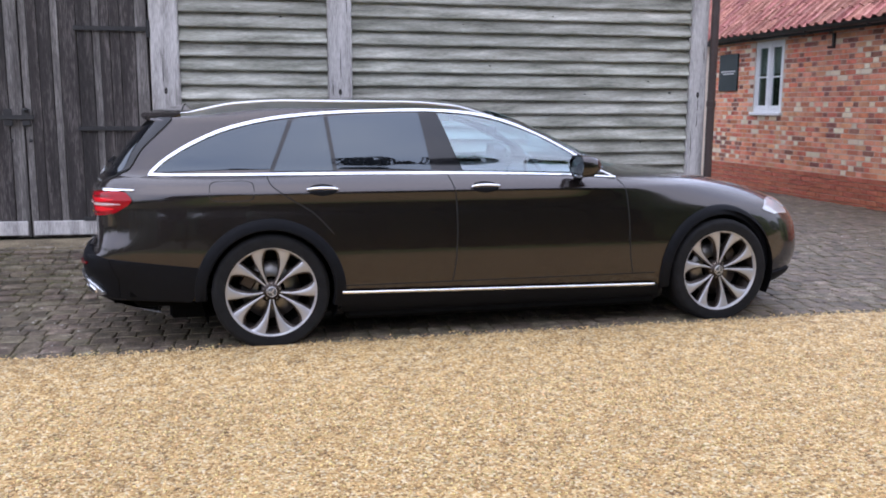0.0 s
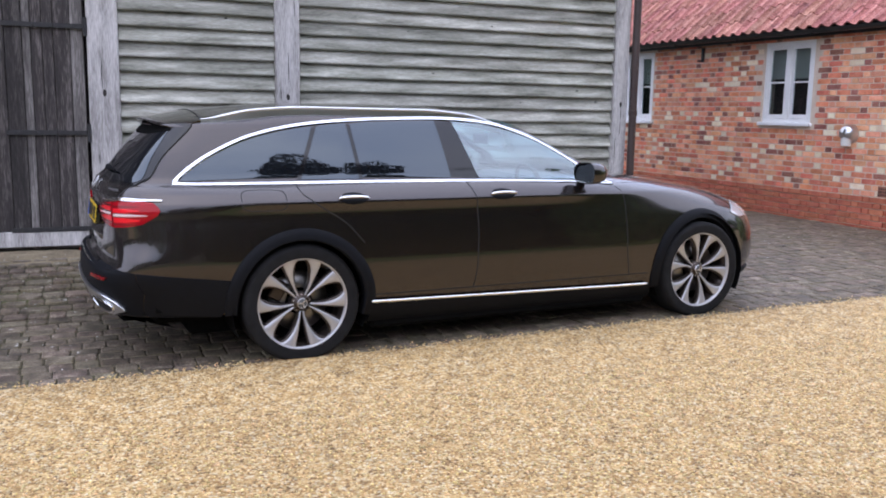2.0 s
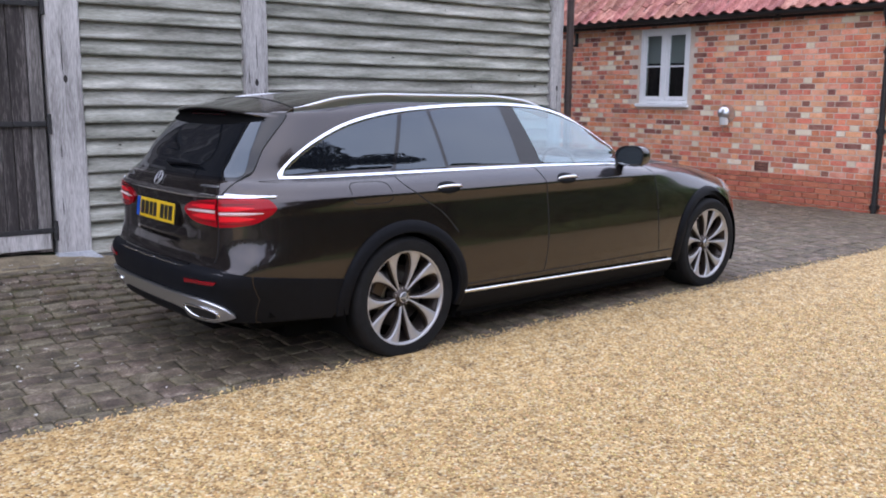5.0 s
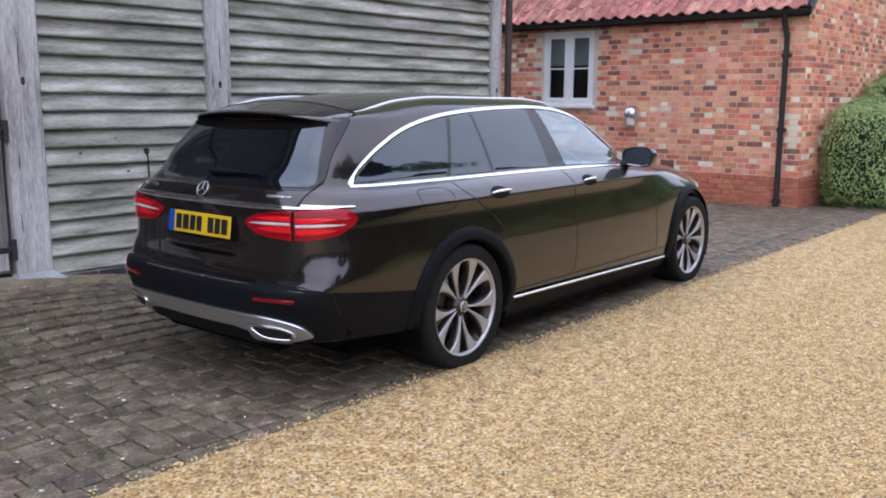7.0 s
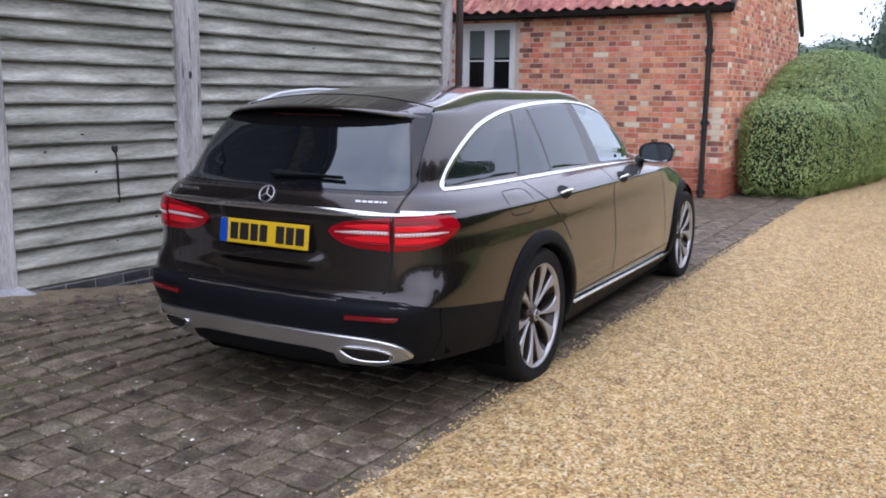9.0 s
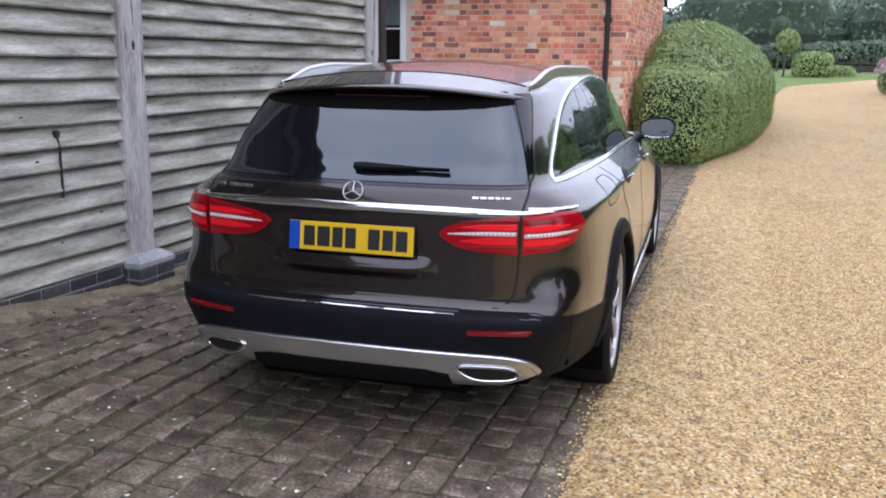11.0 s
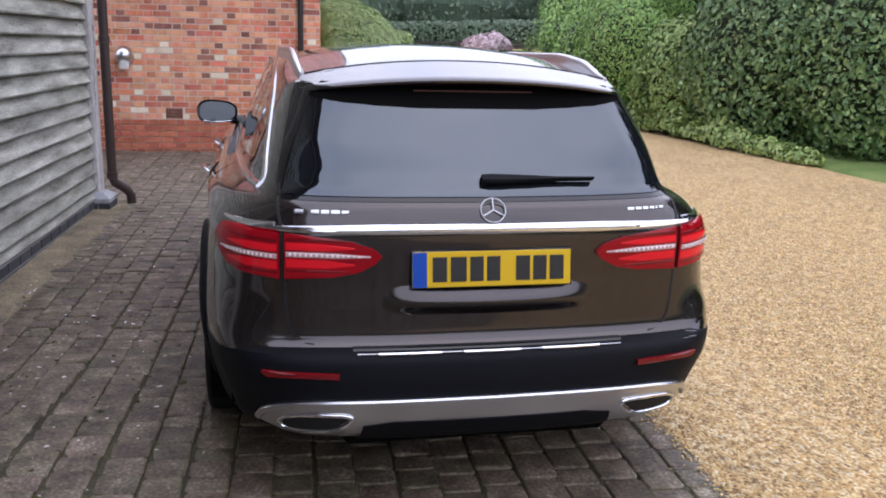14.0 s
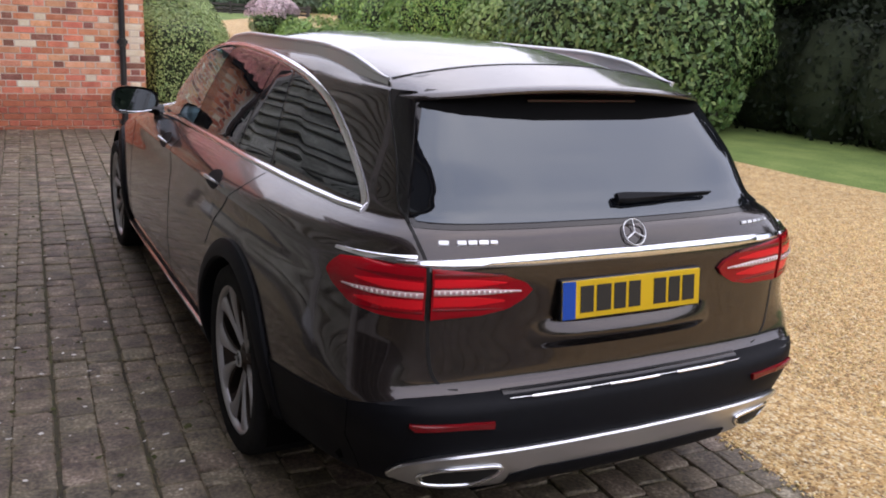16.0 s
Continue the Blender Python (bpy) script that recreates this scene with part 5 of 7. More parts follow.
for hb in HUBS:
    both("wheel_arch", lambda r: arch(r, hb), CLAD, "charcoal plastic wheel arch", auto=38)

    def liner(r):
        g = Geo()
        s = -1 if r else 1
        rows = [[(hb + 0.405 * math.cos(a), s * y, HUBZ[hb] + 0.405 * math.sin(a)) for a in (radians(-25 + 230 * i / 30) for i in range(31))] for y in (0.50, 0.70, 0.89)]
        g.grid(rows)
        g.fan(rows[0])
        return g
    both("arch_liner", liner, UNDER)

part("bumper_cover", patch(tail2, [(-0.90, 0.44), (-0.885, 0.560), (-0.70, 0.583), (-0.52, 0.580), (0.52, 0.580), (0.70, 0.583), (0.885, 0.560), (0.90, 0.44), (0.82, 0.31), (-0.82, 0.31)], 0.004, True, 0.012, 0.04, 0.010), CLAD, CAR, "satin black bumper", auto=38)
both("bumper_wing", lambda r: patch(on_tail, [(0.824, 0.31), (0.904, 0.44), (0.889, 0.560), (1.40, 0.500), (1.37, 0.42), (1.29, 0.335), (1.20, 0.292), (0.90, 0.295)], 0.004, r, 0.012, 0.03, 0.010), CLAD, "satin black bumper side", auto=38)
part("load_lip", line_on(Geo(), tail2, [(-0.43 + 0.86 * i / 24, 0.581) for i in range(25)], 0.024, 0.006, True, 0.000), GLOSSBLACK, CAR, auto=38)
for a, b in ((-0.355, -0.165), (-0.095, 0.085), (0.155, 0.345)):
    part("lip_strip", line_on(Geo(), tail2, [(a + (b - a) * i / 8, 0.568) for i in range(9)], 0.0085, 0.006, True, 0.007), CHROME, CAR)
part("lip_line", line_on(Geo(), tail2, [(-0.42 + 0.84 * i / 24, 0.569) for i in range(25)], 0.0025, 0.004, True, 0.006), CHROME, CAR)

# silver skid plate with the two pipe surrounds
part("skid_plate", patch(tail2, [(-0.745, 0.340), (-0.725, 0.372), (-0.66, 0.410), (-0.565, 0.426), (0.565, 0.426), (0.66, 0.410), (0.725, 0.372), (0.745, 0.340), (0.58, 0.300), (-0.58, 0.300)], 0.011, True, 0.008, 0.04, 0.012), SATIN, CAR, "satin silver skid plate", auto=38)
part("skid_ridge", line_on(Geo(), tail2, curve([(-0.738, 0.350), (-0.695, 0.394), (-0.58, 0.423), (-0.3, 0.428), (0.3, 0.428), (0.58, 0.423), (0.695, 0.394), (0.738, 0.350)], 6), 0.024, 0.012, True, 0.009), SATIN, CAR, auto=38)
part("diffuser", patch(tail2, [(-0.42, 0.230), (-0.40, 0.348), (-0.31, 0.360), (-0.22, 0.340), (0.22, 0.340), (0.31, 0.360), (0.40, 0.348), (0.42, 0.230)], 0.014, True, 0.012, 0.03, 0.02), CLAD, CAR, auto=38)
for sg in (1, -1):
    q = [(sg * u, z) for u, z in ((0.410, 0.388), (0.605, 0.388), (0.668, 0.360), (0.645, 0.326), (0.485, 0.326))]
    part("tailpipe", patch(tail2, [(sg * 0.435, 0.380), (sg * 0.600, 0.380), (sg * 0.652, 0.358), (sg * 0.634, 0.334), (sg * 0.497, 0.334)], 0.016, True, 0.006, 0.03, 0.02), SEAM, CAR, "black opening in a chromed surround")
    loop = q
    for _ in range(3):   # round the corners
        loop = [(a[0] + (b[0] - a[0]) * f, a[1] + (b[1] - a[1]) * f) for a, b in zip(loop, loop[1:] + loop[:1]) for f in (0.22, 0.78)]
    part("tailpipe_frame", line_on(Geo(), tail2, loop, 0.014, 0.009, True, 0.010, True), CHROME, CAR, auto=38)

# tail lamps, reflectors
LZ = [(0.338, 0.862), (0.362, 0.838), (0.41, 0.812), (0.505, 0.796), (0.629, 0.792), (0.629, 0.930), (0.545, 0.924), (0.43, 0.908), (0.362, 0.885)]
OZ = [(0.645, 0.792), (0.745, 0.800), (0.845, 0.818), (0.922, 0.862), (0.948, 0.890), (0.930, 0.912), (0.895, 0.931), (0.825, 0.936), (0.645, 0.932)]
for r in (True, False):
    for nm, poly, lo, hi in (("hatch_lamp", LZ, 0.375, 0.624), ("corner_lamp", OZ, 0.651, 0.880)):
        lamp = part(nm, patch(on_tail, poly, 0.010, r, 0.006, 0.02, 0.012), REDLENS, CAR, "glossy red tail lamp", auto=38)
        hatch = nm == "hatch_lamp"
        n = 16
        bar = [(lo + (hi - lo) * i / n, 0.862 + 0.008 * math.sin(1.2 * i / n)) for i in range(n + 1)]
        ends = [0.3 + 0.7 * min(1, (i if hatch else n - i) / 7) for i in range(n + 1)]
        light = part("light_bar", line_on(Geo(), on_tail, bar, 0.016, 0.004, r, 0.009, False, ends), LIGHTBAR, lamp)
        for i in range(2 if hatch else 1, n if hatch else n - 2):
            part("light_cell", line_on(Geo(), on_tail, [bar[i], ((bar[i][0] + bar[i + 1][0]) / 2 - 0.002, (bar[i][1] + bar[i + 1][1]) / 2)], 0.010 * ends[i], 0.006, r, 0.010), LIGHTCELL, light)
        # brighter and darker red strips paint the lens's glow and grooves
        for dz, w, mt in ((0.024, 0.022, REDBRIGHT), (-0.027, 0.030, REDBRIGHT), (0.044, 0.011, REDDARK), (0.0095, 0.005, REDDARK), (-0.050, 0.007, REDDARK)):
            line = [(u, z + dz) for u, z in bar[(3 if hatch else 0):(n + 1 if hatch else n - 2)]]
            last = len(line) - 1
            part("lamp_rib", line_on(Geo(), on_tail, line, w, 0.0015, r, 0.009, False, [0.2 + 0.8 * min(1, (i if hatch else last - i) / 6) for i in range(last + 1)]), mt, lamp)
    part("rear_reflector", patch(on_tail, [(0.474, 0.505), (0.474, 0.526), (0.705, 0.529), (0.705, 0.517), (0.68, 0.507)], 0.015, r, 0.005, 0.02, 0.012), REDDARK, CAR, "red bumper reflector")
part("boot_strip", line_on(Geo(), tail2, [(-0.72 + 1.44 * i / 40, 0.943 - 0.003 * (abs(i - 20) / 20) ** 2) for i in range(41)], 0.030, 0.010, True, 0.002, False, [0.45 + 0.55 * min(1, min(i, 40 - i) / 10) for i in range(41)]), CHROME, CAR, "polished strip across the tailgate", auto=38)
both("lamp_top_strip", lambda r: line_on(Geo(), on_tail, [(0.665 + 0.26 * i / 12, 0.948 - 0.004 * i / 12) for i in range(13)], 0.026, 0.006, r, 0.002, False, [1 - 0.6 * i / 12 for i in range(13)]), CHROME, auto=38)

# ledge below the number plate
g = Geo()
rows = []
for i in range(31):
    u = -0.345 + 0.69 * i / 30
    e = 1 - (abs(u) / 0.345) ** 3
    rows.append([tail2(u, z, -0.002 + o * e)[0] for z, o in ((0.774, 0.0005), (0.765, 0.005), (0.754, 0.0115), (0.743, 0.018), (0.732, 0.0235), (0.722, 0.0275), (0.714, 0.0290), (0.707, 0.0275), (0.699, 0.0215), (0.689, 0.012), (0.680, 0.005), (0.670, 0.0005))])
g.grid(rows)
part("plate_ledge", g, PAINT, CAR, auto=38)
# number plate: yellow with a blue band and plain bars
mp = Matrix.Translation((-1.040, 0, 0.822)) @ Matrix.Rotation(radians(7), 4, "Y")
pl = part("number_plate", Geo().box((-0.006, -0.2505, -0.0545), (0.002, 0.2505, 0.0545), None, 0.002), PLATE, CAR, "yellow number plate with black bars", m=mp)
part("plate_surround", Geo().box((-0.004, -0.2545, -0.0580), (0.022, 0.2545, 0.0580), None, 0.003), GLOSSBLACK, CAR, m=mp)
part("plate_band", Geo().box((-0.0075, 0.206, -0.0535), (-0.006, 0.2500, 0.0535)), PLATEBLUE, pl)
yy = 0.189
for k, w in enumerate((0.045, 0.05, 0.042, 0.042, 0.045, 0.042, 0.045)):
    part("plate_bar", Geo().box((-0.008, yy - w, -0.038), (-0.006, yy, 0.038)), PLATEINK, pl)
    yy -= w + (0.050 if k == 3 else 0.011)

# round emblem and the two small lettered badges, as plain shapes
ec, en = tail2(0.001, 0.996, 0.005)
em = Matrix.Translation(ec) @ Vector((-1, 0, 0)).rotation_difference(en).to_matrix().to_4x4()
ring = part("emblem", Geo().lathe([(0.0372, -0.001), (0.039, -0.004), (0.0408, -0.001), (0.040, 0.004), (0.0372, 0.002), (0.0372, -0.001)], 40, "x"), SATIN, CAR, smooth=True, m=em)
for k in range(3):
    part("emblem_bar", Geo().box((-0.004, -0.002, 0.0), (0.0, 0.002, 0.037), None, 0.001), SATIN, ring, m=Matrix.Rotation(radians(120 * k), 4, "X"))
for u0, ws, h in ((-0.600, (0.026, 0, 0.024, 0.024, 0.026, 0.020), 0.022), (0.455, (0.024, 0.022, 0.020, 0.018, 0.007, 0.018), 0.018)):
    u = u0
    for k, w in enumerate(ws):
        if w:
            part("badge_bar", line_on(Geo(), tail2, [(u, 0.990), (u + w / 2, 0.990), (u + w, 0.990)], h * (0.60 if k < 5 else 0.5), 0.003, True, 0.001), SATIN, CAR)
        u += (w or 0.012) + 0.006

# rear wiper
w0 = tail2(-0.01, 1.072, 0.012)[0]
g = Geo()
pts = [tail2(-0.02 + 0.37 * i / 12, 1.072 - 0.004 * i / 12, 0.016) for i in range(13)]
wip = part("rear_wiper", g.strip([p for p, n in pts], [n for p, n in pts], 0.032, 0.014, False, [0.8, 1, 0.95, 0.85, 0.78, 0.7, 0.6, 0.45, 0.3, 0.26, 0.24, 0.22, 0.2]), CLAD, CAR, auto=38)
part("wiper_pivot", Geo().lathe([(0, -0.014), (0.012, -0.012), (0.016, 0.0), (0, 0.0)], 16, "x"), CLAD, wip, m=Matrix.Translation(w0))

# roof rails
for r in (True, False):
    s = -1 if r else 1
    pts = []
    for i in range(49):
        t = i / 48
        x = -0.490 + 1.93 * t
        y = float(np.interp(x, RAILX, RAILY)) - 0.022 - 0.012 * smooth01(-0.2, -0.5, x)
        lift = 0.034 * smooth01(0.0, 0.16, t) * smooth01(1.0, 0.86, t)
        pts.append((x, s * y, roof_at(x, y) + lift + 0.004))
    rad = [0.004 + 0.0075 * smooth01(0.0, 0.07, min(i, 48 - i) / 48) for i in range(49)]
    rail = part("roof_rail", Geo().tube(pts, rad, 10), SATIN, CAR, "satin silver roof rail", auto=60)
    rows = [[(p[0], p[1] - w, p[2]), (p[0], p[1] - w, p[2] - 0.058), (p[0], p[1] + w, p[2] - 0.058), (p[0], p[1] + w, p[2])] for p, w in zip(pts, [q * 0.8 for q in rad])]
    part("rail_foot", Geo().grid(rows), SATIN, rail)
ys = [-0.54 + 1.08 * k / 30 for k in range(31)]
part("roof_joint", Geo().strip([(-0.487, y, roof_at(-0.487, y) + 0.003) for y in ys], [(0, 0, 1)] * 31, 0.007, 0.002), SEAM, CAR)

# door mirrors
for r in (True, False):
    s = -1 if r else 1
    g = Geo()
    rows = []
    for i in range(13):
        t = i / 12
        x = 1.88 + 0.150 * t
        k = (1 - t ** 2.6) ** 0.5 if t < 1 else 0.02
        row = []
        for j in range(24):
            a = 2 * math.pi * j / 24
            cy, cz = math.copysign(abs(math.cos(a)) ** 0.7, math.cos(a)), math.copysign(abs(math.sin(a)) ** 0.75, math.sin(a))
            row.append((x, s * (0.935 + 0.118 * k * cy + 0.01 * t), 1.066 + 0.069 * k * cz * (1 + 0.12 * cy)))
        rows.append(row)
    g.grid(rows, True)
    mir = part("door_mirror", g, PAINT, CAR, "dark door mirror on a stalk", auto=38)
    cy0, cz0 = s * 0.935, 1.065
    rim = [(1.879, cy0 + (p[1] - cy0) * 1.0, cz0 + (p[2] - cz0) * 1.0) for p in rows[0]]
    rim2 = [(1.881, cy0 + (p[1] - cy0) * 0.88, cz0 + (p[2] - cz0) * 0.84) for p in rows[0]]
    part("mirror_rim", Geo().grid([rows[0], rim, rim2], True), GLOSSBLACK, mir)
    part("mirror_glass", Geo().fan([(1.885 + 0.10 * (p[2] - cz0), p[1], p[2]) for p in rim2]), plain("mirror", (0.07, 0.075, 0.08), 0.02, 1.0), mir)
    part("mirror_strip", Geo().tube([(1.885, cy0 + 0.08 * t, 1.004 + 0.010 * abs(t) ** 2) for t in (-1, -0.5, 0, 0.5, 1)], 0.006, 6), CHROME, mir)
    part("mirror_stalk", Geo().tube([(1.95, s * 0.79, 1.005), (1.945, s * 0.84, 1.015), (1.94, s * 0.90, 1.035)], [0.035, 0.028, 0.03], 10), GLOSSBLACK, mir)

# headlamps
both("headlamp", lambda r: patch(on_side, [(3.30, 0.745), (3.36, 0.80), (3.45, 0.815), (3.55, 0.80), (3.585, 0.745), (3.56, 0.700), (3.42, 0.705)], 0.006, r, 0.008, 0.02, 0.006), CLEARLENS, "clear headlamp", auto=38)
both("bumper_wing", lambda r: patch(on_side, [(3.36, 0.22), (3.40, 0.30), (3.62, 0.32), (3.64, 0.25), (3.60, 0.215)], 0.014, r, 0.01, 0.03, 0.014), CLAD, auto=38)
# boxes added to block light; low and wide to darken the ground below
part("underbody", Geo().box((-0.60, -0.62, 0.145), (3.45, 0.62, 0.30), None, 0.02).box((0.44, -0.845, 0.140), (2.50, 0.845, 0.28), None, 0.02), UNDER, CAR)
part("rear_undertray", Geo().box((-0.96, -0.46, 0.215), (-0.60, 0.46, 0.30), None, 0.03).box((-0.80, -0.66, 0.230), (-0.42, 0.66, 0.30), None, 0.03), UNDER, CAR)
part("front_closure", Geo().box((3.2, -0.6, 0.2), (3.3, 0.6, 0.75)), UNDER, CAR)

# windscreen and cabin
rows = []
for i in range(15):
    z = 1.03 + 0.37 * i / 14
    ox, oy, _ = outline(z)
    h = len(ox) - int(np.argmax(oy[::-1] > 0.9 * car_w(1.6, z)))
    row = []
    for j in range(21):
        y = 0.90 * car_w(1.6, z) * (-1 + 2 * j / 20)
        row.append((float(np.interp(-abs(y), -oy[h:], ox[h:])) - 0.004, y, z))
    rows.append(row)
o = part("windscreen", Geo().grid(rows), CLEARGLASS, CAR, "clear glass", auto=38)
o.visible_shadow = False
part("cabin_floor", Geo().box((-0.8, -0.80, 0.33), (2.5, 0.80, 0.36)), UNDER, CAR)
part("cabin_back", Geo().box((0.92, -0.58, 0.36), (0.96, 0.58, 1.32)), SEATMAT, CAR)
part("headlining", Geo().box((0.95, -0.52, 1.385), (1.40, 0.52, 1.395)), CABIN, CAR)
part("dashboard", Geo().box((1.95, -0.72, 0.60), (2.36, 0.72, 0.985), None, 0.04), CABIN, CAR)
for s in (-1, 1):
    seat = part("front_seat", Geo().box((1.12, s * 0.38 - 0.26, 0.50), (1.62, s * 0.38 + 0.26, 0.66), None, 0.05), SEATMAT, CAR, "dark leather front seat")
    part("seat_back", Geo().box((1.02, s * 0.38 - 0.25, 0.60), (1.18, s * 0.38 + 0.25, 1.16), None, 0.05), SEATMAT, seat)
    part("head_rest", Geo().box((1.02, s * 0.38 - 0.13, 1.19), (1.12, s * 0.38 + 0.13, 1.34), None, 0.03), SEATMAT, seat)
    part("door_card", Geo().box((1.15, s * 0.80 - 0.02, 0.40), (2.2, s * 0.80 + 0.02, 0.985)), CABIN, CAR)
part("steering_wheel", Geo().lathe([(0.165, -0.012), (0.182, -0.012), (0.188, 0.0), (0.182, 0.012), (0.165, 0.012), (0.158, 0.0), (0.165, -0.012)], 28, "x"), SEATMAT, CAR, smooth=True,
     m=Matrix.Translation((1.82, -0.38, 0.93)) @ Matrix.Rotation(radians(-22), 4, "Y"))
part("mirror_inside", Geo().box((1.60, -0.11, 1.22), (1.62, 0.11, 1.29), None, 0.008), SEATMAT, CAR)

# wheels
def wheel_meshes():
    out = {}
    out["tyre"] = Geo().lathe([(0.262, 0.0), (0.272, -0.008), (0.285, -0.006), (0.315, -0.013), (0.332, -0.008), (0.343, 0.012), (0.3455, 0.04), (0.3455, 0.20), (0.338, 0.24), (0.30, 0.25), (0.262, 0.235)], 72).mesh("tyre", True)
    out["tyre"].materials.append(TYRE)
    out["rim"] = Geo().lathe([(0.258, 0.016), (0.2625, 0.004), (0.268, 0.0), (0.271, 0.004), (0.268, 0.02), (0.255, 0.04), (0.240, 0.07), (0.235, 0.22)], 72).mesh("rim", True)
    out["rim"].materials.append(ALLOYDARK)
    out["lip"] = Geo().lathe([(0.254, 0.018), (0.257, 0.002), (0.266, -0.004), (0.271, 0.000), (0.270, 0.010)], 72).mesh("rim_lip", True)
    out["lip"].materials.append(ALLOY)

    INNER = [(0.045, 3.0), (0.10, 6.5), (0.15, 8.0), (0.20, 9.0), (0.258, 10.0)]
    OUTER = [(0.045, 15.5), (0.08, 14.0), (0.12, 15.0), (0.165, 18.0), (0.20, 21.0), (0.24, 26.0), (0.258, 31.0)]

    def spoke(side, wider, dep, lift):
        """One of a pair: narrow at the hub, flared at the rim, its outer edge hollowed like a leaf."""
        rows = []
        for i in range(19):
            rad = 0.045 + 0.213 * i / 18
            a, b = radians(lerp_keys(INNER, rad) - wider * 0.6), radians(lerp_keys(OUTER, rad) + wider)
            y = 0.038 - 0.028 * (i / 18) ** 0.8 - lift
            bow = 0.004
            row = [(a, y + dep), (a, y + 0.002), (a + 0.12 * (b - a), y - bow * 0.5), ((a + b) / 2, y - bow), (b - 0.12 * (b - a), y - bow * 0.5), (b, y + 0.002), (b, y + dep)]
            rows.append([(side * rad * math.sin(q), h, rad * math.cos(q)) for q, h in row])
        g = Geo()
        g.grid(rows if side > 0 else [q[::-1] for q in rows])
        return g
    for sd in (-1, 1):
        out["spoke", sd] = spoke(sd, 0.0, 0.012, 0.0).mesh("spoke", True)
        out["spoke", sd].materials.append(ALLOY)
        out["back", sd] = spoke(sd, 3.2, 0.035, -0.009).mesh("spoke_back")
        out["back", sd].materials.append(ALLOYDARK)
    out["hub"] = Geo().lathe([(0.0, 0.016), (0.026, 0.016), (0.030, 0.020), (0.033, 0.030), (0.056, 0.036), (0.062, 0.05), (0.062, 0.10)], 40).mesh("hub", True)
    out["hub"].materials.append(ALLOYDARK)
    out["cap"] = Geo().lathe([(0.0, 0.010), (0.020, 0.011), (0.025, 0.016)], 30).mesh("hub_cap", True)
    out["cap"].materials.append(CABIN)
    out["capring"] = Geo().lathe([(0.026, 0.017), (0.0285, 0.012), (0.031, 0.018)], 30).mesh("cap_ring", True)
    out["capring"].materials.append(SATIN)
    out["capbar"] = Geo().box((-0.0025, 0.006, 0.0), (0.0025, 0.012, 0.022)).mesh("cap_bar")
    out["capbar"].materials.append(SATIN)
    out["bolt"] = Geo().lathe([(0.0, 0.034), (0.009, 0.034), (0.010, 0.05)], 6).mesh("wheel_bolt")
    out["bolt"].materials.append(SATIN)
    out["disc"] = Geo().lathe([(0.08, 0.095), (0.175, 0.095), (0.175, 0.125), (0.08, 0.125)], 48).mesh("brake_disc", True)
    out["disc"].materials.append(BRAKE)
    out["well"] = Geo().lathe([(0.0, 0.135), (0.24, 0.135)], 40).mesh("wheel_back")
    out["well"].materials.append(UNDER)
    g = Geo().box((-0.06, 0.075, 0.10), (0.06, 0.14, 0.185), None, 0.01)
    out["caliper"] = g.mesh("brake_caliper")
    out["caliper"].materials.append(ALLOYDARK)
    return out


WM = wheel_meshes()
for hx, face, spin in ((0.0, 0.900, 36), (2.939, 0.905, 8)):
    for r in (True, False):
        m = Matrix.Translation((hx, -face if r else face, HUBZ[hx])) @ (Matrix.Identity(4) if r else Matrix.Rotation(math.pi, 4, "Z"))
        wh = part("wheel", WM["rim"], None, CAR, "two-tone alloy wheel with ten spokes", m=m)
        part("tyre", WM["tyre"], None, wh, "black tyre")
        part("rim_lip", WM["lip"], None, wh)
        part("hub", WM["hub"], None, wh)
        part("hub_cap", WM["cap"], None, wh)
        part("cap_ring", WM["capring"], None, wh)
        for k in range(3):
            part("cap_bar", WM["capbar"], None, wh, m=Matrix.Rotation(radians(120 * k + spin), 4, "Y"))
        part("brake_disc", WM["disc"], None, wh)
        part("wheel_back", WM["well"], None, wh)
        part("brake_caliper", WM["caliper"], None, wh, m=Matrix.Rotation(radians(60 if hx else -60), 4, "Y"))
        for k in range(5):
            for sd in (-1, 1):
                rot = Matrix.Rotation(radians(72 * k + spin), 4, "Y")
                part("spoke", WM["spoke", sd], None, wh, m=rot)
                part("spoke_back", WM["back", sd], None, wh, m=rot)
            part("wheel_bolt", WM["bolt"], None, wh, m=Matrix.Rotation(radians(72 * k + spin + 36), 4, "Y") @ Matrix.Translation((0, 0, 0.043)))

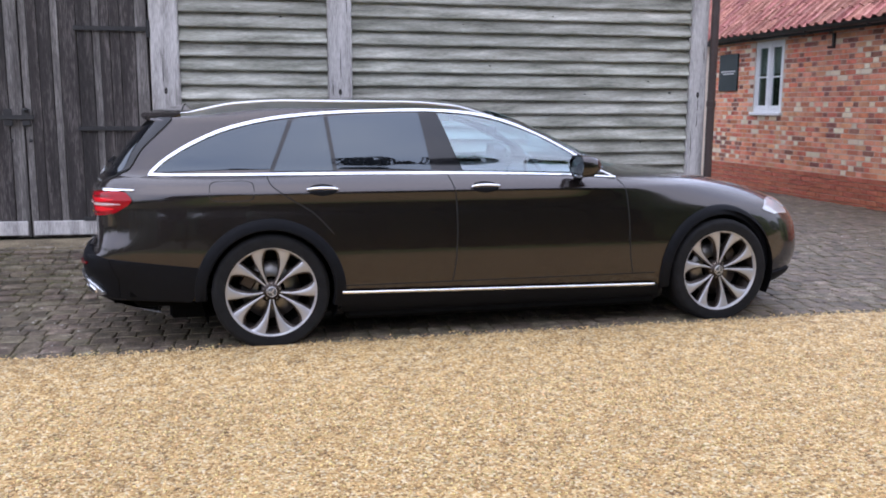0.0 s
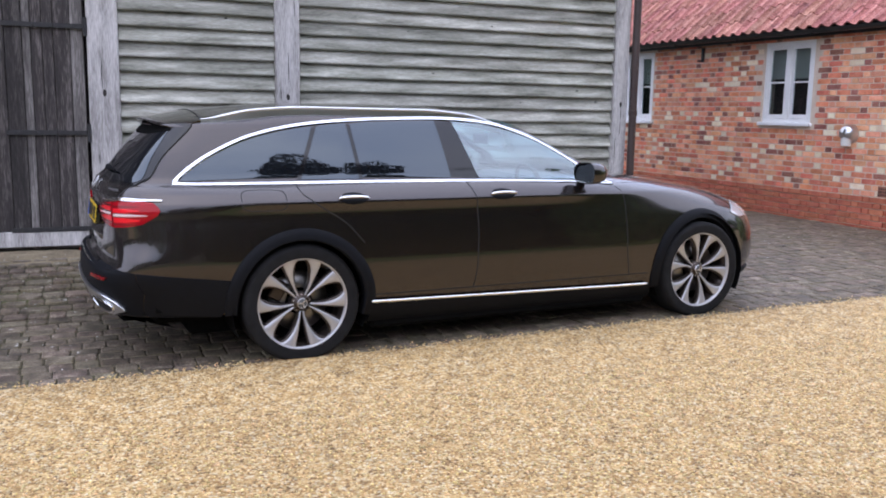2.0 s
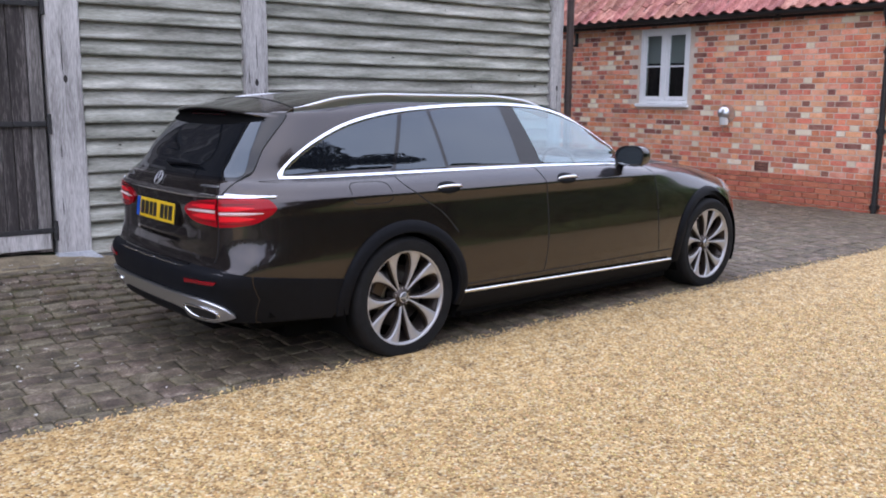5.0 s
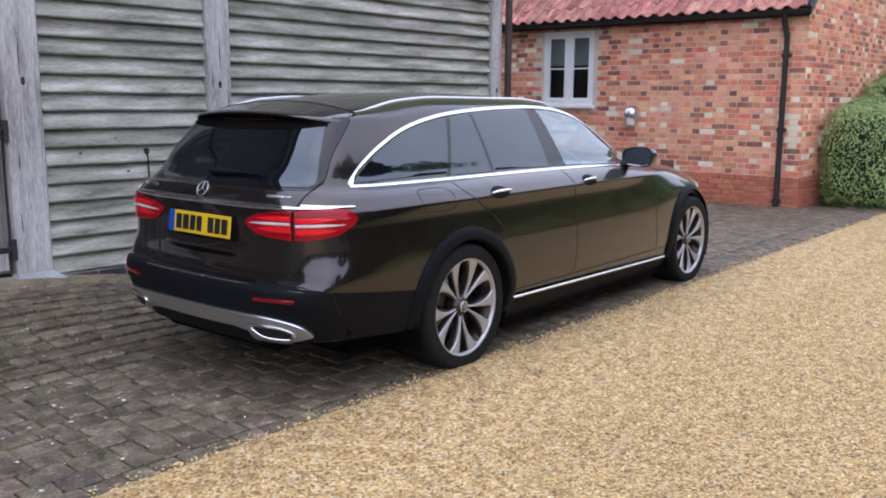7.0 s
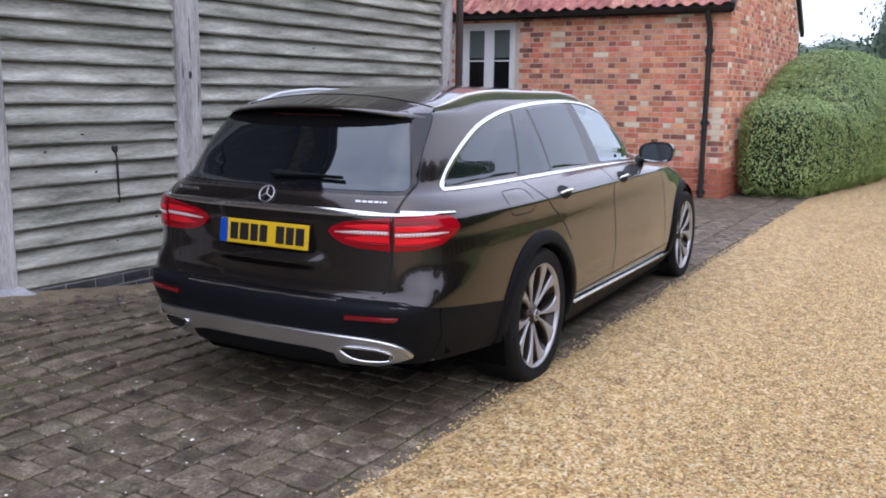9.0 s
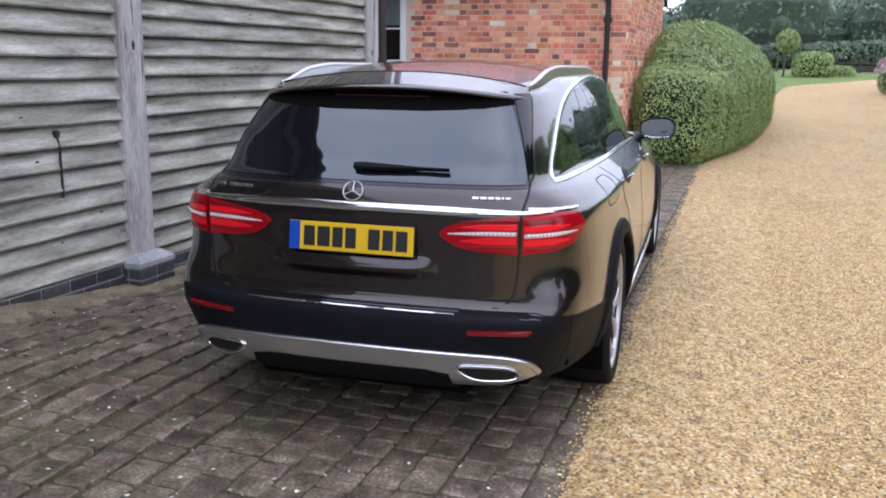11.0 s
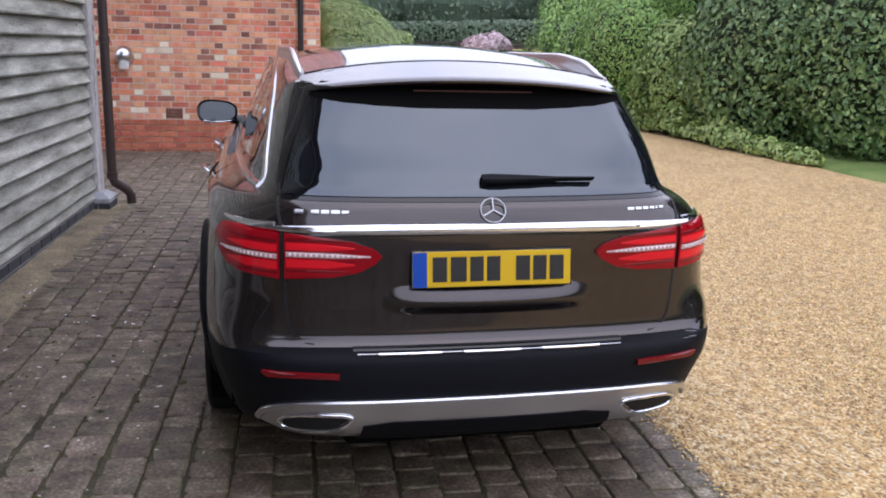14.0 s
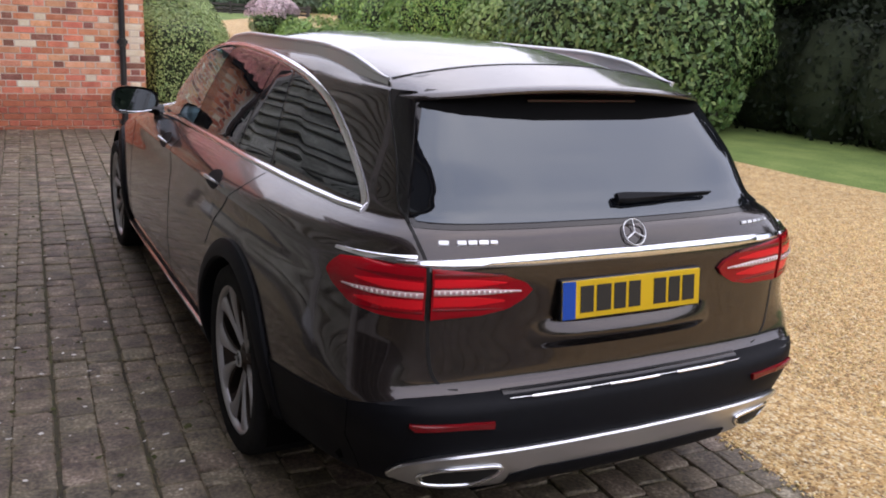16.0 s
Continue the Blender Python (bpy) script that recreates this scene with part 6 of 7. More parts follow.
# ---- hedges, shrubs and trees ----
def leaf_mesh(name, blobs, count, size, seed, mat, power=1.0, depth=0.22, droop=0.25, lump=0.16, low=-0.75, clump=None, ruffle=0.36, shape=None):
    """Many small folded leaves over a cluster of rounded masses (x, y, z, rx, ry, rz); power below 1 squares the masses off."""
    rng = np.random.default_rng(seed)
    bl = np.array(blobs, float)
    area = (bl[:, 3] * bl[:, 4] + bl[:, 4] * bl[:, 5] + bl[:, 3] * bl[:, 5])
    pick = rng.choice(len(bl), size=int(count * 1.9), p=area / area.sum())
    n = len(pick)
    th = rng.uniform(0, 2 * np.pi, n)
    sz = rng.uniform(low, 1, n)
    cz = np.sqrt(1 - sz * sz)
    d = np.stack([cz * np.cos(th), cz * np.sin(th), sz], 1)
    q = np.sign(d) * np.abs(d) ** power
    if power < 0.9:
        # squared-off masses: spread the leaves evenly over a box, then round it
        c = rng.uniform(-1, 1, (n, 3))
        face = rng.integers(0, 3, n)
        c[np.arange(n), face] = rng.choice((-1.0, 1.0), n)
        c[:, 2] = np.maximum(c[:, 2], low - 0.1)
        q = c / (np.abs(c) ** (2 / power)).sum(1, keepdims=True) ** (power / 2)
        d = np.sign(q) * np.abs(q) ** (2 / power - 1)
        d /= np.linalg.norm(d, axis=1, keepdims=True)
    b = bl[pick]
    # soft lumps so that the outline is uneven
    w = (np.sin(3.1 * d[:, 0] * b[:, 3] + 1.7 * b[:, 0]) * np.sin(2.7 * d[:, 1] * b[:, 4] + b[:, 1]) + np.sin(4.3 * d[:, 2] * b[:, 5] + 2.2 * th)) * 0.5
    r = (1 + lump * w - depth * rng.random(n) ** 2.2 + 0.05 * rng.random(n) ** 3)[:, None]
    p = b[:, :3] + q * b[:, 3:6] * r
    if clump:
        # sprays of leaves: each gathers about a shoot, with dark gaps between neighbours
        per, swell = clump
        seeds = rng.choice(n, size=max(8, min(n // 40, int(per * area.sum()))), replace=False)
        shoots = p[seeds]
        best = np.full(n, 1e9)
        for c0 in range(0, n, 4000):
            dd = ((p[c0:c0 + 4000, None, :] - shoots[None]) ** 2).sum(2)
            best[c0:c0 + 4000] = np.sqrt(dd.min(1))
        span = np.median(best) * 1.6
        out = d / np.linalg.norm(d, axis=1, keepdims=True)
        p = p + (out + np.array([0, 0, 0.35])) * (swell * (1 - np.minimum(1.3, best / span) ** 2))[:, None]
    ok = np.ones(n, bool)
    for k in range(len(bl)):
        e = np.abs((p - bl[k, :3]) / bl[k, 3:6])
        ok &= ~(((e ** (2 / power)).sum(1) ** (power / 2) < 0.80) & (pick != k))
    p, d, b = p[ok][:count], (d / b[:, 3:6])[ok][:count], b[ok][:count]
    d /= np.linalg.norm(d, axis=1, keepdims=True)
    if shape:
        p = shape(p)
        d[:, 1] -= 0.35 * np.clip(d[:, 2], 0, 1)
    n = len(p)
    nrm = d + rng.normal(0, ruffle, (n, 3)) + np.array([0, 0, 0.22])
    nrm /= np.linalg.norm(nrm, axis=1, keepdims=True)
    t = rng.normal(0, 1, (n, 3))
    t -= (t * nrm).sum(1, keepdims=True) * nrm
    t /= np.linalg.norm(t, axis=1, keepdims=True)
    t[:, 2] -= droop
    s = np.cross(nrm, t)
    ln = size * rng.uniform(0.65, 1.35, n)[:, None]
    fold = nrm * ln * 0.12
    v = np.stack([p - t * ln * 0.5, p + s * ln * 0.26 + fold, p + t * ln * 0.5, p - s * ln * 0.26 + fold], 1).reshape(-1, 3)
    i = np.arange(n) * 4
    f = np.stack([i, i + 1, i + 2, i, i + 2, i + 3], 1).reshape(-1)
    me = bpy.data.meshes.new(name)
    me.vertices.add(len(v))
    me.vertices.foreach_set("co", v.ravel())
    me.loops.add(len(f))
    me.loops.foreach_set("vertex_index", f.astype(np.int32))
    me.polygons.add(len(f) // 3)
    me.polygons.foreach_set("loop_start", np.arange(0, len(f), 3, dtype=np.int32))
    me.update(calc_edges=True)
    me.materials.append(mat)
    return me


def core_geo(blobs, k=0.80, power=1.0, shape=None):
    g = Geo()
    for x, y, z, rx, ry, rz in blobs:
        rows = []
        for i in range(9):
            a = -math.pi / 2 + math.pi * i / 8
            row = []
            for j in range(16):
                t = 2 * math.pi * j / 16
                d = (math.cos(a) * math.cos(t), math.cos(a) * math.sin(t), math.sin(a))
                q = [math.copysign(abs(c) ** power, c) for c in d]
                row.append((x + k * rx * q[0], y + k * ry * q[1], z + k * rz * q[2]))
            rows.append(row)
        g.grid(rows, True)
    if shape:
        g.v = [tuple(q) for q in shape(np.array(g.v))]
    return g


def shrub(name, label, category, blobs, count, size, seed, mat, group="", core=0.80, **kw):
    x, y = blobs[0][0], blobs[0][1]
    base = Vector((x, y, height(x, y)))
    loc = [(b[0] - base.x, b[1] - base.y, b[2], b[3], b[4], b[5]) for b in blobs]
    t = thing(name, Matrix.Translation(base), label, category, group)
    part("foliage", leaf_mesh("foliage", loc, count, size, seed, mat, **kw), None, t)
    # solid dark cores paint the shade behind the leaves
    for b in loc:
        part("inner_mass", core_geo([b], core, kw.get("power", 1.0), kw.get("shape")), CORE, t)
    rng = random.Random(seed)
    for b in loc[:6]:
        g = Geo().tube([(b[0] + rng.uniform(-0.1, 0.1), b[1] + rng.uniform(-0.1, 0.1), -0.1), (b[0], b[1], b[2])], [0.05, 0.02], 6)
        part("stem", g, BARK, t)
    return t


def hedge_line(k):
    """One length of the clipped hedge: its faces towards the drive and the wall, and its rising, rounded top."""
    x = 9.52 + 0.72 * k
    side = lerp_keys([(9.3, -1.16), (11.0, -1.62), (12.5, -1.95), (14.5, -2.22), (18.0, -2.55)], x)
    top = lerp_keys([(9.0, 1.36), (9.6, 1.37), (10.3, 1.50), (11.2, 1.84), (12.2, 2.10), (14.0, 2.22), (18.0, 2.28)], x)
    wall = -0.10 - 0.02 * (x - 9.0)
    return (x, (side + wall) / 2, top / 2 - 0.02, 0.86, (wall - side) / 2, top / 2 + 0.02)


HEDGE = [hedge_line(k) for k in range(11)]


def hedge_crown(v):
    """Lets the top fall away in a round shoulder on the side of the drive."""
    v = v.copy()
    x = v[:, 0] + HEDGE[0][0]
    mid = np.interp(x, [h[0] for h in HEDGE], [h[1] for h in HEDGE]) - HEDGE[0][1]
    half = np.interp(x, [h[0] for h in HEDGE], [h[4] for h in HEDGE])
    k = np.clip((0.30 - (v[:, 1] - mid) / half) / 1.30, 0, 1)
    v[:, 2] *= 1 - 0.36 * k ** 1.7 * np.clip((x - 9.2) / 1.6, 0, 1)
    return v


shrub("clipped_hedge", "rounded clipped box hedge beside the brick gable", "hedge",
      HEDGE, 240000, 0.031, 1, LEAF_BOX, power=0.44, depth=0.10, lump=0.02, low=-0.95, ruffle=0.24, shape=hedge_crown)
shrub("laurel_bush", "tall glossy laurel bush at the edge of the lawn", "bush",
      [(9.6, -7.45, 1.40, 1.5, 1.35, 1.85), (8.0, -8.05, 1.5, 1.30, 1.25, 1.9), (10.6, -9.2, 3.2, 2.2, 1.6, 2.3), (8.2, -9.3, 3.9, 2.0, 1.4, 1.9)], 76000, 0.092, 2, LEAF_LAUREL, depth=0.42, lump=0.14, low=-0.95, clump=(12, 0.14))
shrub("rounded_shrub", "large rounded green shrub beside the gravel drive", "shrub",
      [(13.6, -6.60, 1.20, 1.3, 0.98, 1.45), (14.9, -7.7, 1.75, 1.5, 1.3, 1.9)], 56000, 0.060, 3, LEAF_SHRUB, depth=0.30, lump=0.14, low=-0.95, clump=(18, 0.12))
shrub("broadleaf_shrub", "mid-height broad-leaved shrub at the drive edge", "shrub",
      [(11.2, -6.80, 0.92, 1.0, 0.80, 1.05)], 13000, 0.085, 15, LEAF_BROAD, depth=0.40, lump=0.2, low=-0.9, clump=(22, 0.11))
shrub("rounded_shrub", "large green shrub beside the gravel drive", "shrub",
      [(16.6, -7.2, 1.0, 1.7, 1.25, 1.35), (19.3, -7.7, 1.1, 1.9, 1.3, 1.4), (17.8, -9.2, 2.2, 2.3, 1.8, 2.3)], 44000, 0.075, 4, LEAF_SHRUB, depth=0.28, lump=0.14, low=-0.95, clump=(10, 0.14))
shrub("tall_shrub", "tall light green shrub further down the drive", "shrub",
      [(22.5, -9.6, 2.2, 2.3, 1.8, 2.4), (21.0, -10.5, 2.8, 2.4, 2.0, 1.8), (25.5, -11.5, 2.2, 2.6, 2.2, 2.4)], 22000, 0.14, 5, LEAF_SHRUB, depth=0.3, lump=0.16, clump=(5, 0.2))
bush = shrub("pink_flowering_bush", "low bush with pale pink flowers over dark leaves", "bush", [(25.4, -6.35, 0.42, 0.62, 0.50, 0.48), (26.1, -7.1, 0.42, 0.70, 0.6, 0.48)], 3600, 0.08, 6, LEAF_LAUREL, lump=0.12, low=-0.95)
part("blossom", leaf_mesh("blossom", [(0.0, 0.0, 0.72, 0.60, 0.50, 0.36), (0.6, -0.65, 0.86, 0.70, 0.60, 0.34)], 3400, 0.085, 26, PETAL, depth=0.5, lump=0.35, low=-0.3, clump=(9, 0.10)), None, bush, "pale pink flowers")
shrub("edge_shrubs", "low leafy shrubs spilling over the drive edge", "shrubs", [(14.9, -6.10, 0.30, 0.75, 0.5, 0.42), (16.6, -6.15, 0.45, 0.85, 0.6, 0.55), (18.6, -6.30, 0.42, 0.95, 0.6, 0.52), (20.6, -6.40, 0.50, 0.95, 0.65, 0.6), (22.6, -6.60, 0.42, 0.95, 0.6, 0.50), (24.3, -7.0, 0.5, 0.8, 0.6, 0.55)], 24000, 0.060, 14, LEAF_SHRUB, core=0.62, depth=0.35, lump=0.25, low=-0.95, clump=(24, 0.08))
shrub("low_plants", "low yellow-green plants at the drive edge", "plants", [(7.2, -6.42, 0.06, 0.45, 0.20, 0.16), (7.9, -6.36, 0.08, 0.42, 0.22, 0.18), (8.6, -6.30, 0.10, 0.40, 0.24, 0.22), (9.3, -6.32, 0.14, 0.5, 0.28, 0.32), (10.0, -6.28, 0.10, 0.42, 0.26, 0.24), (10.7, -6.26, 0.16, 0.5, 0.28, 0.34), (11.4, -6.20, 0.10, 0.45, 0.24, 0.24), (12.1, -6.05, 0.12, 0.45, 0.24, 0.28), (12.8, -5.98, 0.12, 0.45, 0.24, 0.26), (13.6, -5.95, 0.14, 0.5, 0.26, 0.28)], 9600, 0.075, 7, LEAF_YOUNG, core=0.42, low=-0.2, lump=0.45, depth=0.5)
shrub("round_topiary", "small round clipped bush across the drive", "bush", [(34.0, -3.76, 1.40, 0.46, 0.46, 0.46)], 2600, 0.06, 8, LEAF_BOX, lump=0.05, low=-1.0)
shrub("round_topiary", "round clipped bush at the back of the grass", "bush", [(38.0, -3.68, 1.96, 0.42, 0.42, 0.42)], 2600, 0.07, 18, LEAF_WOOD, lump=0.05, low=-1.0)
shrub("low_hedge", "low dark clipped hedge on the grass", "hedge", [(34.2, -4.75, 0.45, 0.7, 0.75, 0.55), (35.2, -5.9, 0.18, 0.7, 0.55, 0.28)], 6000, 0.08, 9, LEAF_BOX, power=0.6, lump=0.05, low=-0.95)
shrub("long_hedge", "long clipped hedge at the far end of the drive", "hedge", [(42.5, -2.4 - 2.0 * k, 0.55 + 0.045 * k, 1.0, 1.4, 0.50 + 0.045 * k) for k in range(7)], 16000, 0.16, 10, LEAF_WOOD, power=0.6, lump=0.05)

# rough grass below the hedge's far end
g = Geo()
rows = []
for x in steps(16, 40, 1.0):
    b = lerp_keys(NEAR_BANK, x)
    rows.append([(x, b - 0.1 + 7.0 * j / 8, height(x, b) + 0.02 - (0.05 if j == 0 else 0)) for j in range(9)])
g.grid(rows)
tagged(part("grass_verge", g, LAWN, None, "", True), "mown grass on the inside of the bend", "grass", "", "structure")

fence = thing("rail_fence", Matrix.Translation((37.5, 0, height(37.5, -8))), "dark post and rail fence before the far hedge", "fence")
for k in range(7):
    part("fence_post", Geo().box((0, -4.6 - 1.2 * k, -0.2), (0.12, -4.48 - 1.2 * k, 0.55), None, 0.01), FENCEWOOD, fence)
for z in (0.06, 0.22, 0.38):
    part("fence_rail", Geo().box((0.02, -11.9, z), (0.07, -4.4, z + 0.10), None, 0.008), FENCEWOOD, fence)


def tree(x, y, h, crown, seed, mat, leaves, size, label, name="tree", bare=0.25):
    base = height(x, y)
    t = thing(name, Matrix.Translation((x, y, base)), label, "tree")
    rng = random.Random(seed)
    g = Geo()
    top = []
    g.tube([(0, 0, -0.1), (0.05, 0.03, h * 0.25), (-0.05, 0.1, h * 0.6), (0.05, 0.0, h * 0.92)], [0.022 * h, 0.018 * h, 0.011 * h, 0.003 * h], 9)
    for k in range(11):
        a, z = k * 2.4 + rng.random(), h * (bare + (0.9 - bare) * k / 11)
        ln = crown * rng.uniform(0.6, 0.95) * (1.1 - 0.6 * k / 11)
        e = Vector((ln * math.cos(a), ln * math.sin(a), z + ln * 0.35))
        g.tube([(0, 0, z), tuple(e * 0.5 + Vector((0, 0, z * 0.5 + 0.1))), tuple(e)], [0.007 * h, 0.005 * h, 0.002 * h], 6)
        top.append(e)
    part("trunk", g, BARK, t)
    blobs = [(p.x, p.y, p.z, crown * rng.uniform(0.34, 0.5), crown * rng.uniform(0.34, 0.5), crown * rng.uniform(0.28, 0.42)) for p in top] + [(0, 0, h * 0.9, crown * 0.45, crown * 0.45, h * 0.14)]
    part("crown", leaf_mesh("crown", blobs, leaves, size, seed, mat, lump=0.25, depth=0.6, low=-1.0), None, t)
    return t


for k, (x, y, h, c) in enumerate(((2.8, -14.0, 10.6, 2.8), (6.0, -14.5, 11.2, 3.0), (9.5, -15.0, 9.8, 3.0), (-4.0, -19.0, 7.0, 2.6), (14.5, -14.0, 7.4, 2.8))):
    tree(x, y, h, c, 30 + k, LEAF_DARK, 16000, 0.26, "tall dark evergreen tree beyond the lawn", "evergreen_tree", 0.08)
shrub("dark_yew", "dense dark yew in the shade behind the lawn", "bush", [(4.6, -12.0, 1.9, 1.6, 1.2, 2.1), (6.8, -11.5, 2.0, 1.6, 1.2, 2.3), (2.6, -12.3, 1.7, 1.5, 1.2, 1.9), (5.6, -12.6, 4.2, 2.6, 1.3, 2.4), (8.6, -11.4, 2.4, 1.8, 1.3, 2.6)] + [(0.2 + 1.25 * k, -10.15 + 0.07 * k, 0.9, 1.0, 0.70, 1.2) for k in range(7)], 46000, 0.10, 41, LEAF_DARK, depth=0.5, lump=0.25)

# woods all round, beyond the garden
WOODS = []
rng = random.Random(77)
for k in range(70):
    a = radians(-75 + 150 * k / 69)
    d = rng.uniform(52, 78)
    low = 0.5 if a > 0.0 else 1.0   # half height on this side, so sky shows there in the camera's view
    WOODS.append((d * math.cos(a) - 2, d * math.sin(a), 1.8 + low * rng.uniform(1.5, 3.5), rng.uniform(3, 5), rng.uniform(3, 5), low * rng.uniform(3, 5.0)))
# unseen woods behind the camera, added to darken the horizon in reflections
for k in range(46):
    a = radians(78 + 204 * k / 45)
    d = rng.uniform(48, 70)
    WOODS.append((d * math.cos(a), d * math.sin(a), rng.uniform(2.5, 4.5), rng.uniform(4, 6), rng.uniform(4, 6), rng.uniform(4, 6)))
tagged(part("woods", leaf_mesh("woods", WOODS, 190000, 0.34, 12, LEAF_WOOD, lump=0.2, depth=0.4), None, None), "dark green woodland beyond the garden", "woods", "", "stuff")
# solid shells inside the crowns; the wood's shade is put into their colour
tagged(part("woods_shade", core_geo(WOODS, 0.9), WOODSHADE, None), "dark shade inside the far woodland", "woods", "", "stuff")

# ---- pieces of walls, roofs and paving ----
def flemish(wall, rng, along, v0, v1, z0, top, skip, place, budget):
    """Bricks in Flemish bond; the nearest are objects of their own, the rest one mesh to a colour."""
    kinds, rest = {}, {}
    made = 0
    c, z = 0, z0
    while z < z0 + 3.6:
        pos = v0 - (0.166 if c % 2 else 0.0)
        k = 0
        while pos < v1:
            ln = 0.215 if k % 2 == 0 else 0.1025
            a, e = max(pos, v0), min(pos + ln, v1)
            pos += ln + 0.0095
            e -= 0.002
            k += 1
            if e - a < 0.03 or top((a + e) / 2) < z + 0.068:
                continue
            if skip(a, e, z):
                continue
            low = z < 0.46
            r = rng.random()
            head = ln < 0.15
            if low:
                kind = 4
            elif head:
                kind = 3 if r < (0.22 if z < 1.5 else 0.07) else 2 if r < 0.36 else 0 if r < 0.66 else 1
            else:
                kind = 3 if r < 0.065 else 2 if r < 0.15 else 0 if r < 0.52 else 1
            o = rng.uniform(0.003, 0.008) + (0.014 if low else 0)
            key = (round(e - a, 2), kind)
            if made < budget(a, z):
                if key not in kinds:
                    kinds[key] = Geo().box((0, 0, 0), (0.03, key[0], 0.0630), None, 0.003).mesh("brick")
                    kinds[key].materials.append((BRICKS + [PLINTHBRICK])[kind])
                part("brick", kinds[key], None, wall, m=place(a, z, o, key[0]))
                made += 1
            else:
                g = rest.setdefault(kind, Geo())
                g.box((0, 0, 0), (0.03, e - a, 0.0630), place(a, z, o, e - a), 0.003)
        z += 0.075
        c += 1
    for kind, g in rest.items():
        me = g.mesh("bricks")
        me.materials.append(BRICK_REST[kind])
        tagged(part("bricks", me, None, wall), "", "", "", "stuff")


BRICK_REST = []
for mt in BRICKS + [PLINTHBRICK]:
    cp = mt.copy()
    nodes, links = cp.node_tree.nodes, cp.node_tree.links
    gnode = [q for q in nodes if q.bl_idname == "ShaderNodeNewGeometry"][0]
    inode = [q for q in nodes if q.bl_idname == "ShaderNodeObjectInfo"][0]
    for lk in [q for q in links if q.from_node == inode]:
        links.new(gnode.outputs["Random Per Island"], lk.to_socket)
    BRICK_REST.append(cp)

flemish(HWALL, random.Random(5), "v", VC, 6.6, 0.02, lambda v: EAVE - 0.02,
        lambda a, e, z: any(e > v0 - 0.005 and a < v1 + 0.005 and z + 0.066 > z0 - 0.02 and z < z1 for v0, v1, z0, z1 in OPEN) or (a > -0.44 and e < -0.16 and 0.46 < z < 0.60),
        lambda a, z, o, w: Matrix.Translation((HU - o, a, z)), lambda a, z: 300 if -2.1 < a < 1.2 and z > 0.4 else 0)
flemish(HGABLE, random.Random(8), "u", HU - 0.004, HU + 5.4, 0.02, lambda u: EAVE + 2.35 * (1 - abs(u - HU - 2.7) / 2.7) - 0.06,
        lambda a, e, z: False,
        lambda a, z, o, w: Matrix.Translation((a + w, VC - o, z)) @ Matrix.Rotation(radians(90), 4, "Z"), lambda a, z: 150 if a < HU + 2.2 and 1.3 < z else 0)
part("air_brick", Geo().box((HU - 0.012, -0.405, 0.475), (HU + 0.02, -0.195, 0.61), None, 0.004), BRICKS[2], HWALL, "brown terracotta air brick")
for i in range(3):
    for j in range(6):
        part("air_slot", Geo().box((HU - 0.014, -0.392 + 0.033 * j, 0.490 + 0.038 * i), (HU - 0.0125, -0.374 + 0.033 * j, 0.514 + 0.038 * i)), SEAM, HWALL)


def pantiles():
    slope = 2.35 / 2.7
    ang = math.atan(slope)
    n = 10
    rows = []
    for s, lift in ((-0.01, 0.0), (0.36, -0.012)):
        rows.append([(s, -0.105 + 0.23 * j / n, lift + 0.045 + 0.028 * math.sin(2 * math.pi * (j / n) + 0.6)) for j in range(n + 1)])
    g = Geo()
    g.grid(rows)
    low = [(p[0], p[1], p[2] - 0.016) for p in rows[0]]
    g.grid([low, rows[0]])
    base = g.mesh("pantile")
    base.shade_smooth()
    base.set_sharp_from_angle(angle=radians(40))
    base.materials.append(TILE)
    rng = random.Random(3)
    restg = Geo()
    count = 0
    for r in range(9):
        v = VC - 0.02
        while v < 8.8:
            m = (Matrix.Translation((HU - 0.17, 0, EAVE + 0.0)) @ Matrix.Rotation(-ang, 4, "Y") @ Matrix.Translation((0.315 * r, v + 0.105, rng.uniform(-0.004, 0.004)))
                 @ Matrix.Rotation(rng.uniform(-0.012, 0.012), 4, "Z"))
            if count < 300 and r < 6 and v < 7.5:
                part("pantile", base, None, HROOF, m=m)
                count += 1
            else:
                restg.add([m @ Vector(p) for p in g.v], g.f)
            v += 0.205
    me = restg.mesh("pantiles", True)
    me.materials.append(TILE_REST)
    tagged(part("pantiles", me, None, HROOF), "", "", "", "stuff")


TILE_REST = TILE.copy()
for lk in [q for q in TILE_REST.node_tree.links if q.from_node.bl_idname == "ShaderNodeObjectInfo"]:
    TILE_REST.node_tree.links.new([q for q in TILE_REST.node_tree.nodes if q.bl_idname == "ShaderNodeNewGeometry"][0].outputs["Random Per Island"], lk.to_socket)
pantiles()


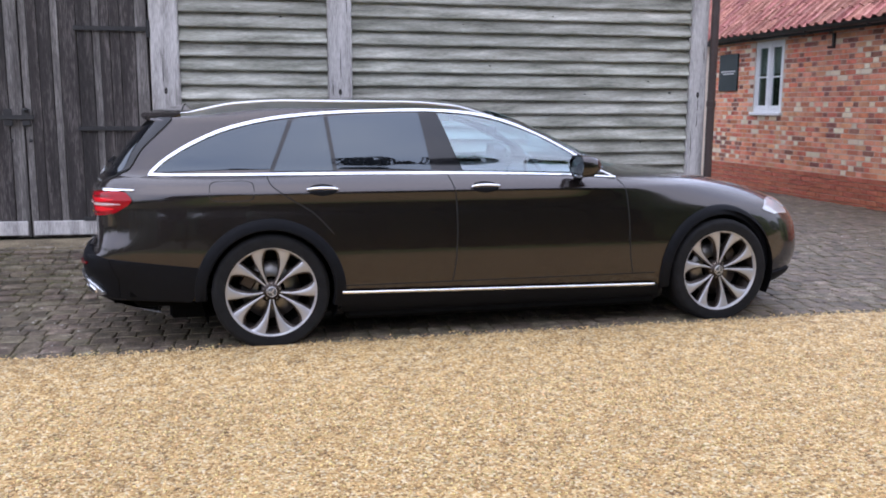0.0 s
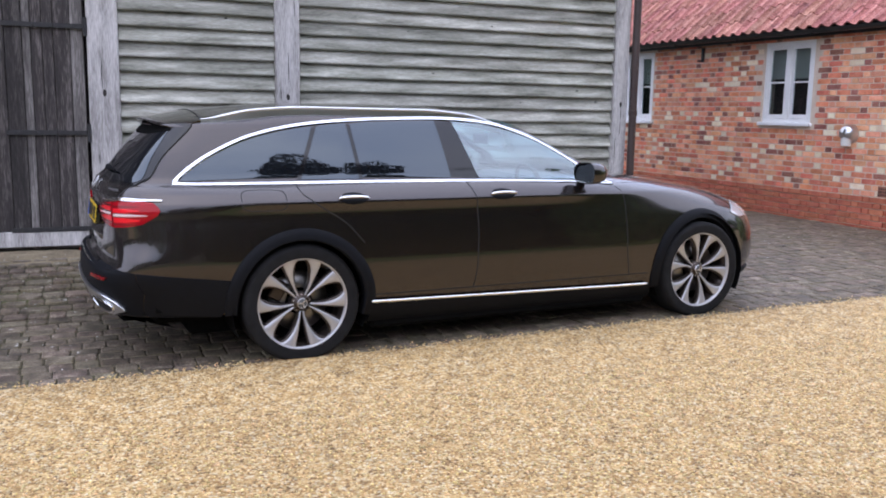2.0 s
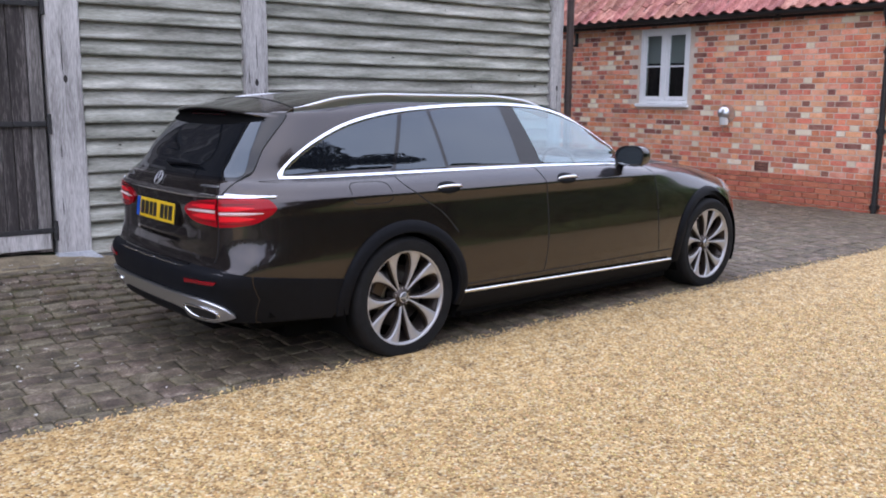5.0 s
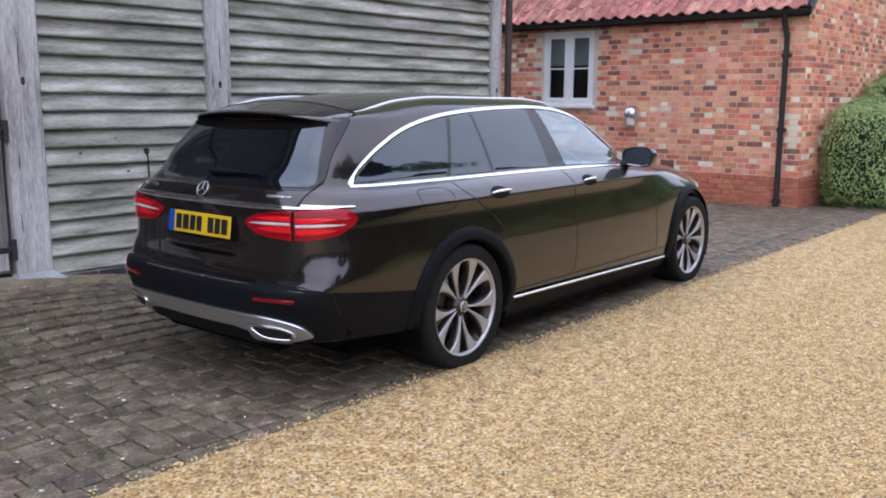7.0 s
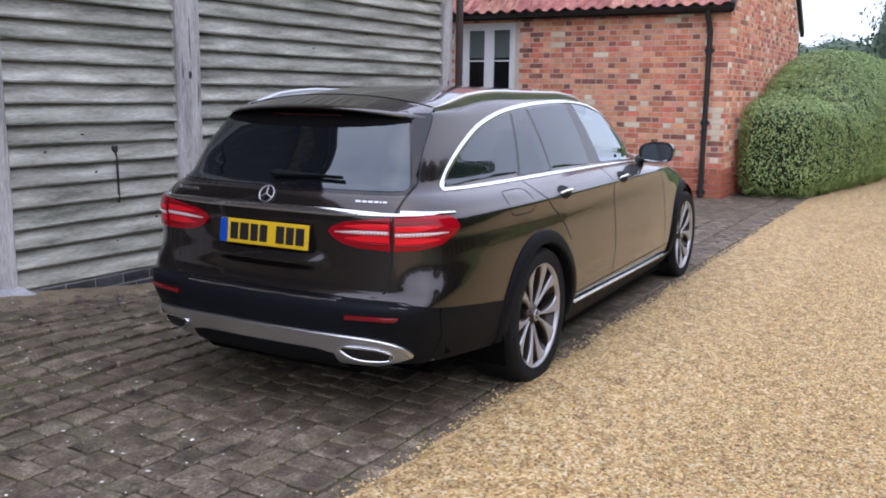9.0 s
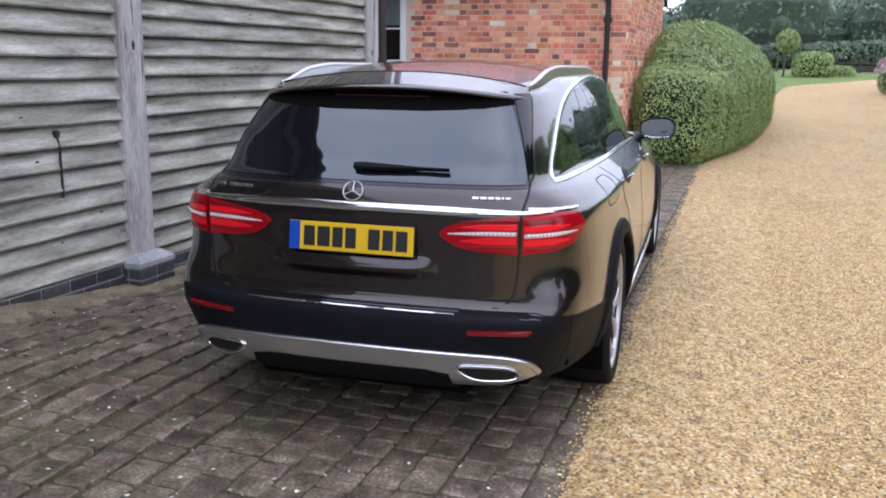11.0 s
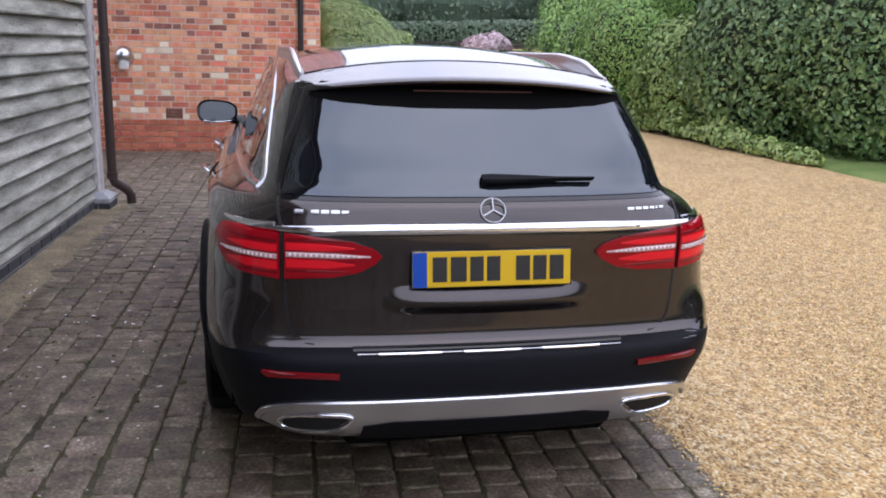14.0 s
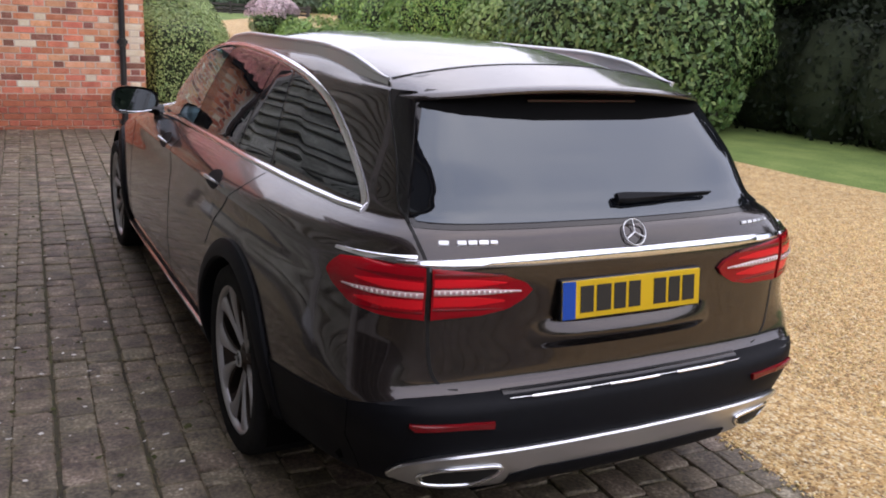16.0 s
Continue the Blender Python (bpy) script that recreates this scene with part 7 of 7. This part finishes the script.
def paving():
    """Tumbled blocks in staggered rows across the yard, each a little out of line."""
    yard = tagged(part("paving", Geo().box((-9, 2.9, -0.3), (-8.9, 3.0, -0.25)), BED, None), "worn grey-brown tumbled block paving", "paving", "", "structure")
    rng = random.Random(11)
    shapes = []
    for k in range(12):
        w, d = (0.1375, 0.135, 0.1365)[k % 3], (0.104, 0.128, 0.150, 0.178, 0.138, 0.116)[k % 6]
        q = Geo()
        rings = []
        for inset, z in ((0.0, -0.045), (0.0, -0.005), (0.006, 0.0), (0.030, 0.001)):
            hd, hw, c = d / 2 - inset, w / 2 - inset, 0.012 - 0.2 * inset
            rings.append([(hd, -hw + c), (hd, hw - c), (hd - c, hw), (-hd + c, hw), (-hd, hw - c), (-hd, -hw + c), (-hd + c, -hw), (hd - c, -hw)])
            rings[-1] = [(a + rng.uniform(-0.003, 0.003), b + rng.uniform(-0.003, 0.003), z + rng.uniform(-0.001, 0.001)) for a, b in rings[-1]]
        faces = [(8 * r + i, 8 * r + (i + 1) % 8, 8 * r + 8 + (i + 1) % 8, 8 * r + 8 + i) for r in range(3) for i in range(8)]
        q.add([p for ring in rings for p in ring], faces + [tuple(range(24, 32))])
        shapes.append((w, d, q))
    rim = [0.5] * 8 + [0.9] * 8 + [0.55] * 8 + [0.10] * 8

    def add_rim(me):
        at = me.attributes.new("rim", "FLOAT", "POINT")
        at.data.foreach_set("value", rim * (len(me.vertices) // 32))

    mes = []
    for w, d, gg in shapes:
        me = gg.mesh("paving_block")
        me.materials.append(PAVER)
        add_rim(me)
        mes.append(me)
    rest = Geo()
    count = 0
    turn = Matrix.Rotation(radians(-2.0), 4, "Z")
    for row in range(69):
        y = -1.15 + 0.1425 * row + 0.004 * math.sin(row * 2.7)
        x = -8.6 + rng.uniform(0, 0.15)
        while x < 9.0:
            k = rng.randrange(len(shapes))
            w, d, gg = shapes[k]
            p = turn @ Vector((x + d / 2, y, 0))
            x += d + rng.uniform(0.006, 0.011)
            if p.y < edge_y(p.x) - 0.10:
                continue
            uv = BUILD.inverted() @ p
            if uv.x < 4.47 and uv.y > -0.02 + (0.08 if uv.x < -0.5 else 0.05):
                continue
            uv = HOUSEM.inverted() @ p
            if uv.x > HU - 0.03 and uv.y > VC or p.y > 7:
                continue
            if p.x > 8.6 and p.y > -0.6:
                continue
            z = height(p.x, p.y) + 0.0145 + rng.uniform(-0.003, 0.003)
            m = Matrix.Translation((p.x, p.y, z)) @ Euler((rng.uniform(-0.015, 0.015), rng.uniform(-0.015, 0.015), radians(-2.0) + rng.uniform(-0.025, 0.025))).to_matrix().to_4x4()
            if count < 300 and -3.2 < p.x < -0.9 and p.y < 1.6:
                part("paving_block", mes[k], None, yard, m=m)
                count += 1
            else:
                rest.add([m @ Vector(q) for q in gg.v], gg.f)
    me = rest.mesh("paving_blocks")
    me.materials.append(PAVER_REST)
    add_rim(me)
    tagged(part("paving_blocks", me, None, yard), "", "", "", "stuff")


paving()


def scattered(name, label, count, seed, region, size, mat, lift, thick=0.3):
    """Small flat bits lying about on the ground."""
    rng = random.Random(seed)
    g = Geo()
    while count:
        x, y = region(rng)
        if -1.0 < x < 3.6 and -0.85 < y < 0.85:
            continue
        uv = BUILD.inverted() @ Vector((x, y, 0))
        if uv.y > -0.03 and uv.x < 4.8 or y < edge_y(x) + 0.03 or x > 8.0:
            continue
        s = size * (0.25 + 1.25 * rng.random() ** 1.6)
        thin, ca, sa = rng.uniform(0.3, 0.9), math.cos(0.7 * s * 1e4), math.sin(0.7 * s * 1e4)
        a = rng.uniform(0, math.pi)
        z = height(x, y) + lift
        n = rng.randrange(4, 7)
        ring = []
        for k in range(n):
            p, q = s * rng.uniform(0.6, 1.1) * math.cos(a + 2 * math.pi * k / n), thin * s * rng.uniform(0.6, 1.1) * math.sin(a + 2 * math.pi * k / n)
            ring.append((x + p * ca - q * sa, y + p * sa + q * ca, z + rng.uniform(0, s * thick)))
        c = (x, y, z + s * thick)
        g.add([c] + ring, [(0, 1 + k, 1 + (k + 1) % n) for k in range(n)])
        count -= 1
    return tagged(part(name, g, mat, None), label, name.replace("_", " "), "", "stuff")


def near_tail(rng):
    return rng.gauss(-1.6, 1.6), rng.uniform(-0.8, 2.4)


def barn_side(rng):
    return rng.uniform(-4, 8), 2.2 - 0.05 * rng.uniform(-4, 8) - abs(rng.gauss(0, 0.55))


scattered("fallen_petals", "small white petals scattered over the paving", 420, 5, near_tail, 0.010, FALLEN, 0.021)
scattered("fallen_petals", "small white petals along the barn side", 500, 6, barn_side, 0.011, FALLEN, 0.021)
scattered("moss_tufts", "tiny moss tufts in the paving joints", 1000, 7, barn_side, 0.014, MOSS, 0.012, 0.6)
# wind-blown sand at the foot of the barn
g = Geo()
rows = []
for u in steps(-3.2, 4.6, 0.08):
    w = 0.26 + 0.10 * noise.noise((u * 1.1, 3.0, 0)) + 0.07 * noise.noise((u * 4.3, 1.0, 0)) + 0.16 * smooth01(0.6, -1.0, u)
    row = []
    for j in range(9):
        v = 0.05 - (w + 0.05) * j / 8
        p = BUILD @ Vector((u, v, 0))
        row.append((p.x, p.y, height(p.x, p.y) + 0.030 - 0.024 * (j / 8) ** 2 + 0.006 * noise.noise((p.x * 9, p.y * 9, 2.0))))
    rows.append(row)
g.grid(rows)
tagged(part("sandy_debris", g, DEBRIS, None, "", True), "sandy debris blown against the foot of the barn", "debris", "", "stuff")


def stones(name, label, count, seed, size, where):
    """Loose gravel: low eight-sided pebbles, half sunk."""
    rng = np.random.default_rng(seed)
    x, y, lift = where(rng, count)
    n = len(x)
    z = np.array([height(a, b) for a, b in zip(x, y)]) + lift
    r = size * rng.uniform(0.55, 1.35, n)
    a = rng.uniform(0, np.pi, n)
    el = rng.uniform(0.6, 1.0, n)
    hz = r * rng.uniform(0.45, 0.75, n)
    c, s = np.cos(a), np.sin(a)
    pts = []
    for dx, dy, dz in ((1, 0, 0), (0.1, 1, 0), (-1, 0.1, 0), (0, -1, 0), (0.15, 0.1, 1), (0, 0, -1)):
        ux, uy = dx * r, dy * r * el
        pts.append(np.stack([x + ux * c - uy * s, y + ux * s + uy * c, z + dz * hz + rng.uniform(-0.15, 0.15, n) * hz], 1))
    v = np.stack(pts, 1).reshape(-1, 3)
    i = np.arange(n)[:, None] * 6
    tri = np.array([0, 1, 4, 1, 2, 4, 2, 3, 4, 3, 0, 4, 1, 0, 5, 2, 1, 5, 3, 2, 5, 0, 3, 5])
    f = (i + tri).reshape(-1).astype(np.int32)
    me = bpy.data.meshes.new(name)
    me.vertices.add(len(v))
    me.vertices.foreach_set("co", v.ravel())
    me.loops.add(len(f))
    me.loops.foreach_set("vertex_index", f)
    me.polygons.add(len(f) // 3)
    me.polygons.foreach_set("loop_start", np.arange(0, len(f), 3, dtype=np.int32))
    me.update(calc_edges=True)
    me.materials.append(STONE)
    return tagged(part(name, me, None, None), label, "gravel", "", "stuff")


def on_drive(rng, count):
    x, y = rng.uniform(-4.5, 8.5, count), rng.uniform(-6.5, -0.80, count)
    far = np.clip((x - 1.0) / 7.0, 0, 1) + np.clip((-y - 4.2) / 2.4, 0, 1) + np.clip((-3.2 - x) / 1.3, 0, 1)
    ok = (y < -0.865 - 0.025 * x) & (rng.random(count) > far)
    x, y = x[ok], y[ok]
    return x, y, np.where(y > -1.215 - 0.025 * x, 0.018, 0.002 + 0.026 * np.clip((y + 1.515) / 0.3, 0, 1))


def over_edge(rng, count):
    x = rng.uniform(-4.5, 7.5, count)
    y = -0.885 - 0.025 * x + np.abs(rng.normal(0, 0.05, count)) - 0.02
    return x, y, np.full(count, 0.020)


stones("loose_gravel", "loose golden gravel stones on the drive", 130000, 21, 0.0075, on_drive)
stones("spilled_gravel", "gravel stones spilled over the edge of the paving", 800, 22, 0.007, over_edge)
